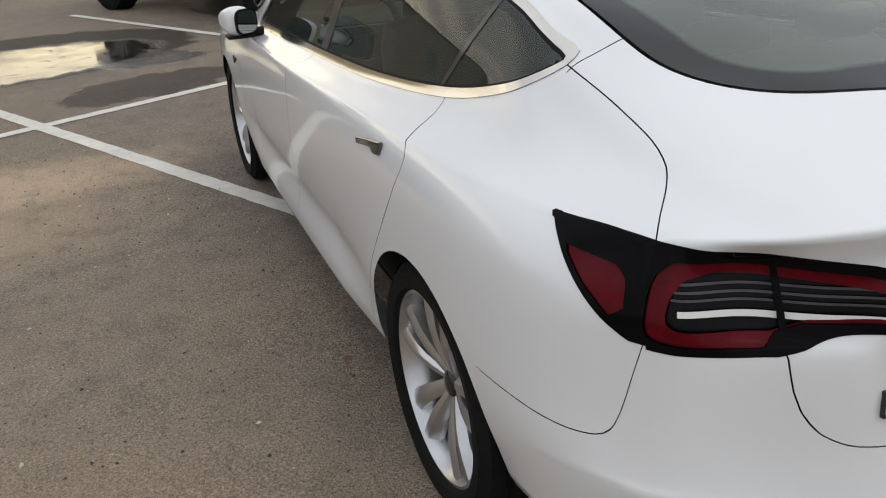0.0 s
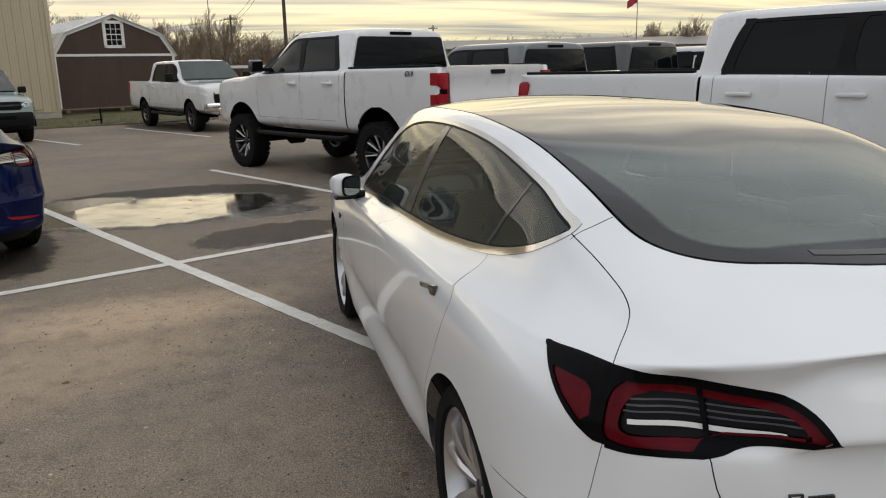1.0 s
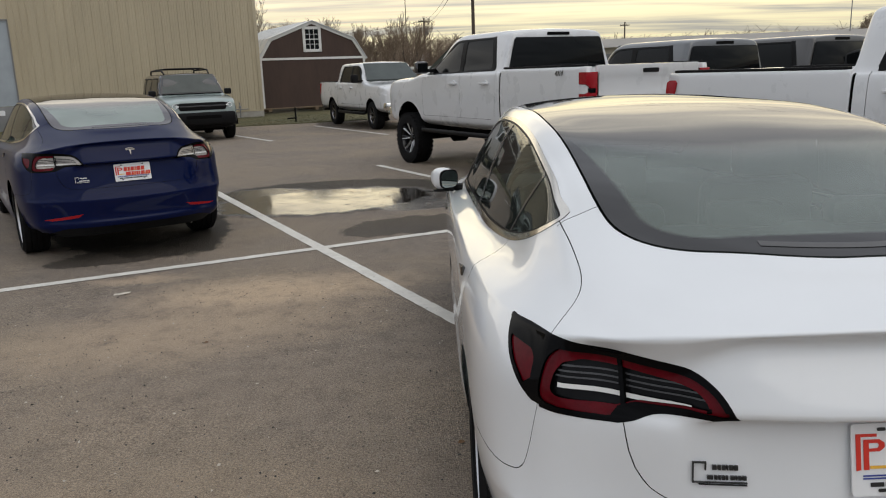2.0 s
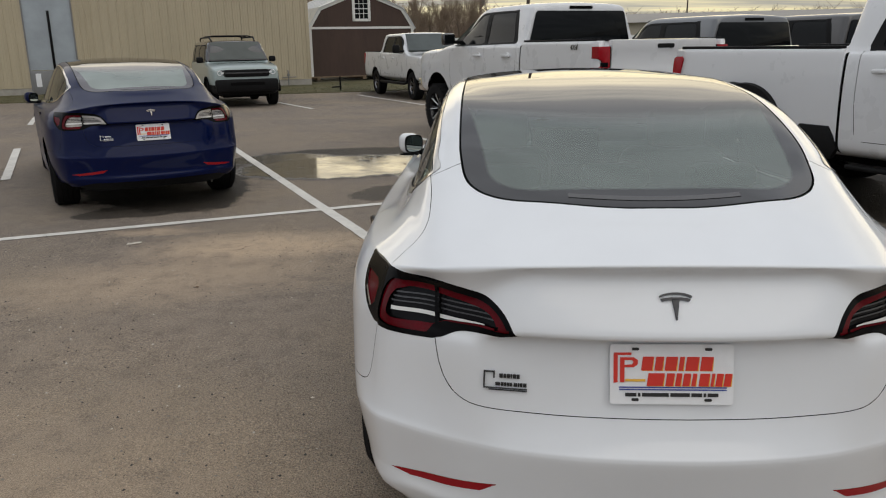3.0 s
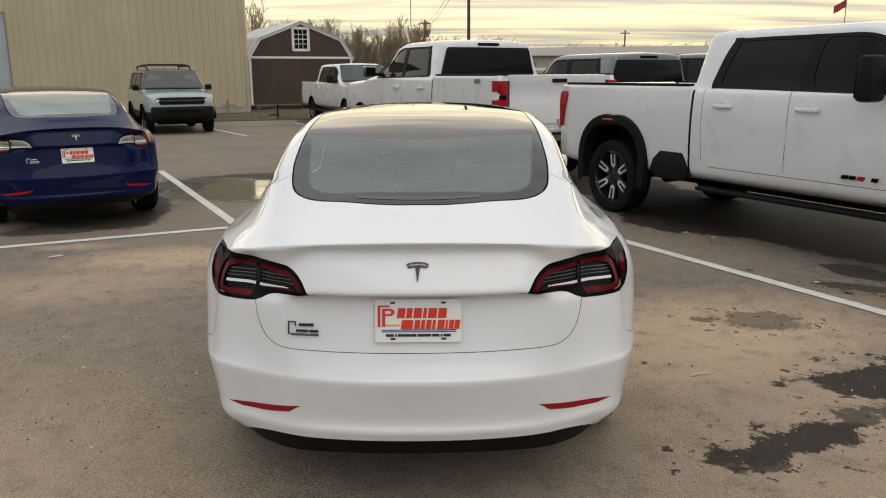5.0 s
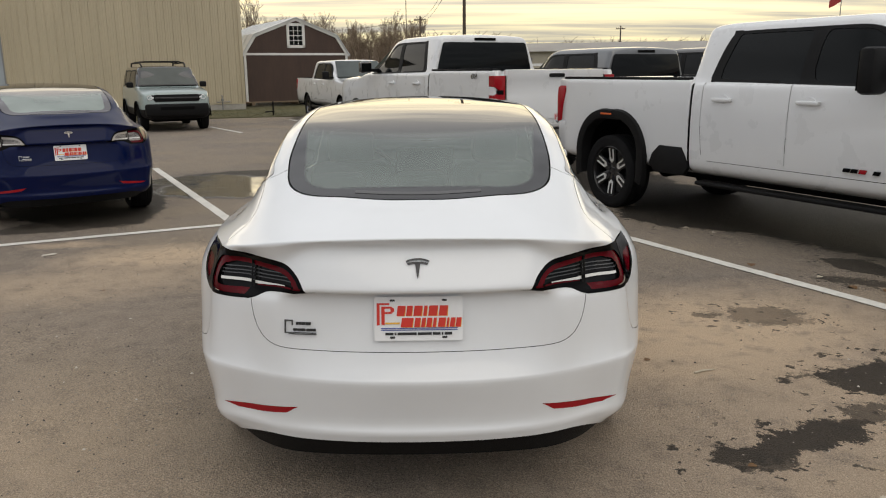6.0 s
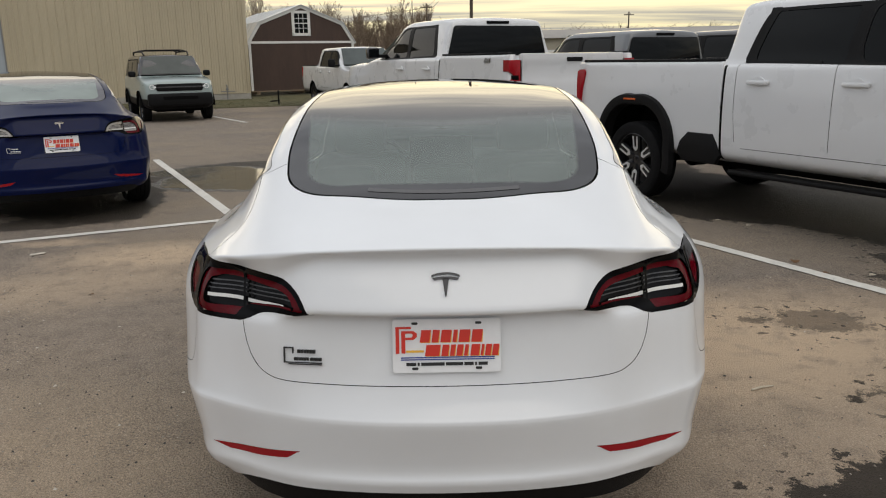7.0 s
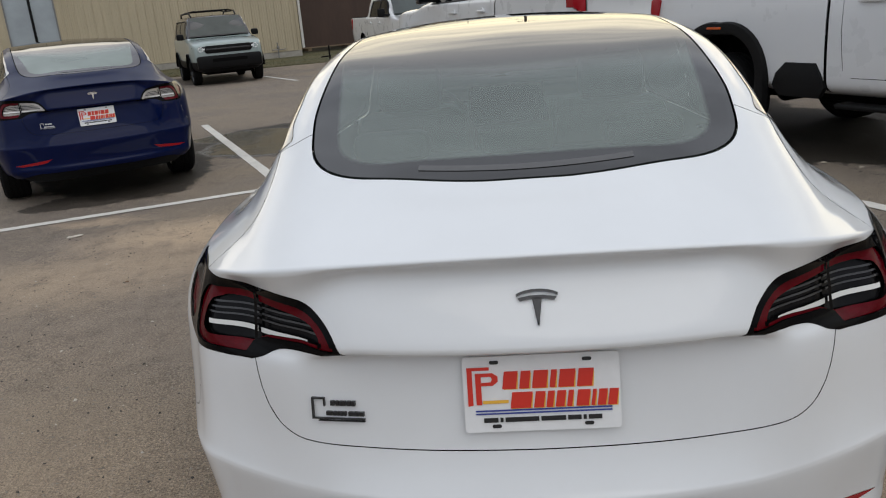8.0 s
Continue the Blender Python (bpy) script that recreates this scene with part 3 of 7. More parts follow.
def sedan_shell():
    n = 12
    net = np.array(STATIONS, float)
    up = hermite(net, n)
    up = np.array([hermite_sym(row, n, last=True) for row in up])          # rows along the car, columns from shoulder to middle
    for _ in range(8):                                                     # fair the surface, edges held
        g = up.copy()
        g[1:-1, 1:-1] = 0.5 * up[1:-1, 1:-1] + 0.125 * (up[2:, 1:-1] + up[:-2, 1:-1] + up[1:-1, 2:] + up[1:-1, :-2])
        g[1:-1, -1] = 0.5 * up[1:-1, -1] + 0.25 * up[1:-1, -2] * (1, 1, 1) + 0.125 * (up[2:, -1] + up[:-2, -1])
        g[:, -1, 0] = 0
        up = g
    top = np.concatenate([up[0][::-1], up[1:, 0], up[-1][1:]])             # the upper edge of the lower body
    plan = hermite_sym([(x, y, 0) for x, y in PLAN], n, first=True, last=True)
    assert len(plan) == len(top)
    k = np.arange(len(top)) / n
    wl = np.clip((k - 1.7) / 1.5, 0, 1)[:, None]                           # tail middle -> lamp
    wl = wl * wl * (3 - 2 * wl)
    wc = np.clip((k - 4.1) / 1.6, 0, 1)[:, None]                           # lamp -> tail corner
    ws = np.clip((k - 6.0) / 2.0, 0, 1)[:, None]                           # corner -> side
    wc, ws = wc * wc * (3 - 2 * wc), ws * ws * (3 - 2 * ws)
    wd = (np.clip((top[:, 1] - 1.32) / .4, 0, 1) * np.clip((3.5 - top[:, 1]) / .4, 0, 1))[:, None]   # doors between the wheels
    rows = []
    for a, e, b, c, d in zip(TAIL, LAMP_SIDE, CORNER, SIDE, DOOR):
        q = ((np.array(a) * (1 - wl) + np.array(e) * wl) * (1 - wc) + np.array(b) * wc) * (1 - ws) + (np.array(c) * (1 - wd) + np.array(d) * wd) * ws
        z, f = q[:, 0], q[:, 1:2]
        p = plan + f * (top - plan)
        p[:, 2] = z
        low = np.clip((0.9 - top[:, 2]) / 0.2, 0, 1)                       # the nose drops
        p[:, 2] = p[:, 2] * (1 - 0.22 * low) if z.mean() > 0.4 else p[:, 2]
        rows.append(p)
    rows.append(top)
    low = hermite(np.array(rows), 5)
    bm = bmesh.new()
    for G, fl in ((up, False), (low, True)):
        grid_faces(bm, G, fl)
        grid_faces(bm, G * np.array([-1, 1, 1]), not fl)
    bmesh.ops.remove_doubles(bm, verts=bm.verts[:], dist=2e-4)
    bmesh.ops.recalc_face_normals(bm, faces=bm.faces[:])
    return bm


RW, FW = (0.978, 0.338), (3.853, 0.338)
DLO = curve2([(.752, 1.172), (.82, 1.118), (.92, 1.078), (1.12, 1.034), (1.5, .998), (2.0, .973), (2.5, .957), (3.0, .938), (3.19, .934), (3.25, .955), (3.12, 1.06), (2.92, 1.21), (2.65, 1.322), (2.3, 1.368), (1.94, 1.377), (1.6, 1.364), (1.3, 1.332), (1.0, 1.268), (.85, 1.215)], 4, True)
HALF_GLASS = curve2([(0, .290), (.06, .291), (.2, .322), (.36, .405), (.46, .50), (.518, .61), (.542, .75), (.55, .9), (.555, 1.2), (.558, 1.6), (.558, 2.5), (.56, 2.95), (.60, 3.4), (.62, 3.66), (.4, 3.73), (0, 3.755)], 4)
LAMP = curve2([(.446, .853), (.486, .892), (.532, .922), (.592, .945), (.655, .957), (.80, .967), (.95, .971), (1.07, .974), (1.20, .974)], 4) + curve2([(1.34, .970), (1.285, .911), (1.215, .858), (1.145, .825), (1.07, .809), (.92, .808), (.79, .814)], 4) + curve2([(.785, .816), (.745, .826), (.705, .842), (.66, .850), (.56, .854)], 3)
RED = curve2([(.480, .864), (.512, .892), (.556, .916), (.61, .932), (.68, .940), (.80, .945), (.95, .948)], 3) + curve2([(1.03, .948), (1.065, .925), (1.080, .885), (1.081, .850), (1.060, .827), (.95, .821), (.825, .825)], 3) + [(.81, .848), (.76, .863), (.60, .868)]
INNER = curve2([(.532, .872), (.560, .895), (.605, .912), (.69, .922), (.80, .928), (.95, .931)], 3) + curve2([(1.005, .922), (1.030, .895), (1.036, .866), (1.02, .849), (.96, .844), (.82, .848)], 3) + [(.75, .868), (.60, .874)]
SIDE_RED = [(1.295, .934), (1.15, .924), (1.130, .905), (1.130, .862), (1.165, .845), (1.235, .885)]
LID_LOW = curve2([(.600, .814), (.592, .76), (.573, .71), (.538, .674), (.47, .656), (.3, .652), (0, .651)], 4)
SEAMS = [("xz", LID_LOW, lambda p: p[:, 1] < 0.4),
         ("xy", curve2([(.748, .325), (.705, .372), (.665, .412), (.643, .45), (.634, .52), (.636, .62), (.648, .77)], 4), lambda p: p[:, 2] > 0.973),
         ("az", curve2([(1.56, .600), (1.36, .608), (1.22, .617), (1.145, .635), (1.115, .68), (1.095, .75), (1.075, .82)], 4), lambda p: (p[:, 1] < .75) & (p[:, 2] < .83)),
         ("yz", curve2([(1.125, 1.036), (1.11, .99), (1.065, .955), (1.04, .92), (1.09, .83), (1.19, .70), (1.30, .56), (1.375, .42), (1.40, .30), (1.46, .282), (2.0, .282), (3.2, .282), (3.30, .30), (3.33, .5), (3.28, .75), (3.24, .93)], 4), lambda p: abs(p[:, 0]) > .6),
         ("xy", [(.655, .748), (.535, .722)], lambda p: (p[:, 2] > 1.08) & (p[:, 1] < 1.0)),
         ("yz", [(2.20, .97), (2.22, .75), (2.27, .5), (2.30, .285)], lambda p: abs(p[:, 0]) > .6)]
REFLECTOR = [(.440, .438), (.480, .409), (.58, .394), (.68, .386), (.742, .397)]


def project(p, axes):
    x = abs(p[:, 0])
    return {"xz": np.stack([x, p[:, 2]], 1), "yz": p[:, 1:3], "xy": np.stack([x, p[:, 1]], 1), "az": np.stack([x + p[:, 1], p[:, 2]], 1)}[axes]


def masked(v, ok, far=0.5):
    return np.where(ok, v, far)


def mirror_outline(half):
    return half + [(-x, y) for x, y in half[::-1] if x > 0]


GLASS_TOP = mirror_outline(HALF_GLASS)


def f_dlo(p):
    return masked(in_poly(p[:, 1:3], DLO), (abs(p[:, 0]) > .5) & (p[:, 2] > .9))


def trim_w(p):
    """The bright window trim's width in side view: narrower where the body leans in."""
    return np.interp(p[:, 2], [1.06, 1.20], [.022, .012])


def f_top(p):
    return masked(in_poly(p[:, :2], GLASS_TOP), p[:, 2] > .96)


def f_lamp(outline):
    return lambda p: masked(in_poly(project(p, "az"), outline), (p[:, 1] < .75) & (p[:, 2] > .8) & (p[:, 2] < .99))


def f_arch(c, r):
    return lambda p: masked(np.hypot(p[:, 1] - c[0], p[:, 2] - c[1]) - r, p[:, 2] < .8)


def f_seam(axes, line, ok, w=0.0012):
    return lambda p: masked(off_line(project(p, axes), line) - w, ok(p))


def f_split(p):
    a = abs(p[:, 0]) + p[:, 1]
    return masked(abs(a - (.777 + .42 * (p[:, 2] - .813))) - .008, (p[:, 1] < .5) & (p[:, 2] > .8) & (p[:, 2] < .99) & (f_lamp(LAMP)(p) < 0.01))


def f_reflector(p):
    return masked(in_poly(project(p, "xz"), REFLECTOR), p[:, 1] < .5)


def f_valance(p):
    return masked(p[:, 2] - (.314 - 1.3 * np.clip(abs(p[:, 0]) - .52, 0, 1) ** 2), p[:, 1] < .45)


def sided(who, sides):
    return [who + s for s in sides]


def make_sedan(m, name, colour, label, glass_tint, pale_lamps=False):
    car = thing(name, m, label, "car", "parked cars")
    bm = sedan_shell()
    fields = [f_arch(RW, .362), f_arch(FW, .362), f_dlo, lambda p: f_dlo(p) + trim_w(p), lambda p: f_dlo(p) + trim_w(p) + .006, f_top, lambda p: f_top(p) - .007, f_lamp(LAMP), f_lamp(RED), f_lamp(INNER), f_lamp(SIDE_RED), f_split, f_valance]
    for f in fields:
        cut(bm, f, 0.4)
    cut(bm, lambda p: masked(p[:, 1] - 1.25, p[:, 2] > 1.1), .3)
    bowed = lambda p: p[:, 1] - .85 * p[:, 0] ** 2
    for q in (.322, .345):
        cut(bm, lambda p: masked(bowed(p) - q, (p[:, 2] > 1.1) & (abs(p[:, 0]) < .3)), .2)
    cut(bm, lambda p: masked(abs(p[:, 0]) - .235, (p[:, 2] > 1.1) & (p[:, 1] < .5)), .2)
    for p0, p1 in zip(REFLECTOR, REFLECTOR[1:] + REFLECTOR[:1]):
        cut(bm, lambda p: masked(side_of(project(p, "xz"), [p0, p1]), (p[:, 1] < .5) & (p[:, 2] < .55) & (p[:, 2] > .3)), .2)
    for axes, line, ok in SEAMS:
        for w in (-.0012, .0012):
            cut(bm, lambda p: masked(side_of(project(p, axes), line) - w, ok(p)), 0.09)
    # window divisions
    pillar = [(2.14, .95), (1.93, 1.4)]
    quarter = [(1.20, 1.0), (.99, 1.34)]
    f_pillar = lambda p: masked(off_line(p[:, 1:3], pillar) - .035, f_dlo(p) < -.02)
    f_quarter = lambda p: masked(off_line(p[:, 1:3], quarter) - .008, f_dlo(p) < -.02)
    for line, w in ((pillar, .035), (quarter, .008)):
        for q in (-w, w):
            cut(bm, lambda p: masked(side_of(p[:, 1:3], line) - q, f_dlo(p) < .05), .3)
    for z in (.867, .877, .890, .894, .902, .906, .914, .918):
        cut(bm, lambda p: masked(p[:, 2] - z, f_lamp(INNER)(p) < .002))
    C = np.array([f.calc_center_median()[:] for f in bm.faces])
    lab = np.full(len(C), "body", dtype=object)
    ax, y, z = abs(C[:, 0]), C[:, 1], C[:, 2]
    side = np.where(C[:, 0] < 0, "_l", "_r")
    zs = [q[1] for q in LID_LOW][::-1]
    xs = [q[0] for q in LID_LOW][::-1]
    lid = ((z > .651) & (z < .82) & (ax < np.interp(z, zs, xs)) & (y < .3)) | ((z >= .82) & (y < .8) & (ax < .75) & (f_top(C) > 0) & (ax < np.interp(y, [.325, .372, .412, .45, .52, .8], [.748, .705, .665, .643, .634, .648])))
    lab[lid] = "lid"
    a = ax + y
    bump = (y < .65) & (z < .83) & ~lid & ((z < np.interp(a, [1.145, 1.22, 1.56], [.635, .617, .600])) | (a < np.interp(z, [.635, .68, .75, .82], [1.145, 1.115, 1.095, 1.075])))
    lab[bump] = "bumper"
    rear_edge = np.interp(z, [.28, .42, .56, .70, .83, .92, .955, .99, 1.036], [1.40, 1.375, 1.30, 1.19, 1.09, 1.04, 1.065, 1.11, 1.125])
    mid = np.interp(z, [.28, .5, .75, .97], [2.30, 2.27, 2.22, 2.20])
    doors = (ax > .6) & (z > .282) & (z < 1.05) & (f_dlo(C) > 0) & (y > rear_edge) & (y < 3.3)
    for who, sel in (("door_r", doors & (y < mid)), ("door_f", doors & (y >= mid))):
        lab[sel] = sided(who, side[sel])
    tw = trim_w(C)
    trim = (f_dlo(C) < 0) & (f_dlo(C) > -tw)
    lab[trim] = sided("trim", side[trim])
    seal = (f_dlo(C) <= -tw) & (f_dlo(C) >= -tw - .006)
    lab[seal] = sided("seal", side[seal])
    g = f_dlo(C) < -tw - .006
    for who, sel in (("win_q", g & (y < np.interp(z, [1.0, 1.34], [1.20, .99]))), ("win_r", g & (y >= np.interp(z, [1.0, 1.34], [1.20, .99])) & (y < np.interp(z, [.95, 1.4], [2.14, 1.93]))), ("win_f", g & (y >= np.interp(z, [.95, 1.4], [2.14, 1.93])))):
        lab[sel] = sided(who, side[sel])
    sel = g & ((f_pillar(C) < 0) | (f_quarter(C) < 0))
    lab[sel] = sided("pillar", side[sel])
    sel = g & (f_quarter(C) < 0)
    lab[sel] = sided("divider", side[sel])
    stray = [i for i, f in enumerate(bm.faces) if trim[i] and max(f_dlo(np.array([v.co[:] for v in f.verts]))) > .003]
    lab[stray] = "body"
    t = f_top(C) < 0
    lab[t] = "roof"
    lab[~t & (f_top(C) < .007) & (y < 3.0)] = "seam"
    lab[t & (y < 1.25)] = "rear_glass"
    lab[t & (y > 2.95)] = "windscreen"
    lab[t & (bowed(C) > .322) & (bowed(C) < .345) & (ax < .235)] = "stop"
    L = f_lamp(LAMP)(C) < 0
    lab[L] = sided("lamp", side[L])
    sel = L & (f_lamp(RED)(C) < 0)
    lab[sel] = sided("red", side[sel])
    sel = sel & (a < .777 + .42 * (z - .813))
    lab[sel] = sided("lid_red", side[sel])
    sel = L & (f_lamp(INNER)(C) < 0)
    lab[sel] = sided("insert", side[sel])
    bar = sel & (z > .867) & (z < .877) & (a > .60) & (a < 1.015)
    lab[bar] = sided("bar", side[bar])
    rib = sel & (((z > .890) & (z < .894)) | ((z > .902) & (z < .906)) | ((z > .914) & (z < .918)))
    lab[rib] = sided("rib", side[rib])
    sel = L & (f_lamp(SIDE_RED)(C) < 0)
    lab[sel] = sided("side_red", side[sel])
    sel = L & (f_split(C) < 0)
    lab[sel] = sided("lamp", side[sel])
    lab[f_valance(C) < 0] = "valance"
    sel = f_reflector(C) < 0
    lab[sel] = sided("reflector", side[sel])
    for s in SEAMS:
        sel = (f_seam(*s)(C) < 0) & ~L & ~t & (f_dlo(C) > 0)
        lab[sel] = "seam"
    lab[(f_arch(RW, .362)(C) < 0) | (f_arch(FW, .362)(C) < 0)] = "hole"
    spec = {"body": ("body", colour, 0, ""), "lid": ("trunk_lid", colour, 0, ""), "bumper": ("rear_bumper", colour, 0, ""), "seam": ("panel_gap", GAP, .008, "dark gap between the panels"),
            "roof": ("glass_roof", ROOF_GLASS, 0, "dark tinted glass roof"), "windscreen": ("windscreen", CLEAR_GLASS, 0, "clear windscreen"),
            "rear_glass": ("rear_window", glass_tint, 0, "dusty, pale-filmed see-through rear window with black printed border"), "stop": ("high_stop_lamp", STOP_LENS, -.0015, "slim grey high stop lamp"), "valance": ("diffuser", BLACK_TRIM, .01, "black plastic lower diffuser")}
    for s in ("_l", "_r"):
        spec["door_r" + s] = ("rear_door", colour, 0, "")
        spec["door_f" + s] = ("front_door", colour, 0, "")
        spec["trim" + s] = ("window_trim", SATIN, -.002, "satin chrome window trim")
        spec["seal" + s] = ("window_seal", BLACK_TRIM, .001, "black rubber window seal")
        spec["win_q" + s] = ("quarter_window", SIDE_GLASS, .003, "")
        spec["win_r" + s] = ("rear_side_window", SIDE_GLASS, .003, "")
        spec["win_f" + s] = ("front_side_window", SIDE_GLASS, .003, "")
        spec["pillar" + s] = ("pillar_cover", FRIT, .001, "gloss black pillar cover")
        spec["divider" + s] = ("window_divider", FRIT, .001, "black window divider")
        spec["lamp" + s] = ("tail_lamp", DARK_LENS, -.001, "smoked tail lamp housing")
        spec["red" + s] = ("red_light_guide", RED_LENS, .005, "red light band")
        spec["lid_red" + s] = ("red_light_guide", PALE_LENS if pale_lamps else RED_LENS, .005, "pale light band" if pale_lamps else "red light band")
        spec["insert" + s] = ("lamp_insert", PALE_LENS if pale_lamps else INSERT, .018, "pale grey lamp insert" if pale_lamps else "dark grey lamp insert")
        spec["rib" + s] = ("lamp_rib", CLEAR_LENS, .012, "grey lamp rib")
        spec["bar" + s] = ("reversing_light", PALE_BAR, .008, "bright reversing light bar")
        spec["side_red" + s] = ("side_marker", RED_LENS, .004, "red side marker")
        spec["reflector" + s] = ("rear_reflector", TRUCK_RED, -.001, "slim red reflector")
    made = separate(bm, lab, spec, car)
    shell = np.where(L, np.array(sided("back", side), dtype=object), "")
    sub = separate(bm, shell, {"back" + q: ("lamp_back", GAP, .024, "black lamp bowl") for q in ("_l", "_r")}, car)
    for q in ("_l", "_r"):
        sub["back" + q].parent = made["lamp" + q]
    made["stop"].parent = made["rear_glass"]
    for s in ("_l", "_r"):
        for k in ("red", "lid_red", "insert", "rib", "bar", "side_red"):
            if k + s in made and "lamp" + s in made:
                made[k + s].parent = made["lamp" + s]
    bm.free()
    # inside of the wings, floor and cabin
    for c in (RW, FW):
        for s in (-1, 1):
            b = bmesh.new()
            n = 24
            rows = [[b.verts.new((s * x, c[0] + .368 * math.cos(k * math.pi / n), c[1] - .03 + .368 * math.sin(k * math.pi / n))) for k in range(n + 1)] for x in (.865, .60)]
            for k in range(n):
                b.faces.new((rows[0][k], rows[0][k + 1], rows[1][k + 1], rows[1][k]))
            b.faces.new(rows[1])
            part("wheel_housing", b, GAP, car, "black wheel housing")
    b = box_bm(-.70, .70, .60, 4.2, .19, .23, .01)
    part("floor_pan", b, GAP, car, "black underside")
    b = box_bm(-.72, .72, .78, 3.7, .232, .42, .02)
    box(b, -.70, .70, .40, 1.02, .42, .99, .04)                       # parcel shelf and seat bulkhead
    part("cabin_floor", b, CABIN, car, "dark cabin floor and shelf")
    b = box_bm(-.74, .74, 3.05, 3.62, .42, .93, .05)
    part("dashboard", b, CABIN, car)
    for x in (-.40, .40):
        st = part("front_seat", box(box_bm(x - .25, x + .25, 1.98, 2.55, .42, .58, .05), x - .24, x + .24, 1.84, 2.02, .5, 1.10, .07), SEAT, car, "black front seat")
        part("headrest", box_bm(x - .13, x + .13, 1.80, 1.92, 1.10, 1.28, .045), SEAT, st)
    b = box_bm(-.62, .62, 1.02, 1.20, .48, 1.06, .07)
    box(b, -.62, .62, 1.05, 1.6, .42, .56, .05)
    bs = part("rear_bench", b, SEAT, car, "black rear bench")
    for x in (-.38, 0, .38):
        part("headrest", box_bm(x - .12, x + .12, 1.0, 1.1, 1.06, 1.15, .035), SEAT, bs)
    wheel_pts = [(-.40 + .18 * math.cos(k * math.tau / 24), 2.98 - .07 * math.sin(k * math.tau / 24), .90 + .17 * math.sin(k * math.tau / 24)) for k in range(24)]
    sw = part("steering_wheel", tube_bm(wheel_pts, .016, 8, True), SEAT, car)
    part("steering_spoke", box_bm(-.56, -.24, 2.97, 3.0, .88, .92, .01), SEAT, sw)
    part("screen", box_bm(-.20, .20, 2.93, 2.95, .86, 1.08, .008), DARK_GLASS, car)
    # wheels
    for c in (RW, FW):
        for s in (-1, 1):
            make_wheel(car, (s * .782, c[0], .335), s, .335, .252, .235, "sport", rim_mat=ALLOY)
    # mirrors and handles
    for s in (-1, 1):
        b = bmesh.new()
        bmesh.ops.create_uvsphere(b, u_segments=28, v_segments=20, radius=1)
        for v in b.verts:
            x, yy, zz = v.co
            q = 1 - .35 * max(0, yy)                                   # tapers forwards, flat towards the rear
            v.co = (s * (.940 + .068 * q * np.sign(x) * abs(x) ** .7), 3.0 + (.11 * yy if yy > 0 else .05 * yy), .992 + .062 * q * np.sign(zz) * abs(zz) ** .7 + .012 * x * (zz > 0))
        turn = Matrix.Translation((s * .94, 3.0, 0)) @ Matrix.Rotation(-s * radians(32), 4, 'Z') @ Matrix.Translation((-s * .94, -3.0, 0))
        b.transform(turn)
        mr = part("door_mirror", b, colour, car)
        part("mirror_foot", tube_bm([(s * .835, 3.03, .930), (s * .875, 3.03, .936), (s * .92, 3.02, .95)], [.028, .02, .018], 8), BLACK_TRIM, mr)
        for nm, w, h, y0, mat, words in (("mirror_bezel", .060, .054, 2.949, BLACK_TRIM, "black mirror edge"), ("mirror_glass", .053, .047, 2.946, MIRROR, "mirror glass")):
            b = poly_bm([(s * (.938 + w * np.sign(math.cos(q)) * abs(math.cos(q)) ** .6), .992 + h * np.sign(math.sin(q)) * abs(math.sin(q)) ** .6) for q in np.linspace(0, math.tau, 28, False)], y0, y0 + .008)
            b.transform(turn)
            part(nm, b, mat, mr, words)
        part("mirror_base_trim", box_bm(min(s * .885, s * 1.0), max(s * .885, s * 1.0), 2.95, 3.05, .923, .934, .004), BLACK_TRIM, mr, "black lower edge")
        for yy, zz in ((1.265, .905), (2.43, .862)):
            x = s * .913
            b = poly_bm([(yy - .095, zz + .030), (yy - .088, zz - .004), (yy - .045, zz - .012), (yy - .025, zz + .000), (yy + .095, zz - .022), (yy + .10, zz - .006), (yy + .0, zz + .014)], x - .006, x + .010, "yz", .004)
            part("door_handle", b, DARK_CHROME, made["door_r" + ("_l" if s < 0 else "_r")] if yy < 2 else made["door_f" + ("_l" if s < 0 else "_r")], "flush chrome handle")
        b = poly_bm([(3.36, .765), (3.45, .77), (3.435, .735)], s * .921 - .01, s * .921 + .012, "yz", .003)
        part("side_repeater", b, BLACK_TRIM, car, "small black side camera")
    return car, made


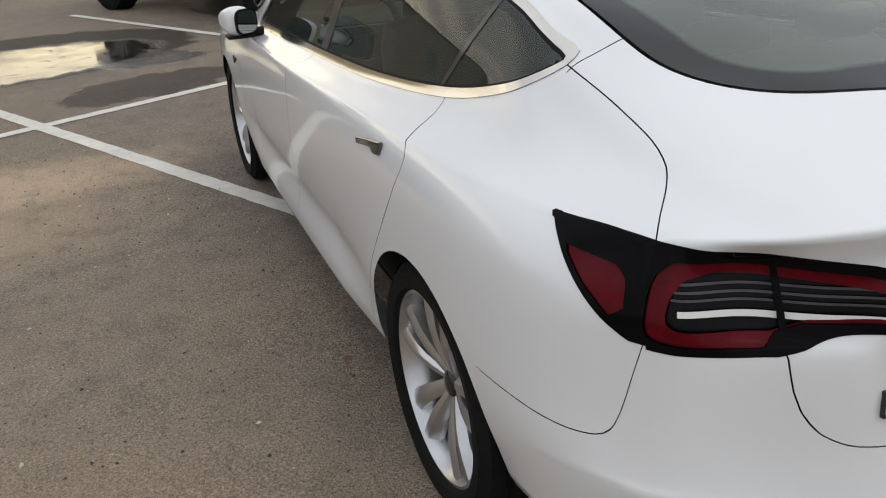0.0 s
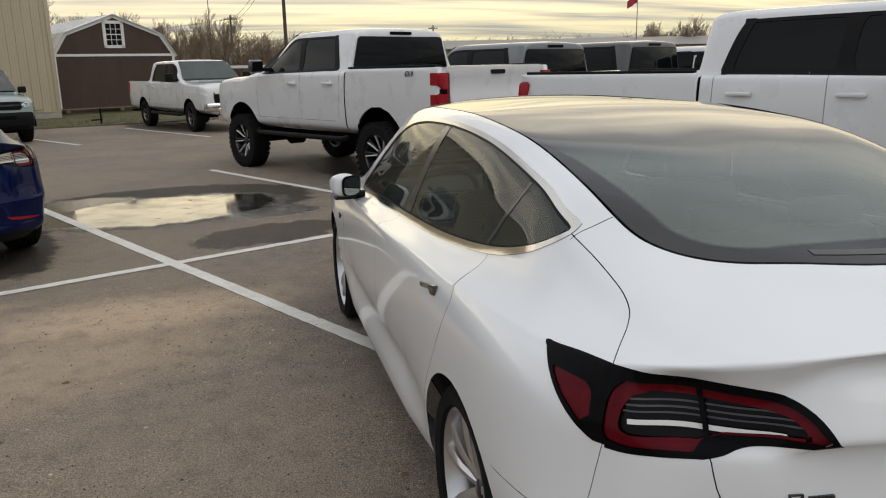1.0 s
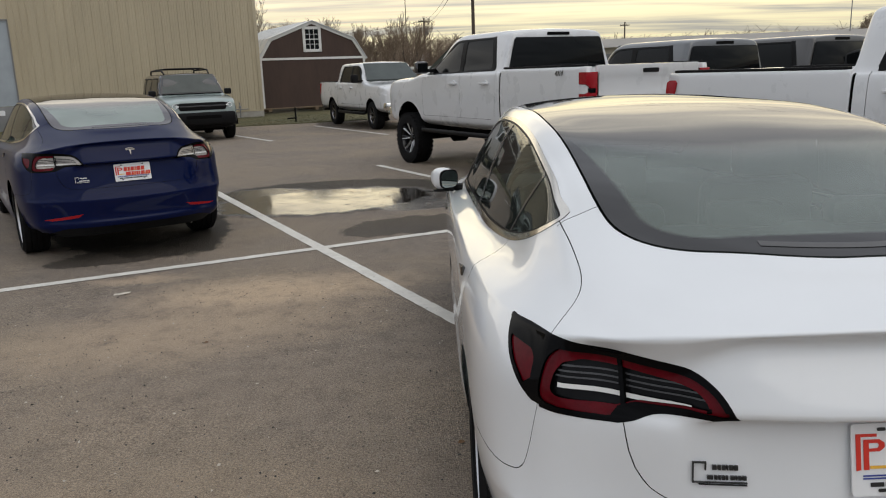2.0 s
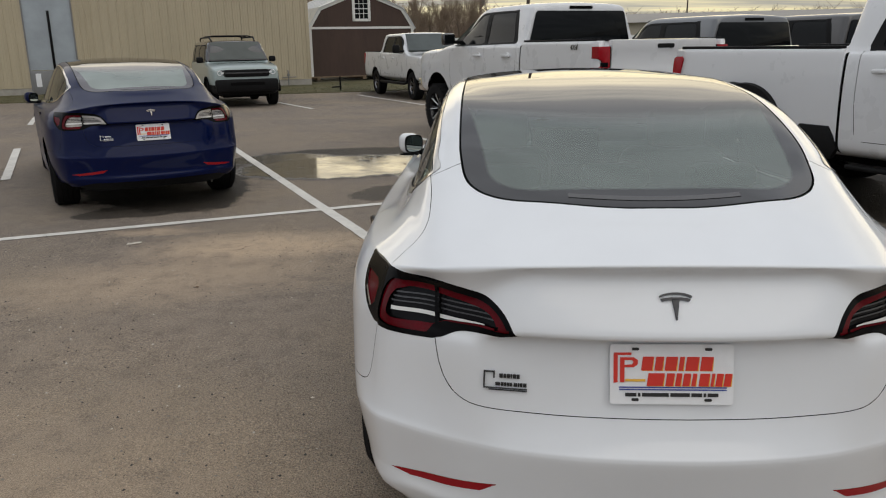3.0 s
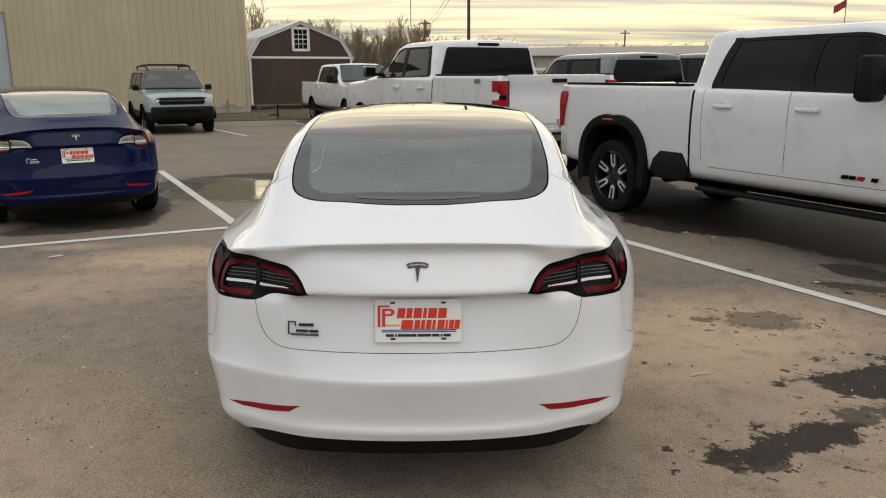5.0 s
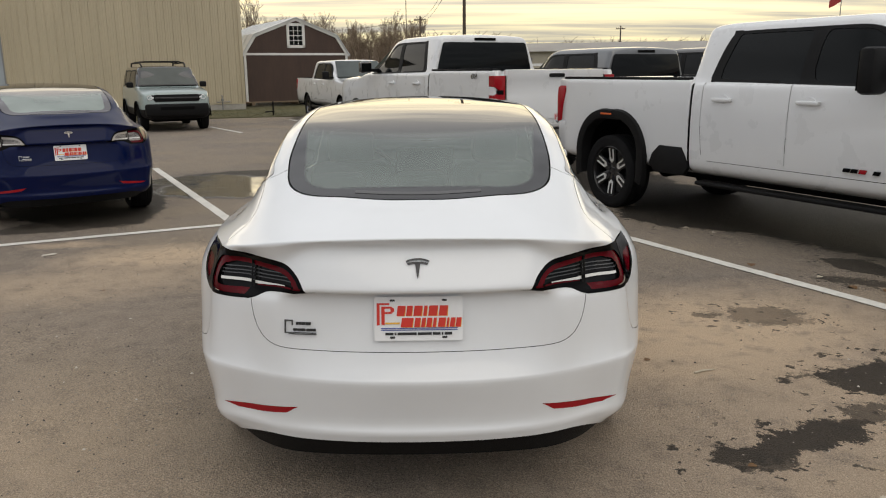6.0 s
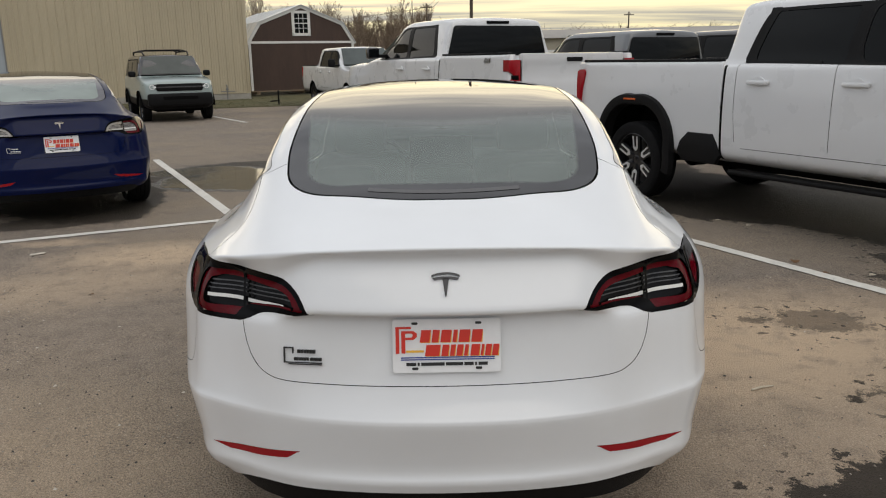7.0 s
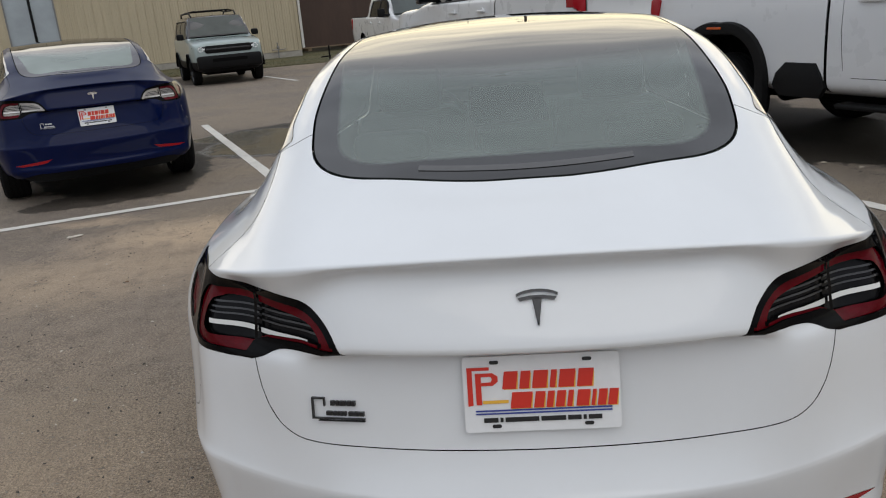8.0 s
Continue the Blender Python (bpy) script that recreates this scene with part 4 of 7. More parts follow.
def dealer_plate(parent, m, name="dealer_plate"):
    """A white plate with the dealer's mark as plain shapes."""
    def add(nm, bm, mat, label="", p=None):
        bm.transform(m)
        return part(nm, bm, mat, p or parent, label)
    pl = add(name, poly_bm(rounded(-.1525, .1525, -.076, .076, .008), -.004, .0), PLATE_WHITE, "white dealer plate with red and yellow mark")
    f, k = -.0065, -.005
    for pts in ([(-.144, .055), (-.100, .055), (-.100, .049), (-.134, .049), (-.134, -.020), (-.144, -.022)], [(-.128, .043), (-.117, .043), (-.117, -.020), (-.128, -.020)],
                [(-.117, .043), (-.094, .043), (-.084, .036), (-.084, .026), (-.094, .018), (-.117, .018), (-.117, .024), (-.098, .025), (-.095, .031), (-.098, .036), (-.117, .036)]):
        add("mark_shape", poly_bm(pts, f, k), PLATE_RED, "", pl)
    add("mark_shape", poly_bm([(-.115, -.012), (-.065, -.012), (-.065, -.018), (-.115, -.018)], f, k), PLATE_YELLOW, "", pl)
    upper = [(x, x + w, .010, .045) for x, w in ((-.074, .029), (-.041, .021), (-.016, .030), (.018, .013), (.035, .032), (.071, .031))]
    lower = [(x, x + w, -.029, .003) for x, w in ((-.060, .042), (-.014, .021), (.010, .015), (.028, .019), (.050, .012), (.068, .026), (.097, .009), (.109, .018), (.129, .019))]
    for x0, x1, z0, z1 in upper + lower:
        add("mark_bar", poly_bm([(x0 - .002, z0), (x1 - .004, z0), (x1 + .001, z1), (x0 + .003, z1)], f, k), PLATE_RED, "", pl)
        add("mark_outline", poly_bm([(x0 + .001, z0 - .0012), (x1 - .001, z0 - .0012), (x1 + .0015, z1 - .004), (x0 + .004, z1 - .003)], f + .0008, k), PLATE_YELLOW, "", pl)
    for z0 in (-.034, -.040):
        add("mark_line", poly_bm([(-.13, z0), (.135, z0), (.135, z0 + .0028), (-.13, z0 + .0028)], f, k), PLATE_BLUE, "", pl)
    x = -.115
    for wd in (.028, .006, .066, .048, .026, .006, .026):
        add("mark_line", poly_bm([(x, -.056), (x + wd, -.056), (x + wd, -.047), (x, -.047)], f, k), PLATE_BLACK, "", pl)
        x += wd + .004
    for sx in (-.09, .09):
        for sz in (.064, -.064):
            add("plate_slot", poly_bm(rounded(sx - .009, sx + .009, sz - .0035, sz + .0035, .003), f, k), PLATE_BLACK, "", pl)
    return pl


def rounded(x0, x1, z0, z1, r, n=4):
    pts = []
    for cx, cz, a in ((x1 - r, z1 - r, 0), (x0 + r, z1 - r, 90), (x0 + r, z0 + r, 180), (x1 - r, z0 + r, 270)):
        for k in range(n + 1):
            q = radians(a + 90 * k / n)
            pts.append((cx + r * math.cos(q), cz + r * math.sin(q)))
    return pts


def rear_badges(car, ink, badge):
    """The plate, the chrome badge as a plain shape, and the dealer's sticker as plain bars."""
    dealer_plate(car, pose(0, .062, .768, -12))
    m = pose(0, .060, .955, -30) @ Matrix.Diagonal((1.12, 1, 1.15, 1))
    b = poly_bm([(-.0085, .011), (.0085, .011), (.0012, -.036), (-.0012, -.036)], -.003, .004, "xz", .0006)
    arc = [(.042 * math.sin(q), .024 - .010 * (1 - math.cos(q * .9)) * 2) for q in np.linspace(-1, 1, 9)]
    b2 = poly_bm(arc + [(x * .98, z - .0042) for x, z in arc[::-1]], -.003, .004)
    b3 = poly_bm([(-.033, .010), (-.012, .0135), (.012, .0135), (.033, .010), (.029, .0045), (.012, .0075), (-.012, .0075), (-.029, .0045)], -.003, .004)
    for q, nm in ((b, "badge_stem"), (b2, "badge_arc"), (b3, "badge_arm")):
        q.transform(m)
        part(nm, q, badge, car, "chrome badge piece")
    # sticker on the lid, following its bow
    m = pose(-.415, .0875, .735, -8, 0, -8.5) @ Matrix.Diagonal((.86, 1, .82, 1))
    rows = [(-.066, -.0625, -.028, .028), (-.063, -.034, .0245, .028), (-.036, -.0325, .006, .028)]
    rows += [(x, x + w, .008, .020) for x, w in ((-.018, .010), (-.005, .007), (.005, .009), (.016, .004), (.023, .009), (.034, .009))]
    rows += [(x, x + w, -.018, -.008) for x, w in ((-.030, .014), (-.013, .008), (-.003, .006), (.005, .008), (.015, .005), (.026, .010), (.038, .004), (.044, .008), (.054, .010))]
    rows += [(-.066, .066, -.0275, -.0255), (-.050, .066, -.033, -.0315)]
    for x0, x1, z0, z1 in rows:
        q = poly_bm([(x0, z0), (x1, z0), (x1, z1), (x0, z1)], .0014, .009)
        q.transform(m)
        part("sticker_bar", q, ink, car)

# ---- ground ----



# soft-edged marks on the lot: (x, y, half length, half width, turn in degrees, strength)
DUST = [(-2.35, 4.25, .9, .42, 12, .9), (-2.75, 3.35, 1.1, .6, 20, .55), (-3.5, 4.75, .35, .12, 10, .6), (1.75, 2.15, 1.15, .75, 15, 1.0), (2.3, 1.6, .7, .3, 25, .5), (-2.5, 2.0, 1.6, .8, 30, .18), (-2.9, -.3, 2.0, 1.5, 20, .6), (-.4, -1.3, 2.2, .6, 0, .3), (2.4, .7, 1.9, 1.4, 20, .55), (1.6, 1.75, 1.1, .6, 10, .8), (-4.6, 8.4, 1.2, .5, 118, .3)]
# wet patches; the car-sized ellipses also paint shade under parked vehicles
DAMP_SHADE = [(2.20, 2.40, .25, .20, 0, .62), (1.80, 2.42, .09, .05, 0, .7), (2.55, 1.42, .55, .24, 18, 1.0), (1.62, .66, .52, .12, 24, 1.0), (1.36, .46, .17, .08, 10, .85), (2.05, .90, .32, .07, 22, .8), (1.95, 1.36, .12, .03, 20, .8),
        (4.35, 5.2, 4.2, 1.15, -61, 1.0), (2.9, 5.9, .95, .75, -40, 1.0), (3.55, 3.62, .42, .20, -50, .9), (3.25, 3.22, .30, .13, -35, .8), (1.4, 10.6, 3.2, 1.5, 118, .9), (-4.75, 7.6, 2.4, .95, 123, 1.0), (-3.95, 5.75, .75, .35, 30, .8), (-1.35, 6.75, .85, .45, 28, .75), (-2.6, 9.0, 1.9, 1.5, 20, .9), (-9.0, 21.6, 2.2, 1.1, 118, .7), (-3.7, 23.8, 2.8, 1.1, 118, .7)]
POOL = [(-2.55, 8.6, 1.45, 1.0, 20, 1.0), (-3.7, 9.3, .8, .5, 20, .9), (-1.3, 8.0, .55, .4, 10, .8)]


def marks_group(nt, marks, vec, edge):
    """The strongest of some blurred ellipses, with wandering edges."""
    N, L = nt.nodes.new, nt.links.new
    last = None
    for x, y, a, b, turn, s in marks:
        mp = N("ShaderNodeMapping")
        mp.vector_type = 'TEXTURE'
        mp.inputs["Location"].default_value = (x, y, 0)
        mp.inputs["Rotation"].default_value = (0, 0, radians(turn))
        mp.inputs["Scale"].default_value = (a, b, 1)
        L(vec, mp.inputs[0])
        ln = N("ShaderNodeVectorMath")
        ln.operation = 'LENGTH'
        L(mp.outputs[0], ln.inputs[0])
        mr = N("ShaderNodeMapRange")
        mr.interpolation_type = 'SMOOTHSTEP'
        mr.inputs["From Min"].default_value = 1 + edge
        mr.inputs["From Max"].default_value = 1 - edge
        mr.inputs["To Max"].default_value = s
        L(ln.outputs["Value"], mr.inputs["Value"])
        if last is None:
            last = mr.outputs[0]
        else:
            mx = N("ShaderNodeMath")
            mx.operation = 'MAXIMUM'
            L(last, mx.inputs[0])
            L(mr.outputs[0], mx.inputs[1])
            last = mx.outputs[0]
    return last


def asphalt():
    m = material("asphalt", (0.13, 0.115, 0.10), 0.75)
    nt = m.node_tree
    N, L = nt.nodes.new, nt.links.new
    b = nt.nodes["Principled BSDF"]
    tc = N("ShaderNodeTexCoord")

    def noise_tex(scale, detail=5, rough=0.6):
        n = N("ShaderNodeTexNoise")
        n.inputs["Scale"].default_value = scale
        n.inputs["Detail"].default_value = detail
        n.inputs["Roughness"].default_value = rough
        L(tc.outputs["Object"], n.inputs["Vector"])
        return n

    def mix(fac, c1, c2):
        x = N("ShaderNodeMixRGB")
        if isinstance(fac, float):
            x.inputs[0].default_value = fac
        else:
            L(fac, x.inputs[0])
        for k, c in ((1, c1), (2, c2)):
            if isinstance(c, tuple):
                x.inputs[k].default_value = (*c, 1)
            else:
                L(c, x.inputs[k])
        return x.outputs[0]

    def rng(v, a, b_, lo=0.0, hi=1.0):
        r = N("ShaderNodeMapRange")
        r.inputs["From Min"].default_value, r.inputs["From Max"].default_value = a, b_
        r.inputs["To Min"].default_value, r.inputs["To Max"].default_value = lo, hi
        L(v, r.inputs["Value"])
        return r.outputs[0]

    def times(a, c):
        t = N("ShaderNodeMath")
        t.operation = 'MULTIPLY'
        L(a, t.inputs[0])
        if isinstance(c, float):
            t.inputs[1].default_value = c
        else:
            L(c, t.inputs[1])
        return t.outputs[0]
    # wandering coordinates
    wob = noise_tex(3.2, 10, 0.78)
    sub = N("ShaderNodeVectorMath")
    sub.operation = 'SUBTRACT'
    sub.inputs[1].default_value = (0.5, 0.5, 0.5)
    L(wob.outputs["Color"], sub.inputs[0])
    scl = N("ShaderNodeVectorMath")
    scl.operation = 'SCALE'
    scl.inputs["Scale"].default_value = 0.75
    L(sub.outputs[0], scl.inputs[0])
    add = N("ShaderNodeVectorMath")
    L(tc.outputs["Object"], add.inputs[0])
    L(scl.outputs[0], add.inputs[1])
    vec = add.outputs[0]
    grain = noise_tex(85, 8, 0.85)
    speck = N("ShaderNodeTexVoronoi")
    speck.inputs["Scale"].default_value = 130
    L(tc.outputs["Object"], speck.inputs["Vector"])
    hue = N("ShaderNodeSeparateColor")
    L(speck.outputs["Color"], hue.inputs[0])
    stone = N("ShaderNodeTexVoronoi")
    stone.inputs["Scale"].default_value = 120
    L(tc.outputs["Object"], stone.inputs["Vector"])
    mid = noise_tex(5.5, 7, 0.65)
    big = noise_tex(0.55, 5, 0.55)
    col = mix(rng(mid.outputs["Fac"], .3, .7), (0.165, 0.138, 0.115), (0.255, 0.215, 0.178))
    col = mix(times(rng(big.outputs["Fac"], .42, .66), .65), col, (0.30, 0.24, 0.172))
    sp = N("ShaderNodeMixRGB")
    sp.blend_type = 'MULTIPLY'
    sp.inputs[0].default_value = 1.0
    L(col, sp.inputs[1])
    L(mix(rng(grain.outputs["Fac"], .38, .62), (0.50, 0.50, 0.50), (1.50, 1.48, 1.45)), sp.inputs[2])
    col = sp.outputs[0]
    # each stone of the worn aggregate has its own shade
    st = N("ShaderNodeSeparateColor")
    L(stone.outputs["Color"], st.inputs[0])
    worn = rng(noise_tex(1.7, 4, .6).outputs["Fac"], .42, .60, .10, .70)
    sh = N("ShaderNodeMixRGB")
    sh.blend_type = 'MULTIPLY'
    L(worn, sh.inputs[0])
    L(col, sh.inputs[1])
    L(mix(st.outputs[0], (0.45, 0.45, 0.46), (1.62, 1.58, 1.52)), sh.inputs[2])
    col = sh.outputs[0]
    # pale and dark aggregate worn bare
    col = mix(times(rng(hue.outputs[0], .94, .96), .45), col, (0.36, 0.32, 0.27))
    col = mix(times(rng(hue.outputs[1], .92, .95), .55), col, (0.045, 0.040, 0.036))
    dust = times(marks_group(nt, DUST, vec, .7), rng(mid.outputs["Fac"], .18, .5))
    col = mix(times(dust, .95), col, (0.56, 0.42, 0.285))
    # wet ground, and shade under the vehicles put into the colour
    damp_shade = marks_group(nt, DAMP_SHADE, vec, .04)
    # splashed drops round the damp patches
    drops = times(marks_group(nt, [(x, y, a * 1.25 + .18, c * 1.3 + .16, t, 1.0) for x, y, a, c, t, s in DAMP_SHADE[:11]], vec, .3), rng(noise_tex(11, 4, .6).outputs["Fac"], .605, .63))
    top_of = N("ShaderNodeMath")
    top_of.operation = 'MAXIMUM'
    L(damp_shade, top_of.inputs[0])
    L(drops, top_of.inputs[1])
    damp_shade = top_of.outputs[0]
    col = mix(times(damp_shade, .90), col, (0.020, 0.018, 0.016))
    pool_f = marks_group(nt, POOL, vec, .10)
    # grit and clods that stand out of the shallow water
    clods = N("ShaderNodeMapping")
    clods.inputs["Rotation"].default_value = (0, 0, radians(-20))
    clods.inputs["Scale"].default_value = (1.0, 2.2, 1.0)
    L(tc.outputs["Object"], clods.inputs[0])
    isles = N("ShaderNodeTexNoise")
    isles.inputs["Scale"].default_value, isles.inputs["Detail"].default_value, isles.inputs["Roughness"].default_value = 4.5, 9, .72
    L(clods.outputs[0], isles.inputs["Vector"])
    pool_f = times(pool_f, rng(isles.outputs["Fac"], .635, .60))
    col = mix(pool_f, col, (0.028, 0.024, 0.020))
    fine = N("ShaderNodeMixRGB")
    fine.blend_type = 'MULTIPLY'
    fine.inputs[0].default_value = 1.0
    L(col, fine.inputs[1])
    L(mix(rng(noise_tex(150, 5, .8).outputs["Fac"], .40, .60), (0.66, 0.66, 0.66), (1.34, 1.34, 1.34)), fine.inputs[2])
    L(fine.outputs[0], b.inputs["Base Color"])
    ro = mix(damp_shade, (.82, .82, .82), (.55, .55, .55))
    ripple = noise_tex(2.2, 5, .6)
    ro = mix(pool_f, ro, mix(rng(ripple.outputs["Fac"], .35, .65), (.02, .02, .02), (.16, .16, .16)))
    L(ro, b.inputs["Roughness"])
    L(mix(pool_f, mix(damp_shade, (.45, .45, .45), (.12, .12, .12)), (1.0, 1.0, 1.0)), b.inputs["Specular IOR Level"])
    inv = N("ShaderNodeMath")
    inv.operation = 'SUBTRACT'
    inv.inputs[0].default_value = 1.0
    L(pool_f, inv.inputs[1])
    bp = N("ShaderNodeBump")
    bp.inputs["Distance"].default_value = 0.009
    hm = N("ShaderNodeMath")
    L(stone.outputs["Distance"], hm.inputs[0])
    L(grain.outputs["Fac"], hm.inputs[1])
    L(hm.outputs[0], bp.inputs["Height"])
    L(times(inv.outputs[0], .9), bp.inputs["Strength"])
    L(bp.outputs[0], b.inputs["Normal"])
    return m


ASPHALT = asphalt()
LINE = vary(material("road_marking", (0.62, 0.60, 0.55), 0.7), 14, 0.18, 2, 0.2, 120)
bm = bmesh.new()
bmesh.ops.create_grid(bm, x_segments=2, y_segments=2, size=900)
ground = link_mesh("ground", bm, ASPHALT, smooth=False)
tagged(ground, "worn brown-grey asphalt lot with dust, damp patches and painted shade under cars", "ground", kind="structure")


def strip(p, q, w=0.112, z=0.004):
    p, q = Vector((*p, 0)), Vector((*q, 0))
    d = (q - p).normalized()
    n = Vector((-d.y, d.x, 0)) * w / 2
    bm = bmesh.new()
    k = max(2, int((q - p).length / 0.06))
    a, b = [], []
    for i in range(k + 1):
        c = p.lerp(q, i / k)
        j = Vector((random.uniform(-1, 1), random.uniform(-1, 1), 0)) * .004
        a.append(bm.verts.new(c + n + j + Vector((0, 0, z))))
        b.append(bm.verts.new(c - n + j + Vector((0, 0, z))))
    for i in range(k):
        bm.faces.new((a[i], b[i], b[i + 1], a[i + 1]))
    ob = link_mesh("bay_line", bm, LINE, smooth=False)
    return tagged(ob, "worn white painted parking bay line on the asphalt", "road marking", "bay lines", "structure")


LINES = []
for p, q in (((-0.6, 2.76), (-4.9, 10.75)), ((-6.6, 3.55), (1.0, 7.28)), ((1.2, 6.05), (4.6, -.25)), ((-2.18, 12.28), (0.6, 7.15)), ((-5.19, 23.93), (-2.5, 19.24)), ((-6.95, 20.8), (-5.36, 18.36)),
             ((-14.4, 21.4), (-10.8, 14.7)), ((-8.5, 10.6), (-6.7, 7.5))):
    strip(p, q, z=0.004 + 0.0012 * len(LINES))
    LINES.append(p)

# ---- cars ----
white, _ = make_sedan(pose(0, 0, 0, 0, 0, 1.0), "white_sedan", WHITE_PAINT, "white electric sedan with dark glass roof parked on asphalt", DUSTY_GLASS)
rear_badges(white, PLATE_BLACK, BADGE)
blue, _ = make_sedan(pose(-3.815, 5.606, 0, 0, 0, 32.9) @ Matrix.Scale(1.03, 4), "blue_sedan", BLUE_PAINT, "dark blue electric sedan parked beside a bay line", DUSTY_HAZE_GLASS, True)
rear_badges(blue, PLATE_WHITE, PALE_LENS)


# ---- pickups and utility cars ----


def loft(keys, n=6, k=4):
    """A car's shell from half sections (y, [(x, z), ...]), from tail to nose, mirrored and closed at both ends."""
    net = np.array([[(x, y, z) for x, z in pts] for y, pts in keys], float)
    G = hermite(net, n)
    G = np.array([hermite(row, k) for row in G])
    bm = bmesh.new()
    for flip in (1, -1):
        rows = grid_faces(bm, G * np.array([flip, 1, 1]), flip < 0)
        for r in (rows[0], rows[-1]):
            bm.faces.new(r)
    bmesh.ops.remove_doubles(bm, verts=bm.verts[:], dist=2e-4)
    bmesh.ops.recalc_face_normals(bm, faces=bm.faces[:])
    return bm


def carve(car, bm, colour, arches, windows, seams, lower=0.0, window_mat=None, frame=True, roof=None, lowmat=None, dlo=None, wide=()):
    """Cuts wheel arches, windows and panel gaps into a shell and makes its parts. windows, seams: outlines in (y, z)."""
    on_side = lambda p: abs(p[:, 0]) > .5
    fa = [lambda p, c=c, r=r: masked(np.hypot(p[:, 1] - c[0], p[:, 2] - c[1]) - r, on_side(p) & (p[:, 2] < c[1] + r + .1)) for c, r in arches]
    fw = [lambda p, w=w: masked(in_poly(p[:, 1:3], w), on_side(p)) for w in windows]
    for f in fa:
        cut(bm, f, .4)
    fd = lambda p: masked(in_poly(p[:, 1:3], dlo), on_side(p))
    if dlo:
        cut(bm, fd, .4)
    for f in fw:
        cut(bm, f, .4)
        if not dlo:
            cut(bm, lambda p: f(p) - .028, .4)
    for i, s in enumerate(seams):
        g = .014 if i in wide else .0026
        for w in (-g, g):
            cut(bm, lambda p: masked(side_of(p[:, 1:3], s) - w, on_side(p)), .3)
    if lower:
        cut(bm, lambda p: p[:, 2] - lower)
    if roof:
        cut(bm, lambda p: p[:, 2] - roof)
    C = np.array([f.calc_center_median()[:] for f in bm.faces])
    side = np.where(C[:, 0] < 0, "_l", "_r")
    lab = np.full(len(C), "body", dtype=object)
    if roof:
        lab[C[:, 2] > roof] = "roof"
    if lower:
        lab[C[:, 2] < lower] = "lower"
    spec = {"body": ("body", colour, 0, ""), "roof": ("roof", BLACK_PAINT, 0, "black roof"), "lower": ("lower_cladding", lowmat or BLACK_TRIM, 0, "black lower cladding")}
    if dlo:
        sel = fd(C) < 0
        lab[sel] = ["surround" + s for s in side[sel]]
        for s in ("_l", "_r"):
            spec["surround" + s] = ("window_surround", BLACK_TRIM, -.002, "black window surround")
    for i, f in enumerate(fw):
        v = f(C)
        sel = (v < .028) & (v >= 0)
        if frame and not dlo:
            lab[sel] = ["frame%d" % i + s for s in side[sel]]
        sel = v < 0
        lab[sel] = ["win%d" % i + s for s in side[sel]]
        for s in ("_l", "_r"):
            spec["frame%d" % i + s] = ("window_frame", BLACK_TRIM, -.003, "black window frame")
            spec["win%d" % i + s] = ("side_window", window_mat or DARK_GLASS, .004, "dark tinted side window")
    for i, s in enumerate(seams):
        sel = (off_line(C[:, 1:3], s) < (.014 if i in wide else .0026)) & on_side(C) & np.array([l == "body" for l in lab])
        lab[sel] = ["gap%d" % i + q for q in side[sel]]
        for q in ("_l", "_r"):
            spec["gap%d" % i + q] = ("panel_gap", GAP, .012, "")
    for f in fa:
        lab[f(C) < 0] = "hole"
    made = separate(bm, lab, spec, car)
    bm.free()
    for (c, r), x in [(a, s) for a in arches for s in (-1, 1)]:
        b = bmesh.new()
        n, W = 20, 1.0
        rows = [[b.verts.new((x * q, c[0] + (r + .01) * math.cos(k * math.pi / n), c[1] + (r + .01) * math.sin(k * math.pi / n))) for k in range(n + 1)] for q in (.98, .55)]
        for k in range(n):
            b.faces.new((rows[0][k], rows[0][k + 1], rows[1][k + 1], rows[1][k]))
        b.faces.new(rows[1])
        part("wheel_housing", b, GAP, car, "black wheel housing")
    return made


def arch_trim(car, c, r, x, w=.07, t=.05, mat=None):
    """A moulded arch over a wheel opening."""
    mat = mat or BLACK_TRIM
    n = 28
    for s in (-1, 1):
        b = bmesh.new()
        rows = []
        for k in range(n + 1):
            q = radians(-22) + radians(224) * k / n
            cy, cz = math.cos(q), math.sin(q)
            sq = 1 + .10 * abs(math.sin(2 * q))                          # squared shoulders
            rows.append([b.verts.new((s * (x + dx), c[0] + (r * sq + dr) * cy, c[1] + (r * sq + dr) * cz)) for dx, dr in ((-.09, -.045), (t * .8, -.030), (t, .0), (t * .85, w * .8), (-.02, w))])
        for A, B in zip(rows, rows[1:]):
            for i in range(4):
                b.faces.new((A[i], A[i + 1], B[i + 1], B[i]))
        bmesh.ops.recalc_face_normals(b, faces=b.faces[:])
        part("arch_moulding", b, mat, car, "black wheel arch moulding")


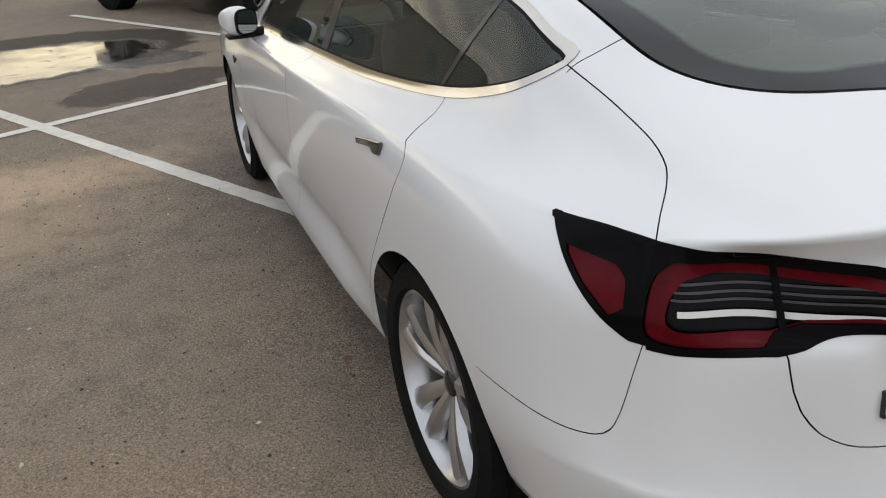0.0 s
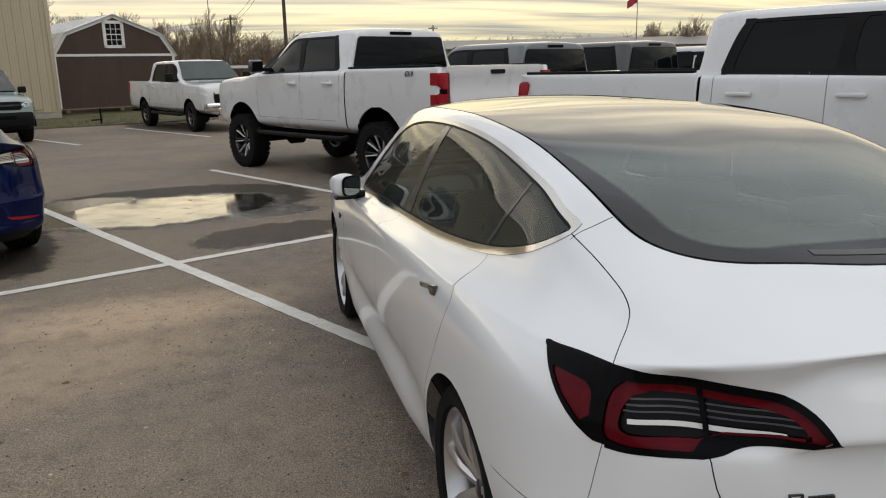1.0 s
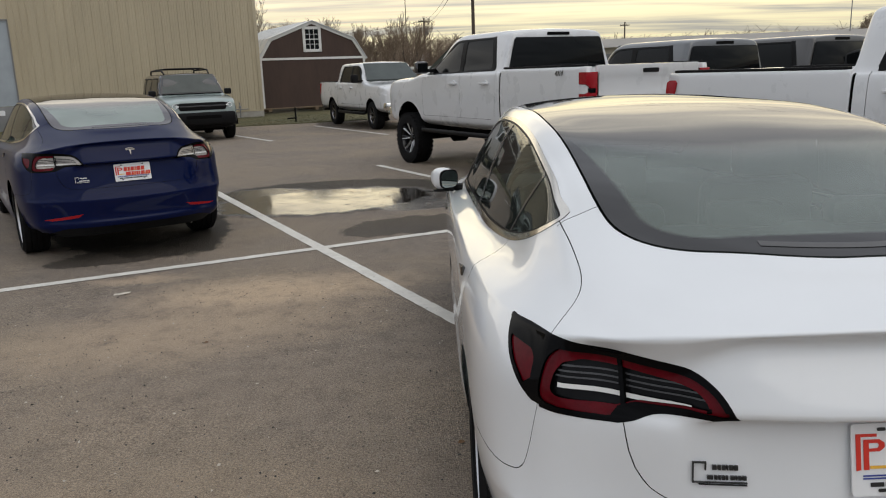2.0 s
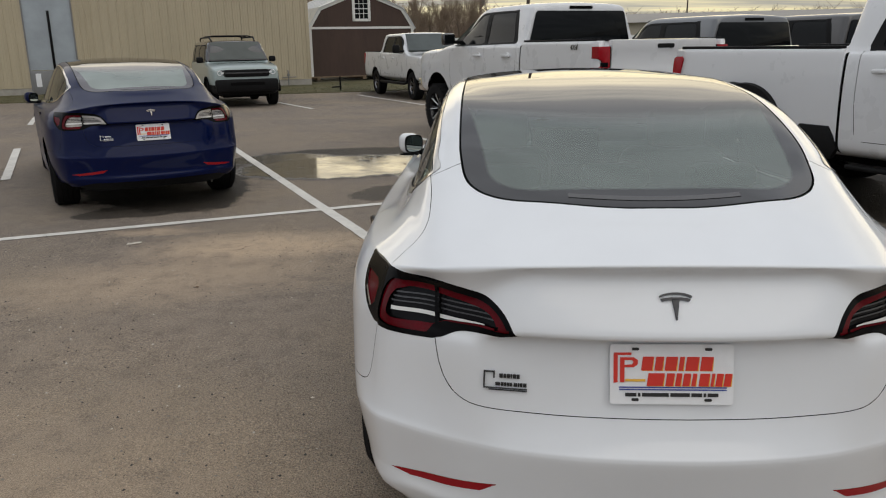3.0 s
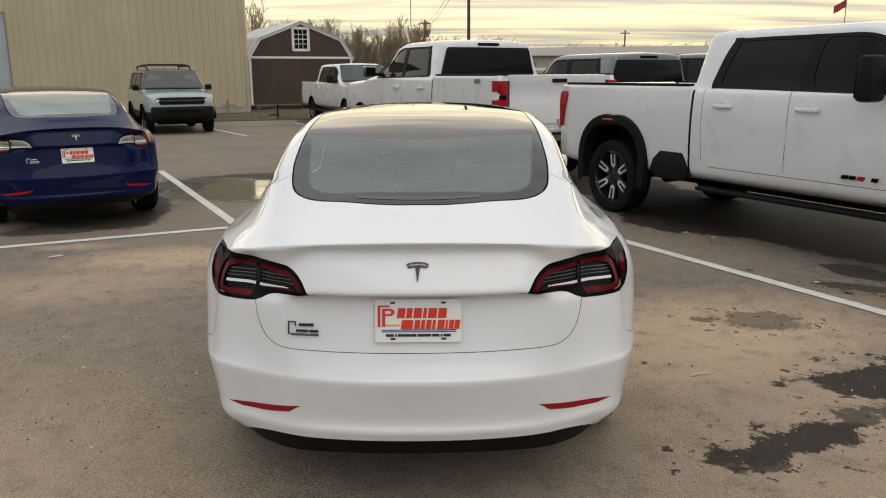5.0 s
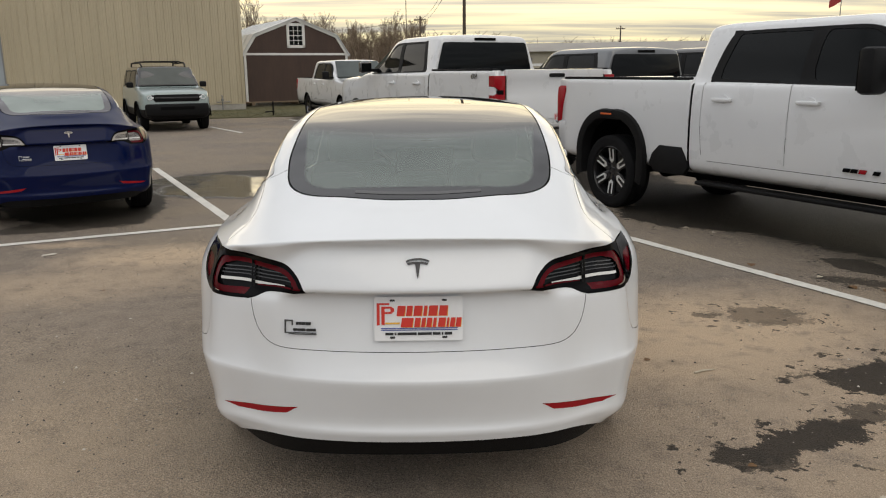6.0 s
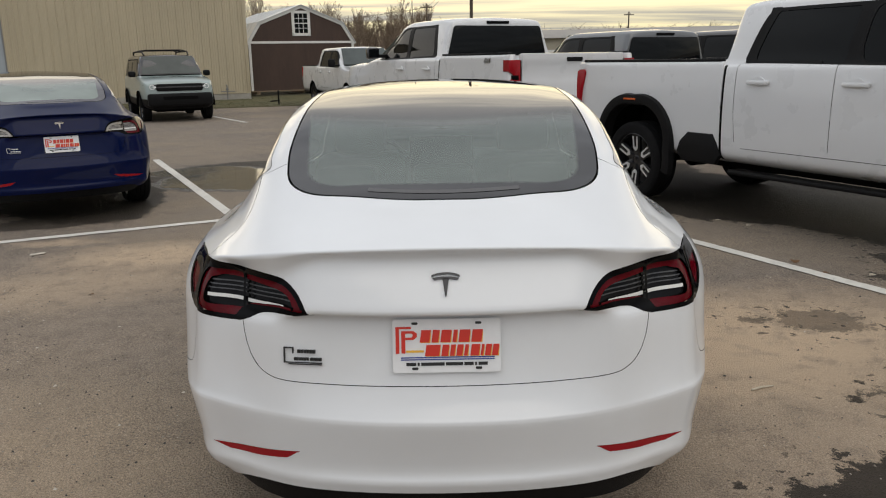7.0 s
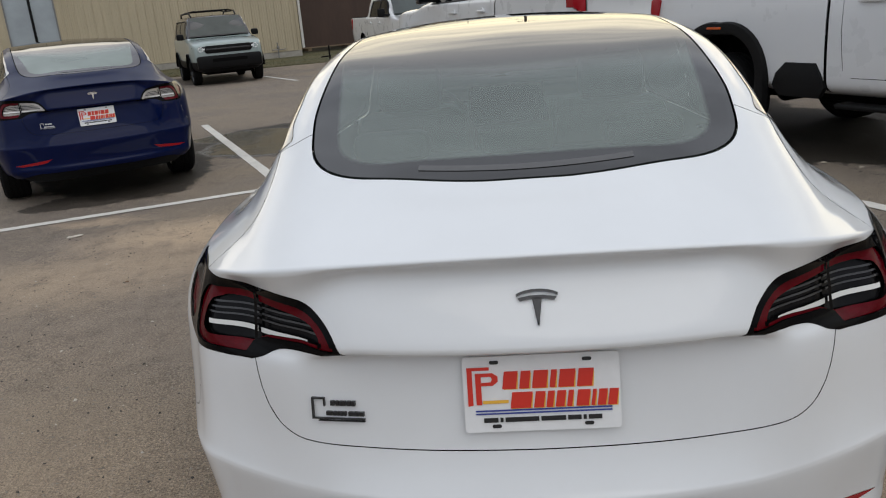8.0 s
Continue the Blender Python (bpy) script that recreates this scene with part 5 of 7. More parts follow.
def sloped_screen(car, W, ct, cw, roof, h, border=False):
    """A dark windscreen on the slope between roof and bonnet."""
    n = Vector((0, roof - h - .03, cw - ct)).normalized()
    b = bmesh.new()
    rows = []
    for k in range(7):
        t = k / 6
        y, z, w = ct + .08 + t * (cw - ct - .14), roof - .075 + t * (h + .04 - roof + .075), W - .30 + t * .13
        rows.append([(x * w, y - .05 * x * x, z) for x in np.linspace(-1, 1, 9)])
    G = np.array(rows)
    grid_faces(b, G + np.array(n) * .05)
    ex = bmesh.ops.extrude_face_region(b, geom=b.faces[:])
    bmesh.ops.translate(b, verts=[v for v in ex["geom"] if isinstance(v, bmesh.types.BMVert)], vec=n * -.09)
    bmesh.ops.recalc_face_normals(b, faces=b.faces[:])
    ws = part("windscreen", b, SCREEN_GLASS, car, "dark windscreen")
    if not border:
        return
    b = bmesh.new()
    mid = G.mean(axis=(0, 1))
    grid_faces(b, mid + (G - mid) * 1.07 + np.array(n) * .042)
    part("screen_border", b, FRIT, ws, "black windscreen border")


def truck_keys(W, L, bed, rail, belt, roof, zb, zr, cowl, ct, cw, hood, nose):
    mid = (belt + roof) / 2
    bedsec = [(0, zb), (.62, zb), (W - .07, zr), (W - .015, zr + .10), (W, .52 * (zr + rail)), (W - .008, rail - .16), (W - .02, rail - .02), (W - .045, rail), (W - .10, rail), (W - .115, rail - .05), (W - .12, rail - .46), (.30, rail - .48), (0, rail - .48)]

    def cab(r, dx=0.0, m=None):
        return [(0, zb), (.62, zb), (W - .07, zr), (W - .015, zr + .10), (W, .52 * (zr + rail)), (W - .008, belt - .16), (W - .025, belt - .03), (W - .06, belt + .005), (W - .135 - dx, (belt + r) / 2), (W - .195 - dx, r - .12), (W - .25 - dx, r - .035), (W - .45, r - .002), (0, r + .015)]

    def front(h, w, e):
        return [(0, zb), (.62, zb), (w - .07, zr), (w - .015, zr + .10), (w, .52 * (zr + rail)), (w - .008, e - .16), (w - .025, e - .04), (w - .07, e), (w - .16, e + .02), (w - .30, h - .015), (.50, h), (.30, h + .005), (0, h + .01)]
    return [(0, bedsec), (bed * .5, bedsec), (bed - .02, bedsec), (bed, cab(roof - .05, .02)), (bed + .10, cab(roof - .012)), (bed + .45, cab(roof)), (ct - .3, cab(roof)), (ct, cab(roof - .03)),
            ((ct + cw) / 2, cab((roof - .03 + cowl) / 2 + .03)), (cw, front(cowl, W, belt - .01)), (cw + .4, front(hood, W, hood - .05)), (nose, front(hood - .02, W, hood - .07)), (L - .22, front(hood - .05, W - .015, hood - .10)), (L - .05, front(hood - .10, W - .06, hood - .15)), (L, front(hood - .19, W - .12, hood - .22))]


def make_pickup(m, name, label, colour, p, group="parked pickups"):
    car = thing(name, m, label, "pickup truck", group)
    W, bed, rail, belt, roof = p["W"], p["bed"], p["rail"], p["belt"], p["roof"]
    L, r = p["L"], p["r"]
    bm = loft(truck_keys(W, L, bed, rail, belt, roof, p["zb"], p["zr"], p["cowl"], p["ct"], p["cw"], p["hood"], p["nose"]))
    ra, fa = (p["ra"], r), (p["fa"], r)
    ar = p["arch"]
    arches = [((c[0] + p.get("ao", 0), c[1] + p.get("au", .02)), ar) for c in (ra, fa)]
    b0, ct, cw = bed, p["ct"], p["cw"]
    bp = p.get("bp", bed + 1.18)
    bw = bp + p.get("bw", .06)
    lo, hi = belt + .035, roof - .125
    dlo = curve2([(b0 + .20, lo + .0), (b0 + .24, lo - .025), (b0 + .6, lo - .03), (cw - .5, lo - .055), (cw - .27, lo - .05), (cw - .27, lo - .01), (cw - .42, lo + .11), (ct + .16, hi - .08), (ct - .02, hi + .01), (ct - .25, hi + .03), (b0 + .9, hi + .03), (b0 + .40, hi + .025), (b0 + .34, hi - .02)], 4, True)
    windows = [[(b0 + .30, lo), (bw - .10, lo - .012), (bw - .06, hi), (b0 + .44, hi)], curve2([(bw + .03, lo - .012), (bw + .04, lo - .016), (cw - .5, lo - .03), (cw - .36, lo - .03), (cw - .50, lo + .11), (ct + .08, hi - .09), (ct - .08, hi - .01), (ct - .25, hi), (bw + .07, hi)], 3, True)]
    seams = [[(bed + .02, p["zr"]), (bed + .02, belt - .02)], [(bp, p["zr"] + .12), (bp, belt + .01)], [(cw - .12, p["zr"] + .12), (cw - .10, belt - .2), (cw - .16, belt)], [(bed + .16, belt), (bed + .16, rail - .45), (bed + .19, p["zr"] + .17)], [(bed + .25, p["zr"] + .12), (cw - .14, p["zr"] + .12)]]
    made = carve(car, bm, colour, arches, windows, seams, dlo=dlo, wide=(0,))
    for c in (ra, fa):
        for s in (-1, 1):
            make_wheel(car, (s * (W - p["tw"] / 2 + p.get("poke", -.03)), c[0], r), s, r, p["rim"], p["tw"], p["style"], rim_mat=p.get("rim_mat", DARK_ALLOY))
    # bed rails, tailgate, rear bumper
    for s in (-1, 1):
        part("bed_rail", box_bm(min(s * (W - .10), s * (W - .03)), max(s * (W - .10), s * (W - .03)), .06, bed - .05, rail - .002, rail + .026, .006), BLACK_TRIM, car, "black bed rail cap")
    tg = poly_bm([(-.03, p["tgz"]), (.05, p["tgz"]), (.05, rail), (.0, rail + .012), (-.028, rail + .008), (-.034, rail - .10), (-.022, rail - .13), (-.022, rail - .34), (-.034, rail - .38)], -(W - .20), W - .20, "yz", .004)
    gate = part("tailgate", tg, colour, car)
    part("tailgate_handle", poly_bm(rounded(-.13, .13, rail - .10, rail - .045, .02), -.044, -.02), BLACK_TRIM, gate, "black tailgate handle")
    b = box_bm(-.62, .62, -.18, .0, p["bz"], p["bz"] + .10, .03)
    bmp = part("rear_bumper", b, p.get("bump", CHROME), car, "chrome rear bumper" if p.get("bump", CHROME) is CHROME else "")
    for s in (-1, 1):
        b = poly_bm([(s * .60, -.18), (s * (W - .14), -.16), (s * (W - .04), -.06), (s * (W - .02), .10), (s * (W - .08), .10), (s * .60, .0)], p["bz"] - .08, p["bz"] + .12, "xy", .02)
        part("bumper_corner", b, p.get("bump", CHROME), bmp)
        part("bumper_step", box_bm(min(s * .66, s * .92), max(s * .66, s * .92), -.16, .0, p["bz"] - .12, p["bz"] - .06, .01), BLACK_TRIM, bmp, "black step pad")
    # tail lamps
    for s in (-1, 1):
        x0, x1 = W - .17, W + .006
        z0, z1 = p["lz0"], p["lz1"]
        if p.get("lamp") == "notched":
            zm = (z0 + z1) / 2
            pts = [(s * x0, z0), (s * x1, z0), (s * x1, zm - .06), (s * (x1 - .07), zm - .03), (s * (x1 - .07), zm + .02), (s * x1, zm + .06), (s * x1, z1), (s * x0, z1)]
            b = poly_bm(pts, -.034, p.get("lw", .12), "xz", .008)
        else:
            lw = p.get("lw", .12)
            pts = [(-.030, z0 + .01), (.0, z0), (lw * .55, z0 + .02), (lw * .8, (z0 + z1) / 2), (lw * 1.15, z1 - .03), (lw * .9, z1), (.02, z1), (-.020, z1 - .02), (-.036, z1 - .12)]
            b = poly_bm(pts, min(s * x0, s * x1), max(s * x0, s * x1), "yz", .010)
        lamp = part("tail_lamp", b, TRUCK_RED, car, "red tail lamp")
        part("lamp_rim", box_bm(min(s * (x0 - .012), s * x0), max(s * (x0 - .012), s * x0), -.03, .04, z0, z1, .003), GAP, lamp, "black lamp edge")
        zc = (z0 + z1) / 2
        part("lamp_insert", poly_bm([(s * (x0 + .03), -.036), (s * (x1 - .05), -.036), (s * (x1 - .05), .0), (s * (x0 + .03), .0)], zc - .05, zc + .01, "xy", .003), DARK_LENS, lamp, "dark insert")
    # rear screen
    y = bed
    zs, zt = belt + .02, roof - .12
    q = [(-(W - .15), zs), (W - .15, zs), (W - .155, zs + .04), (W - .255, zt - .03), (W - .29, zt), (-(W - .29), zt), (-(W - .255), zt - .03), (-(W - .155), zs + .04)]
    part("rear_screen", poly_bm(q, y - .030, y + .06, "xz", .006), DARK_GLASS, car, "dark tinted rear screen")
    part("high_stop_lamp", poly_bm(rounded(-.20, .20, roof - .095, roof - .05, .012), y - .012, y + .1), DARK_LENS, car, "dark high stop lamp")
    # steps, handles, mirrors
    for s in (-1, 1):
        b = box_bm(min(s * (W - .16), s * (W - .01)), max(s * (W - .16), s * (W - .01)), bed + .12, cw + .05, p["zr"] - .135, p["zr"] - .09, .018) if p.get("board") else tube_bm([(s * (W - .06), bed + .05, p["zr"] - .10), (s * (W + .0), bed + .15, p["zr"] - .13), (s * (W + .0), cw - .1, p["zr"] - .13), (s * (W - .06), cw, p["zr"] - .10)], p.get("step", .045), 10)
        part("side_step", b, p.get("stepmat", BLACK_TRIM), car, "black side step")
        for yy in (bed + .42, bp + .20):
            hd = p.get("hz", belt - .16)
            b = box_bm(min(s * (W - .01), s * (W + .035)), max(s * (W - .01), s * (W + .035)), yy - .11, yy + .12, hd - .018, hd + .018, .012)
            h = part("door_handle", b, colour, car)
            part("handle_cup", poly_bm([(yy + .07 * math.cos(q) + .0, hd + .04 * math.sin(q) + .01) for q in np.linspace(0, math.tau, 18, False)], s * (W - .012), s * (W + .004), "yz"), colour, h)
        b = box_bm(min(s * (W + .05), s * (W + .27)), max(s * (W + .05), s * (W + .27)), cw - .36 - p.get("mb", 0), cw - .22 - p.get("mb", 0), belt + p.get("mz", .0), belt + p.get("mz", .0) + p.get("mh", .24), .04)
        mir = part("door_mirror", b, p.get("mirmat", BLACK_TRIM), car, "black door mirror")
        part("mirror_arm", box_bm(min(s * (W - .10), s * (W + .08)), max(s * (W - .10), s * (W + .08)), cw - .34 - p.get("mb", 0), cw - .25 - p.get("mb", 0), belt + .02, belt + .08, .015), BLACK_TRIM, mir)
        part("mirror_glass", box_bm(min(s * (W + .07), s * (W + .25)), max(s * (W + .07), s * (W + .25)), cw - .366 - p.get("mb", 0), cw - .358 - p.get("mb", 0), belt + p.get("mz", .0) + .03, belt + p.get("mz", .0) + p.get("mh", .24) - .03), DARK_GLASS, mir)
    # chassis and bed floor shade
    b = box_bm(-.45, .45, .15, L - .4, p["zb"] - .10, p["zb"] + .02, .02)
    part("chassis", b, GAP, car, "black chassis")
    for c in (ra, fa):
        part("axle", lathe_axle(W - .2, c[0], r), BLACK_TRIM, car)
    sloped_screen(car, W, ct, cw, roof, p["cowl"])
    # nose
    part("grille", poly_bm(rounded(-(W - .28), W - .28, p["hood"] - .58, p["hood"] - .30, .05), L - .03, L + .035, "xz", .01), p.get("grille", BLACK_TRIM), car)
    part("front_bumper", box_bm(-(W - .04), W - .04, L - .22, L + .07, p["zr"] - .02, p["zr"] + .22, .06), p.get("fbump", CHROME), car)
    for s in (-1, 1):
        b = poly_bm([(s * (W - .30), L + .012), (s * (W - .10), L - .06), (s * (W - .025), L - .22), (s * (W - .06), L - .26), (s * (W - .30), L - .1)], p["hood"] - .46, p["hood"] - .26, "xy", .01)
        lamp = part("head_lamp", b, CLEAR_LENS, car, "grey headlamp")
    return car, made


def lathe_axle(w, y, z):
    b = lathe_bm([(-w, .06), (-.2, .05), (-.12, .13), (.12, .13), (.2, .05), (w, .06)], 16)
    b.transform(Matrix.Translation((0, y, z)))
    return b


LIFTED = dict(W=1.03, L=5.89, bed=1.92, rail=1.585, belt=1.555, roof=2.145, zb=.66, zr=.745, cowl=1.56, ct=3.50, cw=4.50, hood=1.53, nose=5.4, ra=1.22, fa=4.95, r=.445, rim=.265, tw=.30, poke=.05, arch=.53, au=.115, style="lifted",
              tgz=.92, bz=.76, lz0=1.11, lz1=1.515, hz=1.39, step=.038, mirmat=BLACK_PAINT, lamp="notched", mb=.13, mh=.20)
HEAVY = dict(W=1.035, L=6.15, bed=2.17, rail=1.48, belt=1.455, roof=2.035, zb=.50, zr=.57, cowl=1.47, ct=4.00, cw=4.85, hood=1.46, nose=5.75, ra=.95, fa=4.98, bp=3.34, bw=.13, r=.425, rim=.292, tw=.28, poke=-.02, arch=.53, au=.14, style="terrain",
             tgz=.78, bz=.62, lz0=.96, lz1=1.40, lw=.11, hz=1.295, mh=.36, mz=-.07, mb=.36, mirmat=BLACK_TRIM, board=True, ao=.045)
PLAIN = dict(W=1.0, L=5.8, bed=1.72, rail=1.36, belt=1.34, roof=1.93, zb=.48, zr=.58, cowl=1.34, ct=3.45, cw=4.22, hood=1.32, nose=5.3, ra=1.18, fa=4.73, r=.405, rim=.24, tw=.27, poke=-.03, arch=.45, au=.05, style="plain",
             tgz=.72, bz=.56, lz0=.98, lz1=1.33, hz=1.18, rim_mat=DARK_CHROME)
lifted, _ = make_pickup(pose(1.65, 8.73, 0, 0, 0, 28.5), "lifted_pickup", "lifted white crew-cab pickup with big black off-road tyres", WHITE_TRUCK, LIFTED)
heavy, hp = make_pickup(pose(2.43, 7.885, 0, 0, 0, 208.5), "heavy_pickup", "white heavy-duty crew-cab pickup with black wheel arches", WHITE_TRUCK, HEAVY)
far_white, _ = make_pickup(pose(-4.29, 26.03, 0, 0, 0, 206.0), "distant_pickup", "white crew-cab pickup parked before the shed", WHITE_TRUCK, PLAIN)
dark_truck, _ = make_pickup(pose(7.10, 11.63, 0, 0, 0, 28.5), "dark_pickup", "dark brown-grey crew-cab pickup parked behind white trucks", DARK_PAINT, dict(PLAIN, roof=1.99))
grey_truck, _ = make_pickup(pose(4.50, 10.28, 0, 0, 0, 28.5), "grey_pickup", "grey crew-cab pickup parked behind white trucks", GREY_PAINT, dict(PLAIN, roof=1.96))
for c in (HEAVY["ra"], HEAVY["fa"]):
    arch_trim(heavy, (c + HEAVY["ao"], HEAVY["r"] + .14), .50, HEAVY["W"], .085, .045)


def make_utility(m, name, label, colour, p, black_roof=False):
    car = thing(name, m, label, "utility car", "parked utility cars")
    W, L, belt, roof, zb, zr = p["W"], p["L"], p["belt"], p["roof"], .34, .42

    def sec(r, w, b):
        return [(0, zb), (.6, zb), (w - .05, zr), (w - .01, zr + .1), (w, .8), (w - .01, b - .14), (w - .03, b - .02), (w - .06, b + .01), (w - .11, (b + r) / 2), (w - .17, r - .12), (w - .23, r - .03), (w - .42, r), (0, r + .015)]

    def front(h, w, e):
        return [(0, zb), (.6, zb), (w - .05, zr), (w - .01, zr + .1), (w, .75), (w - .01, e - .12), (w - .03, e - .03), (w - .07, e), (w - .16, e + .015), (w - .3, h - .012), (.5, h), (.3, h + .004), (0, h + .008)]
    ct, cw, h = p["ct"], p["cw"], p["hood"]
    keys = [(0, sec(belt + .12, W - .12, belt)), (.06, sec(belt + .30, W - .05, belt)), (.22, sec(roof - .06, W - .02, belt)), (.45, sec(roof, W, belt)), (1.2, sec(roof + .01, W, belt)), (ct - .3, sec(roof, W, belt)), (ct, sec(roof - .03, W, belt)), ((ct + cw) / 2, sec((roof + h) / 2 + .05, W, belt - .01)),
            (cw, front(h, W, belt - .02)), (cw + .4, front(h - .02, W, h - .06)), (L - .3, front(h - .06, W - .02, h - .11)), (L - .08, front(h - .12, W - .08, h - .17)), (L, front(h - .22, W - .16, h - .26))]
    bm = loft(keys)
    ra, fa, r = p["ra"], p["fa"], p["r"]
    lo, hi = belt + .03, roof - .13
    w1, w2 = p["w1"], p["w2"]
    windows = [rounded(.32, w1 - .04, lo, hi, .05), rounded(w1 + .05, w2 - .04, lo, hi, .04), curve2([(w2 + .05, lo), (cw - .3, lo - .01), (cw - .42, lo + .1), (ct - .02, hi - .04), (ct - .15, hi), (w2 + .08, hi), (w2 + .05, hi - .03)], 3, True)]
    seams = [[(w1 + .02, belt), (w1, .8), (w1 + .2, zr + .05)], [(w2, belt), (w2, zr + .06)], [(cw - .1, belt - .02), (cw - .06, zr + .06)]]
    carve(car, bm, colour, [((ra, r + .02), r + .06), ((fa, r + .02), r + .06)], windows, seams, lower=.62 if p.get("clad") else 0, roof=(belt + .02) if black_roof else None)
    for c in (ra, fa):
        for s in (-1, 1):
            make_wheel(car, (s * (W - .13), c, r), s, r, r - .11, .23, "plain", rim_mat=DARK_ALLOY)
    part("chassis", box_bm(-.6, .6, .3, L - .4, .26, .40, .03), GAP, car, "black underside")
    part("rear_screen", poly_bm(rounded(-(W - .24), W - .24, belt + .06, roof - .12, .06), .02, .10), DARK_GLASS, car, "dark tinted rear screen")
    sloped_screen(car, W, ct, cw, roof, h, True)
    for s in (-1, 1):
        part("door_mirror", box_bm(min(s * (W - .03), s * (W + .16)), max(s * (W - .03), s * (W + .16)), cw - .36, cw - .24, belt - .01, belt + .15, .04), BLACK_TRIM, car, "black door mirror")
    return car


BOXY = dict(W=.945, L=4.39, belt=1.19, roof=1.77, hood=1.19, ct=2.75, cw=3.30, ra=.90, fa=3.57, r=.37, w1=.75, w2=1.75, clad=True)
BIG = dict(W=1.02, L=5.35, belt=1.28, roof=1.90, hood=1.22, ct=3.45, cw=4.05, ra=1.2, fa=4.25, r=.41, w1=1.1, w2=2.15)
pale = make_utility(pose(-9.37, 22.96, 0, 0, 0, 208.5), "pale_utility_car", "pale blue boxy utility car with black roof and cladding", ICE_PAINT, BOXY, True)
white_suv = make_utility(pose(9.9, 13.2, 0, 0, 0, 28.5), "white_utility_car", "white large utility car in the far row", WHITE_TRUCK, BIG)

dealer_plate(lifted, pose(.0, -.19, .93))
for s in (-1, 1):
    tx = bpy.data.curves.new("bed_marking", 'FONT')
    tx.body, tx.size, tx.extrude, tx.shear = "4X4", .10, .003, .35
    tx.materials.append(DARK_CHROME)
    ob = new("bed_marking", tx)
    ob.parent = lifted
    ob.matrix_local = pose(s * (LIFTED["W"] + .002), .62 if s < 0 else .30, 1.475, 90, 0, 90 * s)
    tagged(ob, "small dark drive marking")

# bonnet, grille and lamps of the pale car
L_ = BOXY["L"]
b = poly_bm(rounded(-.60, .60, .82, 1.01, .05), L_ - .10, L_ + .03, "xz", .012)
gr = part("grille", b, BLACK_TRIM, pale, "black grille with pale bar")
part("grille_bar", poly_bm(rounded(-.58, .58, .90, .94, .015), L_ + .025, L_ + .045, "xz", .004), CLEAR_LENS, gr, "grey grille bar")
for s in (-1, 1):
    lamp = part("head_lamp", poly_bm([(s * .56, L_ + .02), (s * .80, L_ - .06), (s * .90, L_ - .22), (s * .85, L_ - .25), (s * .56, L_ - .1)], .86, 1.00, "xy", .015), CLEAR_LENS, pale, "grey headlamp")
    part("lamp_ring", poly_bm([(s * .60, L_ + .024), (s * .80, L_ - .04), (s * .80, L_ - .06), (s * .60, L_ + .0)], .91, .95, "xy", .004), PLATE_WHITE, lamp, "white daytime light")
    ring = tube_bm([(s * (.70 + .062 * math.cos(q)), L_ + .008 - .10 * max(0, .062 * math.cos(q)), .93 + .055 * math.sin(q)) for q in np.linspace(0, math.tau, 20, False)], .010, 6, True)
    part("lamp_ring", ring, PLATE_WHITE, lamp, "round white daytime light")
part("bumper", box_bm(-.84, .84, L_ - .25, L_ + .06, .42, .76, .06), BLACK_TRIM, pale, "black front bumper")
part("skid_plate", poly_bm(rounded(-.45, .45, .60, .68, .02), L_ + .04, L_ + .07), GAP, pale)
for s in (-1, 1):
    rail = part("roof_rail", tube_bm([(s * .62, .5, 1.78), (s * .62, .6, 1.87), (s * .62, 2.4, 1.87), (s * .60, 2.65, 1.77)], .022, 8), BLACK_TRIM, pale, "black roof rail")
for y in (.8, 1.5, 2.2):
    part("roof_crossbar", tube_bm([(-.62, y, 1.87), (-.5, y, 1.91), (.5, y, 1.91), (.62, y, 1.87)], .018, 8), BLACK_TRIM, pale)

# black corner step cut into the bed before the rear wheel of the heavy truck
for s in (-1, 1):
    b = poly_bm([(1.64, .60), (1.68, .71), (1.78, .80), (2.10, .80), (2.15, .72), (2.20, .60), (2.15, .51), (1.72, .51)], s * (HEAVY["W"] - .05), s * (HEAVY["W"] + .008), "yz", .012)
    part("corner_step", b, BLACK_TRIM, heavy, "black corner step panel")
    part("arch_marker", poly_bm(rounded(HEAVY["ra"] - .09, HEAVY["ra"] + .09, 1.085, 1.105, .006), s * (HEAVY["W"] + .04), s * (HEAVY["W"] + .052), "yz", .002), AMBER, heavy, "small amber arch marker")
    # the badge on the front door as slanted bars
    for k, (w, mat) in enumerate(((.062, DARK_LENS), (.056, DARK_LENS), (.060, TRUCK_RED), (.056, DARK_LENS))):
        y0 = 3.92 + k * .072 + (.05 if k == 3 else 0)
        part("door_badge", poly_bm([(y0, .745), (y0 + w, .745), (y0 + w + .012, .778), (y0 + .012, .778)], s * (HEAVY["W"] - .004), s * (HEAVY["W"] + .007), "yz", .002), mat, heavy, "small slanted badge bar")

# ---- the metal building ----
TAN = vary(material("tan_siding", (0.465, 0.40, 0.28), 0.5), 1.2, 0.10, 0.25, 0.05, 30, rough_amount=.1, stretch=(1, 1, .35))
CONCRETE = vary(material("concrete", (0.36, 0.34, 0.30), 0.85), 7, 0.2, 1, 0.3, 60)
WHITE_TRIM = vary(material("white_trim", (0.72, 0.72, 0.70), 0.5), 6, 0.08, 1)
BROWN = vary(material("brown_siding", (0.055, 0.030, 0.021), 0.6), 9, 0.2, 1.5, 0.1, 60, stretch=(1, 1, .2))
ROOF_METAL = vary(material("pale_roof_metal", (0.62, 0.64, 0.66), 0.35, 0.3), 3, 0.08, .5)
TIMBER = vary(material("weathered_timber", (0.22, 0.16, 0.10), 0.8), 20, 0.3, 3, 0.3, 80)
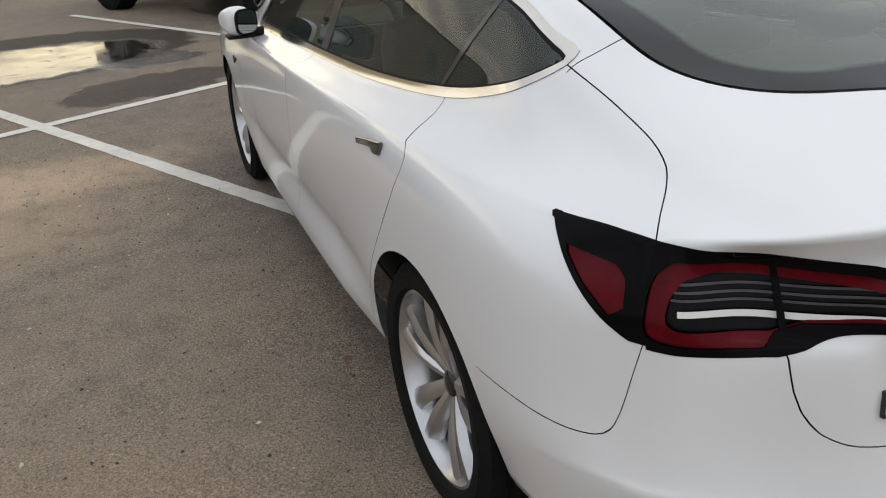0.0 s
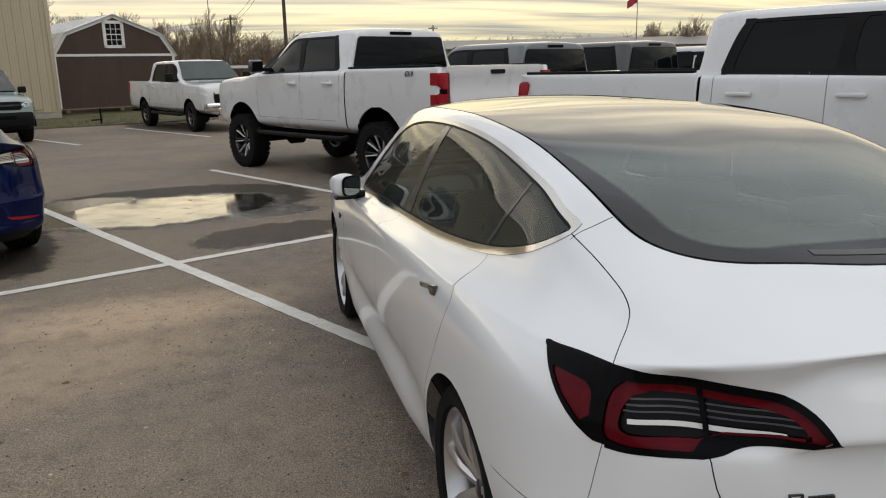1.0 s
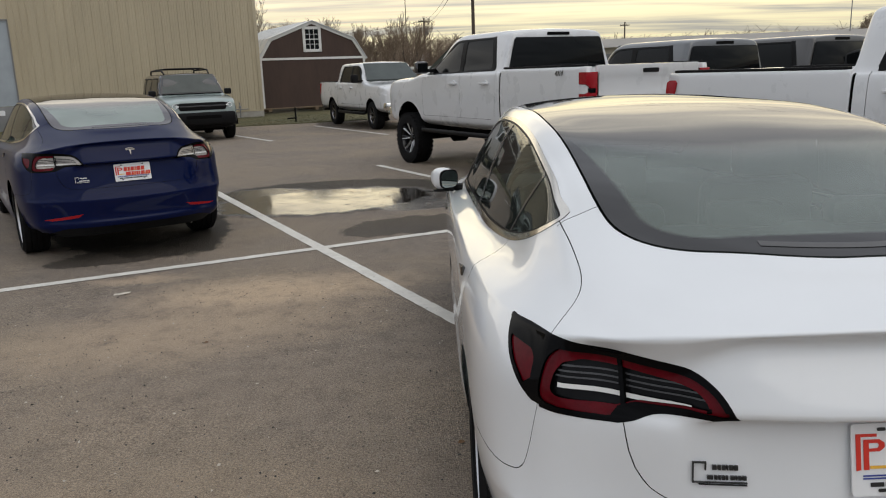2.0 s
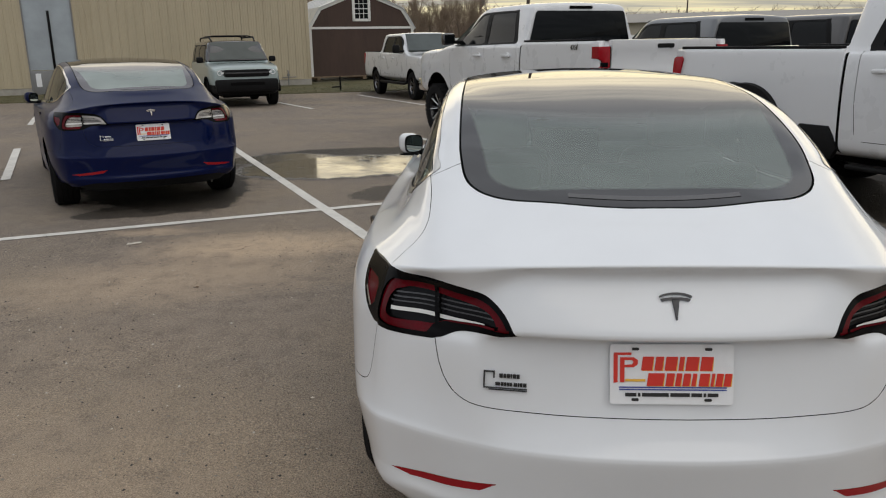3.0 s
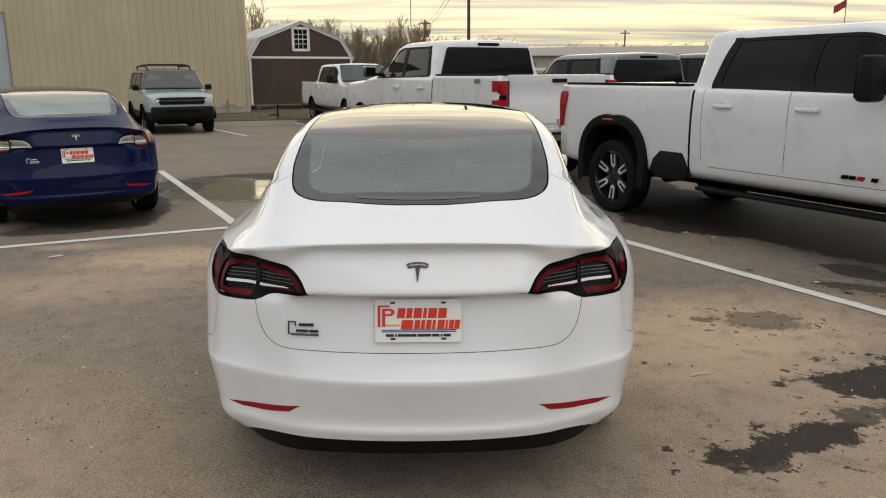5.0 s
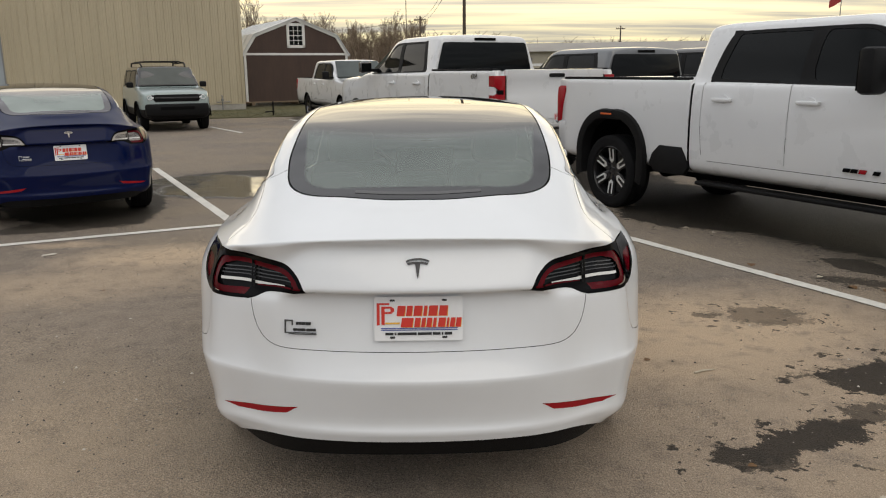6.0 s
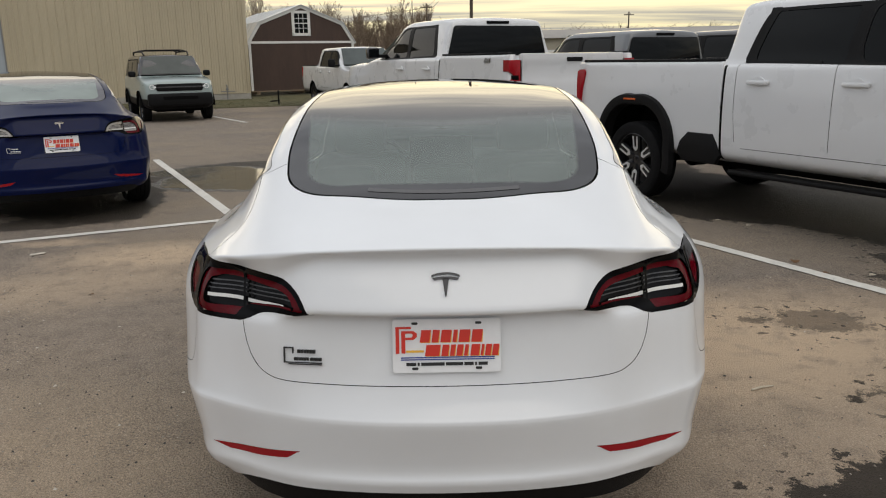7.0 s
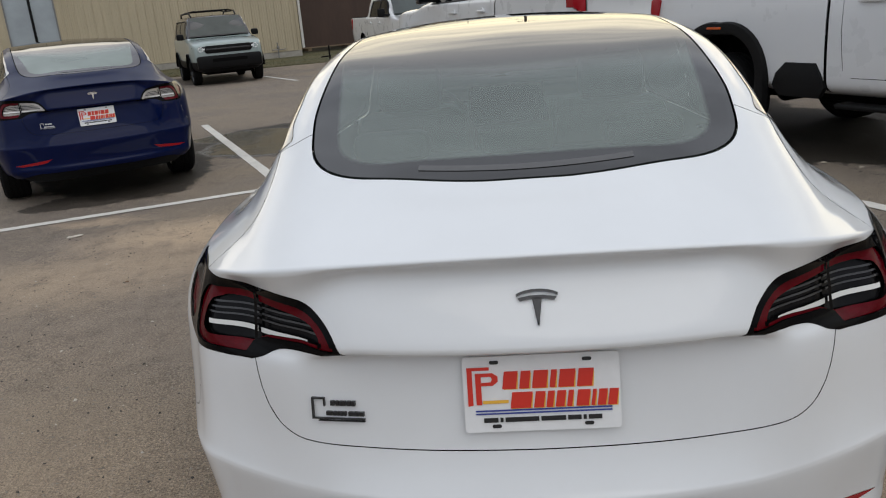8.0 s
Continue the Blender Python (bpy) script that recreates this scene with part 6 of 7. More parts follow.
PANE_BLUE = vary(material("tinted_pane", (0.33, 0.37, 0.40), 0.12, spec=.8), 1.2, .2, .4)
GREY_PANEL = vary(material("grey_door_panel", (0.20, 0.20, 0.20), 0.5), 6, 0.1)

mb = pose(-8.47, 31.17, 0, 0, 0, LOT)
bld = tagged(thing("metal_building", mb, "tan ribbed metal building with tall glazed doorway", "building", kind="structure"), kind="structure")
D0, D1, H = -10.52, -8.85, 6.6


def rib_panel(x0, x1, z0, z1):
    """A sheet of ribbed siding: three tall ribs, flats with two low ribs between."""
    bm = bmesh.new()
    w = (x1 - x0) / 3
    xs = []
    for k in range(3):
        o = x0 + k * w
        for f, d in ((0, 0), (.03, -.034), (.11, -.034), (.14, 0), (.38, 0), (.40, -.006), (.46, -.006), (.48, 0), (.66, 0), (.68, -.006), (.74, -.006), (.76, 0)):
            xs.append((o + f * w, d))
    xs.append((x1, 0))
    lo = [bm.verts.new((x, d, z0)) for x, d in xs]
    hi = [bm.verts.new((x, d, z1)) for x, d in xs]
    for i in range(len(xs) - 1):
        bm.faces.new((lo[i], lo[i + 1], hi[i + 1], hi[i]))
    return bm


x, k = 0.0, 0
while x > -24:
    x1 = x
    x -= .915
    if x1 > D1 > x:
        x = D1
    if abs(x1 - D1) < .01:
        part("siding_panel", rib_panel(D0, D1, 3.9, H), TAN, bld, smooth=False)
        x = D0
        continue
    part("siding_panel", rib_panel(x, x1, .28, H), TAN, bld, smooth=False)
part("end_wall", box_bm(-.10, -.02, .02, 14, .28, H), TAN, bld, smooth=False)
part("corner_trim", box_bm(-.13, .012, -.045, .10, .28, H, .004), TAN, bld)
part("back_wall", box_bm(-24, -.10, .06, .12, 3.9, H), TAN, bld, smooth=False)
part("back_wall", box_bm(-24, D0 - .02, .06, .12, .0, 3.9), TAN, bld, smooth=False)
part("back_wall", box_bm(D1 + .02, -.10, .06, .12, .0, 3.9), TAN, bld, smooth=False)
part("foundation", box_bm(-24, D0, -.03, .06, 0, .275, .006), CONCRETE, bld, "stained concrete foundation")
part("foundation", box_bm(D1, .01, -.03, .06, 0, .275, .006), CONCRETE, bld, "stained concrete foundation")
part("base_trim", box_bm(-24, D0, -.05, -.032, .26, .30), TAN, bld)
part("base_trim", box_bm(D1, .01, -.05, -.032, .26, .30), TAN, bld)
rf = bmesh.new()
vs = [rf.verts.new(c) for c in ((-24.2, -.3, H), (.3, -.3, H), (.3, 7, H + 1.1), (-24.2, 7, H + 1.1), (.3, 14.3, H), (-24.2, 14.3, H))]
rf.faces.new(vs[:4])
rf.faces.new((vs[3], vs[2], vs[4], vs[5]))
part("roof", rf, ROOF_METAL, bld, smooth=False)
dw = part("doorway_frame", box(box(box_bm(D0, D0 + .05, -.04, .06, 0, 3.9), D1 - .05, D1, -.04, .06, 0, 3.9), D0, D1, -.04, .06, 3.84, 3.9), GREY_PANEL, bld, "grey metal doorway frame")
part("pane", box_bm(D0 + .05, D1 - .05, .0, .02, .90, 3.84), PANE_BLUE, dw, "blue-grey reflecting pane")
part("mullion", box_bm((D0 + D1) / 2 - .02, (D0 + D1) / 2 + .07, -.03, .0, .92, 3.0, .004), BLACK_TRIM, dw, "dark vertical door pull")
part("kick_panel", box_bm(D0 + .05, D1 - .05, -.02, .02, .02, .88, .006), GREY_PANEL, dw, "grey lower door panel")
part("notice", box_bm(D0 + .18, D0 + .36, -.026, -.021, .30, .78), PLATE_WHITE, dw, "white paper notice")
part("notice", box_bm(D0 + .92, D0 + 1.16, -.026, -.021, .58, .76), PLATE_WHITE, dw, "white paper notice")
# gas pipes at the wall's foot
gp = thing("gas_pipe", mb @ pose(-1.0, -.16, 0), "thin grey gas pipes with valve at wall foot", "pipe")
part("riser", tube_bm([(0, 0, 0), (0, 0, .62), (0, .12, .62)], .022, 8), GREY_PANEL, gp)
part("cross_pipe", tube_bm([(-.25, 0, .36), (.32, 0, .36), (.32, .12, .36)], .018, 8), GREY_PANEL, gp)
part("valve", box_bm(-.05, .05, -.04, .04, .40, .50, .015), GREY_PANEL, gp)

# ---- the barn shed ----
ms = pose(-8.8 - .2 * .879, 33.5 - .2 * .477, .08, 0, 0, LOT)
shed = thing("barn_shed", ms, "brown wooden barn shed with white trim and gambrel roof", "shed")
W_, D_ = 4.95, 7.3
part("lower_wall", box_bm(.0, W_, .0, .05, .14, 2.24), BROWN, shed)
part("gable", poly_bm([(0, 2.30), (W_, 2.30), (W_, 2.34), (W_ - .55, 3.12), (W_ / 2, 3.84), (.55, 3.12), (0, 2.34)], 0, .05), BROWN, shed)
part("side_wall", box_bm(0, .05, .05, D_, .14, 2.32), vary(material("pale_side_siding", (0.50, 0.48, 0.42), 0.6), 5, .1), shed, "pale side wall")
part("side_wall", box_bm(W_ - .05, W_, .05, D_, .14, 2.32), BROWN, shed)
part("band_board", box_bm(-.02, W_ + .02, -.025, .0, 2.23, 2.33), WHITE_TRIM, shed, "white band board")
for x0 in (-.02, W_ - .09):
    part("corner_board", box_bm(x0, x0 + .11, -.025, .0, .14, 2.23), WHITE_TRIM, shed, "white corner board")
pts = [(-.10, 2.22), (.50, 3.14), (W_ / 2, 3.90), (W_ - .50, 3.14), (W_ + .10, 2.22)]
for a, c in zip(pts, pts[1:]):
    d = Vector((c[0] - a[0], 0, c[1] - a[1])).normalized()
    n = Vector((-d.z, 0, d.x))
    q = [(a[0], a[1]), (c[0], c[1]), (c[0] - n.x * .12, c[1] - n.z * .12), (a[0] - n.x * .12, a[1] - n.z * .12)]
    part("rake_board", poly_bm(q, -.035, -.002), WHITE_TRIM, shed, "white rake board")
    q = [(a[0], a[1]), (c[0], c[1]), (c[0] + n.x * .03, c[1] + n.z * .03), (a[0] + n.x * .03, a[1] + n.z * .03)]
    part("roof_slope", poly_bm(q, -.10, D_), ROOF_METAL, shed, "pale metal roof slope")
    L__ = D_ / 9
    for k in range(1, 10):
        q2 = [(a[0] + n.x * .03, a[1] + n.z * .03), (c[0] + n.x * .03, c[1] + n.z * .03), (c[0] + n.x * .05, c[1] + n.z * .05), (a[0] + n.x * .05, a[1] + n.z * .05)]
        part("roof_rib", poly_bm(q2, k * L__ - .02, k * L__ + .02), ROOF_METAL, shed)
wx0, wx1, wz0, wz1 = 2.02, 2.88, 2.56, 3.66
win = part("window_frame", box(box(box(box_bm(wx0, wx0 + .12, -.04, .0, wz0, wz1), wx1 - .12, wx1, -.04, .0, wz0, wz1), wx0, wx1, -.04, .0, wz0, wz0 + .12), wx0, wx1, -.04, .0, wz1 - .12, wz1), WHITE_TRIM, shed, "white window frame")
part("pane", box_bm(wx0 + .12, wx1 - .12, -.012, -.006, wz0 + .12, wz1 - .12), DARK_GLASS, win, "dark pane")
for k in (1, 2, 3):
    z = wz0 + .12 + k * (wz1 - wz0 - .24) / 4
    part("glazing_bar", box_bm(wx0 + .12, wx1 - .12, -.024, -.013, z - (.018 if k == 2 else .010), z + (.018 if k == 2 else .010)), WHITE_TRIM, win)
for k in (1, 2):
    x = wx0 + .12 + k * (wx1 - wx0 - .24) / 3
    part("glazing_bar", box_bm(x - .010, x + .010, -.026, -.013, wz0 + .12, wz1 - .12), WHITE_TRIM, win)
for x in (.3, W_ / 2, W_ - .3):
    part("skid", box_bm(x - .08, x + .08, -.02, D_, .0, .14), TIMBER, shed, "timber skid")
part("sill_beam", box_bm(-.05, W_ + .05, -.06, .0, .12, .17), TIMBER, shed, "timber sill beam")

# ---- grass verge ----
GRASS = vary(material("winter_grass", (0.075, 0.078, 0.030), 0.9), 5, 0.3, .6, 0.5, 60, tint=(0.13, 0.112, 0.052))
bm = bmesh.new()
edge = [(-45, 10.6), (-16, 21.9), (-11.5, 23.6), (-7.5, 25.1), (-4.5, 26.0), (2, 29.2), (12, 34.6), (60, 60), (60, 140), (-60, 140), (-60, 10.6)]
vs = [bm.verts.new((x, y, .02)) for x, y in edge]
bm.faces.new(vs)
lo = [bm.verts.new((x, y, -.02)) for x, y in edge]
for i in range(len(vs)):
    bm.faces.new((vs[i], vs[(i + 1) % len(vs)], lo[(i + 1) % len(vs)], lo[i]))
bmesh.ops.recalc_face_normals(bm, faces=bm.faces[:])
verge = tagged(link_mesh("grass_verge", bm, GRASS, smooth=False), "short winter grass verge behind the asphalt lot", "grass", kind="structure")


def blades(name, n, place, hmin, hmax, mat, label, width=.012):
    """Many thin blades in one mesh."""
    rnd = random.Random(5)
    co, fa = [], []
    for _ in range(n):
        x, y = place(rnd)
        a = rnd.uniform(0, math.tau)
        h = rnd.uniform(hmin, hmax)
        dx, dy = math.cos(a) * width, math.sin(a) * width
        lx, ly = rnd.uniform(-.6, .6) * h, rnd.uniform(-.6, .6) * h
        i = len(co)
        co += [(x - dx, y - dy, .018), (x + dx, y + dy, .018), (x + lx, y + ly, .02 + h)]
        fa.append((i, i + 1, i + 2))
    me = bpy.data.meshes.new(name)
    me.from_pydata(co, [], fa)
    me.materials.append(mat)
    return tagged(new(name, me), label, "grass", kind="stuff")


def verge_place(r):
    t = r.random()
    ex = -20 + t * 24
    ey = np.interp(ex, [q[0] for q in edge[:8]], [q[1] for q in edge[:8]])
    return ex, ey + r.random() ** 1.5 * 7.0


blades("grass_blades", 16000, verge_place, .010, .035, GRASS, "tufts of short winter grass on the verge")

# stub post before the shed
post = thing("stub_post", pose(-6.26, 26.42, .02), "short dark post with cross arm in grass", "post")
part("stake", tube_bm([(0, 0, -.05), (0, 0, .50)], .03, 8), BLACK_TRIM, post)
part("arm", tube_bm([(-.30, 0, .12), (.05, 0, .14)], .025, 8), BLACK_TRIM, post)

# ---- distance ----
BARK = vary(material("bare_bark", (0.12, 0.092, 0.070), 0.9), 8, .3, 1)
TWIG = vary(material("winter_twigs", (0.215, 0.16, 0.115), 0.9), 3, .3, .4)
POLE = vary(material("pole_wood", (0.09, 0.07, 0.055), 0.85), 10, .3, 1, stretch=(1, 1, .1))
EYE0 = Vector((-.5, -1.5, 0))


def far(az, d):
    return EYE0 + d * Vector((math.sin(radians(az)), math.cos(radians(az)), 0))


def grow(rnd, h):
    """A bare tree's limbs as (start, end, radius, radius) from the ground up."""
    out = []

    def limb(p, d, length, r, depth):
        k = 3 if depth < 2 else 2
        for i in range(k):
            q = p + d * length / k
            r2 = r * .82
            out.append((p, q, r, r2))
            p, r = q, r2
            d = (d + Vector((rnd.uniform(-.18, .18), rnd.uniform(-.18, .18), rnd.uniform(-.02, .14)))).normalized()
            if depth < 4:
                for _ in range(2 if depth else (1 if i else 0)):
                    a = rnd.uniform(0, math.tau)
                    sp = rnd.uniform(.45, .85)
                    nd = (d + sp * Vector((math.cos(a), math.sin(a), rnd.uniform(-.1, .5)))).normalized()
                    limb(p, nd, length * rnd.uniform(.48, .72), r * .6, depth + 1)
        if depth < 4:
            for _ in range(2):
                nd = (d + Vector((rnd.uniform(-.5, .5), rnd.uniform(-.5, .5), rnd.uniform(0, .4)))).normalized()
                limb(p, nd, length * rnd.uniform(.45, .65), r * .8, depth + 1)
    limb(Vector((0, 0, 0)), Vector((0, 0, 1)), h * .42, h * .018, 0)
    return out


def limbs_mesh(name, limbs, mat, sides=3, least=0.0):
    co, fa = [], []
    for p, q, r0, r1 in limbs:
        r0, r1 = max(r0, least), max(r1, least)
        d = (q - p).normalized()
        u = d.cross(Vector((.3, .5, .81))).normalized()
        w = d.cross(u)
        i = len(co)
        for c, r in ((p, r0), (q, r1)):
            for k in range(sides):
                a = k * math.tau / sides
                co.append(tuple(c + r * (math.cos(a) * u + math.sin(a) * w)))
        for k in range(sides):
            fa.append((i + k, i + (k + 1) % sides, i + sides + (k + 1) % sides, i + sides + k))
    me = bpy.data.meshes.new(name)
    me.from_pydata(co, [], fa)
    me.materials.append(mat)
    return me


kinds = []
for k in range(5):
    lm = grow(random.Random(20 + k), 9.0)
    kinds.append((limbs_mesh("trunk", [l for l in lm if l[2] > .05], BARK, 5), limbs_mesh("crown", [l for l in lm if l[2] <= .05], TWIG, 3, .011)))


def bare_tree(pos, scale, turn, k):
    t = thing("bare_tree", Matrix.Translation(pos) @ Matrix.Rotation(turn, 4, 'Z') @ Matrix.Diagonal((scale * .8, scale * .8, scale * 1.15, 1)), "bare winter tree with fine brown twigs", "tree", "bare trees")
    for me in kinds[k]:
        o = new(me.name.split('.')[0], me)
        o.parent = t
    return t


rt = random.Random(8)
for k in range(30):
    az = -13.5 + k * .40 + rt.uniform(-.2, .2)
    bare_tree(far(az, rt.uniform(78, 98)), rt.uniform(.60, .86) * (1.05 if az < -8 else .88), rt.uniform(0, 6), k % 5)
for k in range(9):
    az = 27.5 + k * .55 + rt.uniform(-.2, .2)
    bare_tree(far(az, rt.uniform(95, 115)), rt.uniform(.55, .75), rt.uniform(0, 6), k % 5)


def far_woods(name, az0, az1, d0, d1, n, h0, h1, label, mat):
    """A distant wood edge: many leaning stems with fans of twigs, in one mesh."""
    r = random.Random(31)
    limbs = []
    for _ in range(n):
        p = far(r.uniform(az0, az1), r.uniform(d0, d1))
        h = r.uniform(h0, h1)
        top = p + Vector((r.uniform(-.4, .4), r.uniform(-.4, .4), h))
        limbs.append((p, top, .10, .03))
        for _ in range(16):
            t = r.uniform(.12, .95)
            a = p.lerp(top, t)
            limbs.append((a, a + Vector((r.uniform(-1, 1), r.uniform(-1, 1), r.uniform(.1, 1.0))) * h * .24, .045, .02))
    me = limbs_mesh(name, limbs, mat, 3)
    return tagged(new(name, me), label, "woods", kind="stuff")


far_woods("far_woods", -14, 4.5, 105, 135, 1000, 3.2, 6.4, "dense brown winter wood edge in the distance", TWIG)
far_woods("far_woods", 3, 46, 150, 210, 2600, 3.0, 7.0, "low line of bare woods along the horizon", TWIG)
far_woods("far_woods", -60, -13, 110, 150, 500, 4, 8, "bare woods beyond the buildings", TWIG)
hm = bmesh.new()
hl = []
for k in range(60):
    az = -60 + k * 2
    p, q = far(az, 215), far(az, 260)
    h = 2.6 + 1.2 * noise.noise(Vector((k * .23, 1, 0)))
    hl.append((hm.verts.new((p.x, p.y, 0)), hm.verts.new((p.x, p.y, h * .6)), hm.verts.new((q.x, q.y, h + 1.2))))
for A, B in zip(hl, hl[1:]):
    for i in range(2):
        hm.faces.new((A[i], A[i + 1], B[i + 1], B[i]))
tagged(link_mesh("far_rise", hm, TWIG), "low wooded rise on the horizon", "hill", kind="structure")


def utility_pole(az, d, h, label, arms=1, r=.16, lean=0.0):
    p = far(az, d)
    t = thing("utility_pole", Matrix.Translation(p), label, "utility pole", "utility poles")
    part("pole", tube_bm([(0, 0, 0), (lean * .5, 0, h * .5), (lean, 0, h)], [r, r * .85, r * .7], 8), POLE, t)
    for k in range(arms):
        z = h - .5 - .8 * k
        part("crossarm", box_bm(lean - .8, lean + .8, -.06, .06, z - .07, z + .07), POLE, t)
        for x in (-.7, -.3, .3, .7):
            part("insulator", tube_bm([(lean + x, 0, z + .07), (lean + x, 0, z + .22)], .04, 6), GREY_PANEL, t)
    return t, p


p1, q1 = utility_pole(1.85, 70, 12.5, "tall wooden utility pole against the sky", 1, .17)
p2, q2 = utility_pole(-1.5, 112, 8.9, "wooden utility pole with transformer can", 1, .16)
part("transformer", tube_bm([(.35, 0, 6.6), (.35, 0, 7.5)], .26, 10), GREY_PANEL, p2, "grey transformer can")
part("sign_board", box_bm(-.9, .6, -.05, .05, 2.6, 4.2), WHITE_TRIM, p2, "pale sign board on the pole")
p3, q3 = utility_pole(12.6, 140, 8.6, "wooden utility pole on the horizon", 1, .16)
utility_pole(8.6, 150, 6.4, "short wooden pole on the horizon", 0, .14)
utility_pole(16.5, 150, 6.0, "short wooden pole on the horizon", 0, .14)
utility_pole(-2.65, 240, 30, "thin tall lattice mast on the horizon", 0, .14)
wires = bmesh.new()
for (a, ha), (b_, hb) in (((q1, 12.0), (q2, 8.4)), ((q1, 11.2), (q2, 7.9)), ((q1, 12.0), (far(24, 62), 15)), ((q1, 11.2), (far(24, 62), 13.5)), ((q2, 8.4), (far(-16, 150), 9))):
    pts = []
    for k in range(13):
        t = k / 12
        p = a.lerp(b_, t)
        pts.append((p.x, p.y, ha + (hb - ha) * t - 1.1 * 4 * t * (1 - t)))
    tube_bm(pts, .022, 4, bm=wires)
tagged(link_mesh("overhead_wires", wires, BLACK_TRIM), "thin dark overhead wires between poles", "wire", kind="stuff")

# flag pole
fp = far(26.6, 92)
fl = thing("flag_pole", Matrix.Translation(fp), "thin flag pole with small red flag", "flag pole")
part("pole", tube_bm([(0, 0, 0), (0, 0, 9.5)], [.07, .04], 8), GREY_PANEL, fl)
b = bmesh.new()
G = [[(-.05 - .16 * i, .12 * math.sin(i * 1.1), 8.75 - .09 * i - .11 * j) for i in range(8)] for j in range(8)]
grid_faces(b, G)
ex = bmesh.ops.extrude_face_region(b, geom=b.faces[:])
bmesh.ops.translate(b, verts=[v for v in ex["geom"] if isinstance(v, bmesh.types.BMVert)], vec=(0, .01, 0))
part("flag", b, vary(material("faded_red_flag", (0.35, 0.04, 0.04), 0.8), 4, .2), fl, "faded red flag")

# far warehouse and fence
mw = Matrix.Translation(far(3.9, 82)) @ Matrix.Rotation(radians(-10), 4, 'Z')
wh = thing("far_warehouse", mw, "long low beige warehouse with grey roof", "warehouse")
part("wall", box_bm(0, 46, 0, 18, 0, 3.3), vary(material("beige_wall", (0.42, 0.38, 0.30), 0.7), .8, .1, .1), wh)
part("roof", poly_bm([(-.5, 3.3), (18.5, 3.3), (9, 4.4)], -.5, 46.5, "yz"), vary(material("grey_roof", (0.20, 0.19, 0.18), 0.5), .5, .15), wh)
for x in (1.0, 9.0, 20.0, 31.0):
    part("loading_door", box_bm(x, x + 3.0, -.06, .0, 0, 2.7), GREY_PANEL, wh, "grey loading door")
fn = thing("rail_fence", Matrix.Translation(far(-3.6, 46)) @ Matrix.Rotation(radians(4), 4, 'Z'), "low pale rail fence beyond the lot", "fence")
for k in range(9):
    part("post", box_bm(k * 2.0 - .05, k * 2.0 + .05, -.05, .05, -.1, 1.9), GREY_PANEL, fn)
part("rail", box_bm(-.1, 16.2, -.03, .03, 1.75, 1.90), WHITE_TRIM, fn, "pale top rail")
part("rail", box_bm(-.1, 16.2, -.03, .03, 1.0, 1.08), GREY_PANEL, fn)

# ---- litter on the lot ----
STONE = vary(material("gravel_stone", (0.26, 0.23, 0.19), 0.85), 40, .4)
DARK_STONE = vary(material("dark_crumb", (0.055, 0.050, 0.045), 0.9), 40, .4)
PALE_STONE = vary(material("pale_pebble", (0.55, 0.50, 0.43), 0.8), 40, .3)
LEAF = vary(material("dry_leaf", (0.16, 0.085, 0.035), 0.8), 60, .3)
PALE_LEAF = vary(material("pale_litter", (0.50, 0.44, 0.34), 0.8), 60, .2)
rg = random.Random(12)


def grit(name, n, place, s0, s1, mat, label):
    """Many small broken stones in one mesh, more of them fine than coarse."""
    co, fa = [], []
    for _ in range(n):
        x, y = place()
        s = s0 + (s1 - s0) * rg.random() ** 4
        a = rg.uniform(0, math.tau)
        ca, sa = math.cos(a), math.sin(a)
        i = len(co)
        for dx, dy, dz in ((1, 0, 0), (-1, 0, 0), (0, 1, 0), (0, -1, 0), (.2, .1, 1), (0, 0, -.3)):
            px, py = dx * s * rg.uniform(.6, 1.4), dy * s * rg.uniform(.5, 1.1)
            co.append((x + px * ca - py * sa, y + px * sa + py * ca, .001 + dz * s * rg.uniform(.5, 1)))
        fa += [(i + a, i + b2, i + c) for a, b2, c in ((0, 2, 4), (2, 1, 4), (1, 3, 4), (3, 0, 4), (2, 0, 5), (1, 2, 5), (3, 1, 5), (0, 3, 5))]
    me = bpy.data.meshes.new(name)
    me.from_pydata(co, [], fa)
    me.materials.append(mat)
    return tagged(new(name, me), label, "gravel", kind="stuff")


def lot_place():
    """Round the white car, thicker towards its tail and in drifts."""
    while True:
        x, y = (rg.uniform(-4.5, -.8), rg.uniform(-1.2, 5.0)) if rg.random() < .62 else (rg.uniform(-.9, 3.6), rg.uniform(-1.2, 4.5))
        if abs(x) < .95 and y > .1:
            continue
        if noise.noise(Vector((x * .9, y * .9, 3))) + rg.uniform(-.5, .7) > .1:
            return x, y


grit("loose_gravel", 9000, lot_place, .0016, .008, STONE, "fine loose grit and stones on the asphalt")
grit("loose_gravel", 4500, lot_place, .0016, .009, DARK_STONE, "dark crumbs of asphalt lying loose")
grit("loose_gravel", 320, lot_place, .004, .010, PALE_STONE, "small pale pebbles scattered on the asphalt")


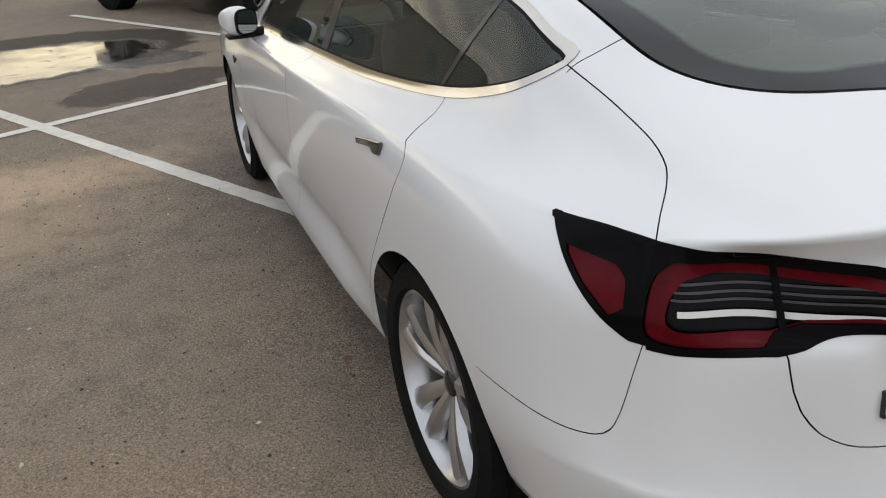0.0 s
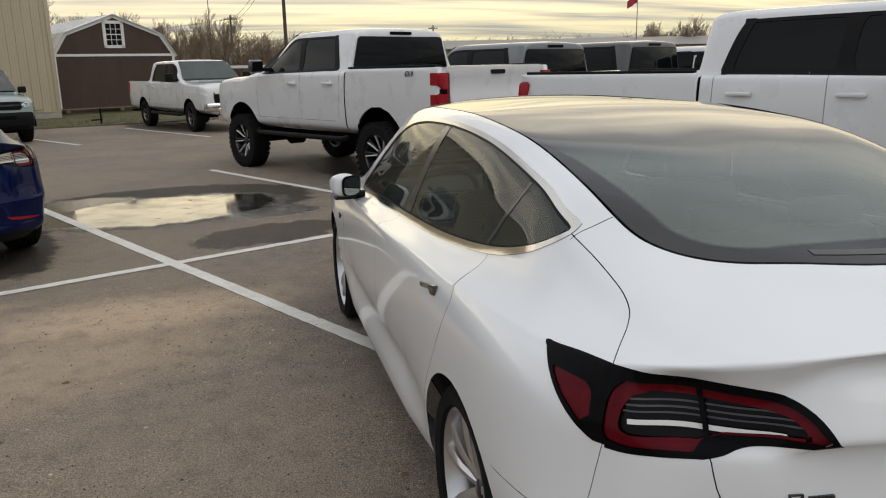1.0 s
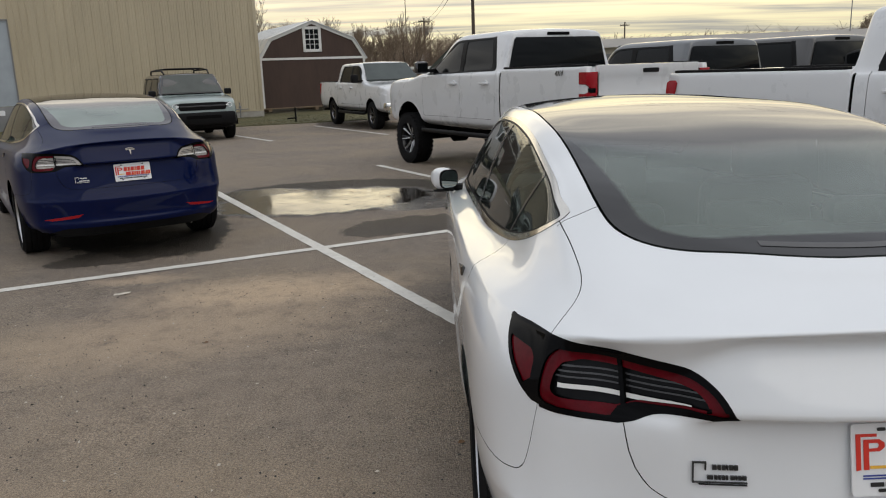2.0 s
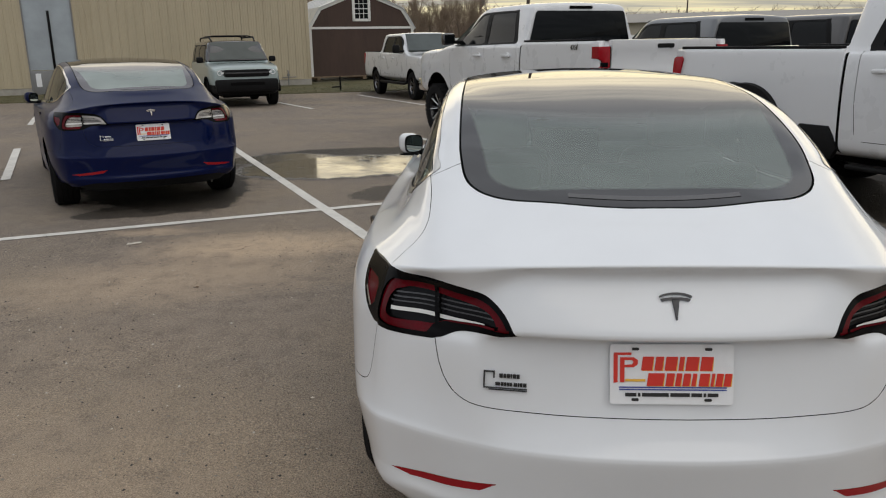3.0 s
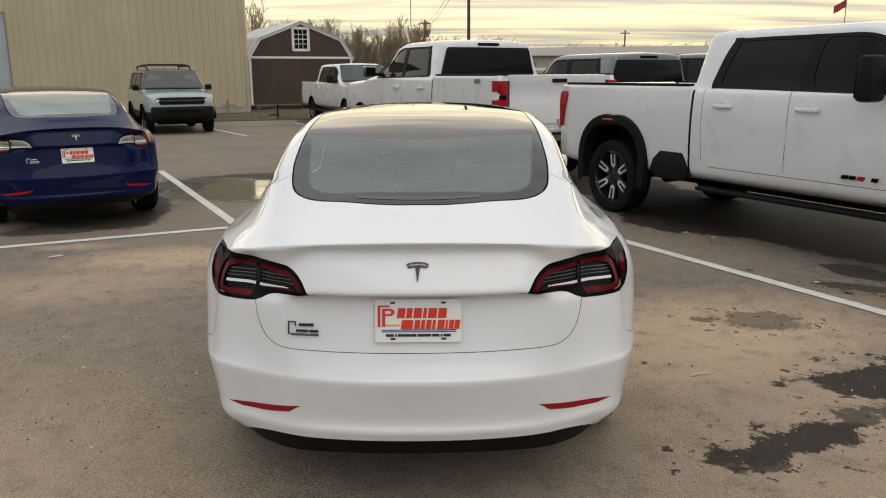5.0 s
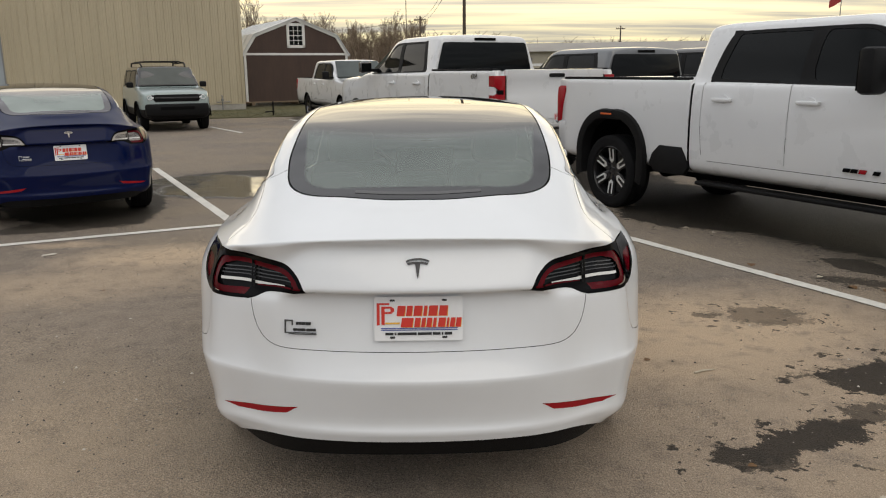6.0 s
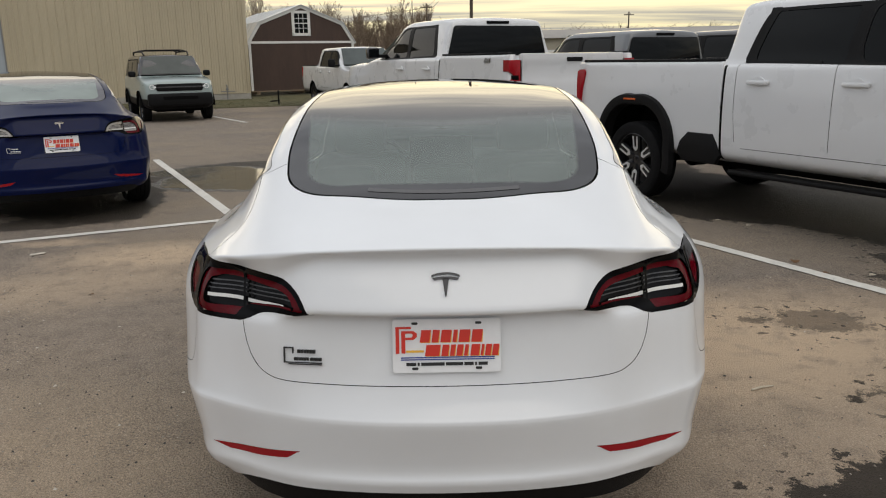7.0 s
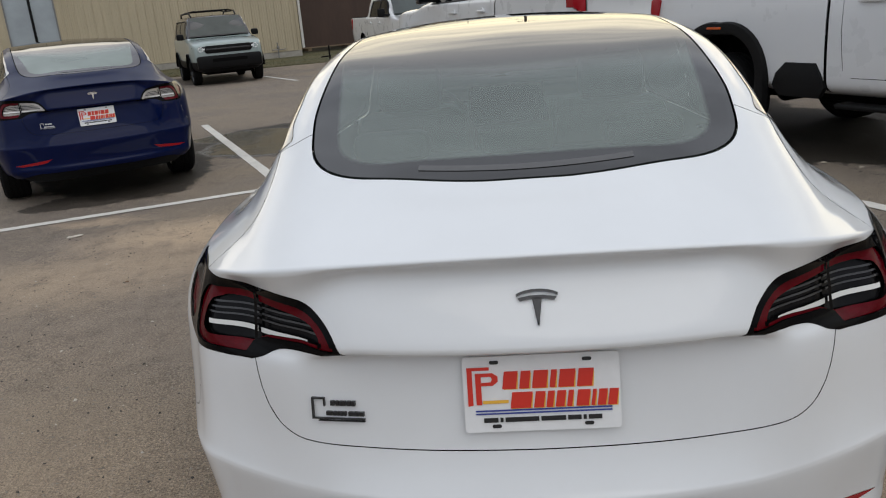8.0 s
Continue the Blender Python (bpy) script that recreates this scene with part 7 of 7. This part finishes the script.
def leaf(x, y, size, mat, label, turn):
    """A curled dry leaf: a pointed outline, folded along its middle."""
    bm = bmesh.new()
    n = 9
    rows = []
    for k in range(n):
        t = k / (n - 1)
        w = math.sin(math.pi * t) ** .8 * size * .38
        z = .003 + size * .06 * math.sin(t * 3.0)
        u = (t - .5) * size
        rows.append([(u, -w, z + w * .12), (u, 0, z), (u, w, z + w * .2)])
    grid_faces(bm, rows)
    ex = bmesh.ops.extrude_face_region(bm, geom=bm.faces[:])
    bmesh.ops.translate(bm, verts=[v for v in ex["geom"] if isinstance(v, bmesh.types.BMVert)], vec=(0, 0, .0012))
    ob = link_mesh("dry_leaf", bm, mat)
    ob.matrix_world = pose(x, y, 0, 0, 0, turn)
    return tagged(ob, label, "leaf", "fallen leaves")


for x, y, s, mat, tn in ((-.95, 1.70, .035, LEAF, 30), (-2.5, 3.13, .03, LEAF, 0), (1.05, 2.47, .05, LEAF, 10), (1.22, 1.62, .045, LEAF, 40), (2.62, 3.75, .09, LEAF, 70), (3.0, 3.35, .06, PALE_LEAF, 20), (3.1, 3.05, .09, LEAF, 100), (2.7, 3.42, .05, LEAF, 0), (3.3, 2.95, .07, LEAF, 45), (1.35, .42, .04, LEAF, 0), (2.55, 5.3, .06, PALE_LEAF, 0), (2.75, 5.05, .06, PALE_LEAF, 30), (1.75, .15, .06, PALE_LEAF, 10), (1.98, .22, .10, LEAF, 165), (-2.3, 9.2, .05, LEAF, 20), (-1.75, 8.7, .05, LEAF, 70), (1.62, .02, .06, LEAF, 30)):
    leaf(x, y, s, mat, "curled dry leaf lying on the asphalt", tn)
st = link_mesh("dry_twig", tube_bm([(-.06, 0, .006), (0, .008, .007), (.07, .002, .006)], [.005, .006, .003], 6), PALE_LEAF)
st.matrix_world = pose(1.48, 1.44, 0, 0, 0, 20)
tagged(st, "pale broken twig lying on the asphalt", "twig")
sc = link_mesh("paper_scrap", poly_bm([(-.06, -.018), (-.02, -.024), (.05, -.016), (.065, .004), (.02, .022), (-.03, .014), (-.055, .02)], .004, .012, "xy", .003), PALE_STONE)
sc.matrix_world = pose(-3.50, 4.31, 0, 3, -4, 15)
tagged(sc, "flat torn pale paper scrap on the asphalt", "litter")
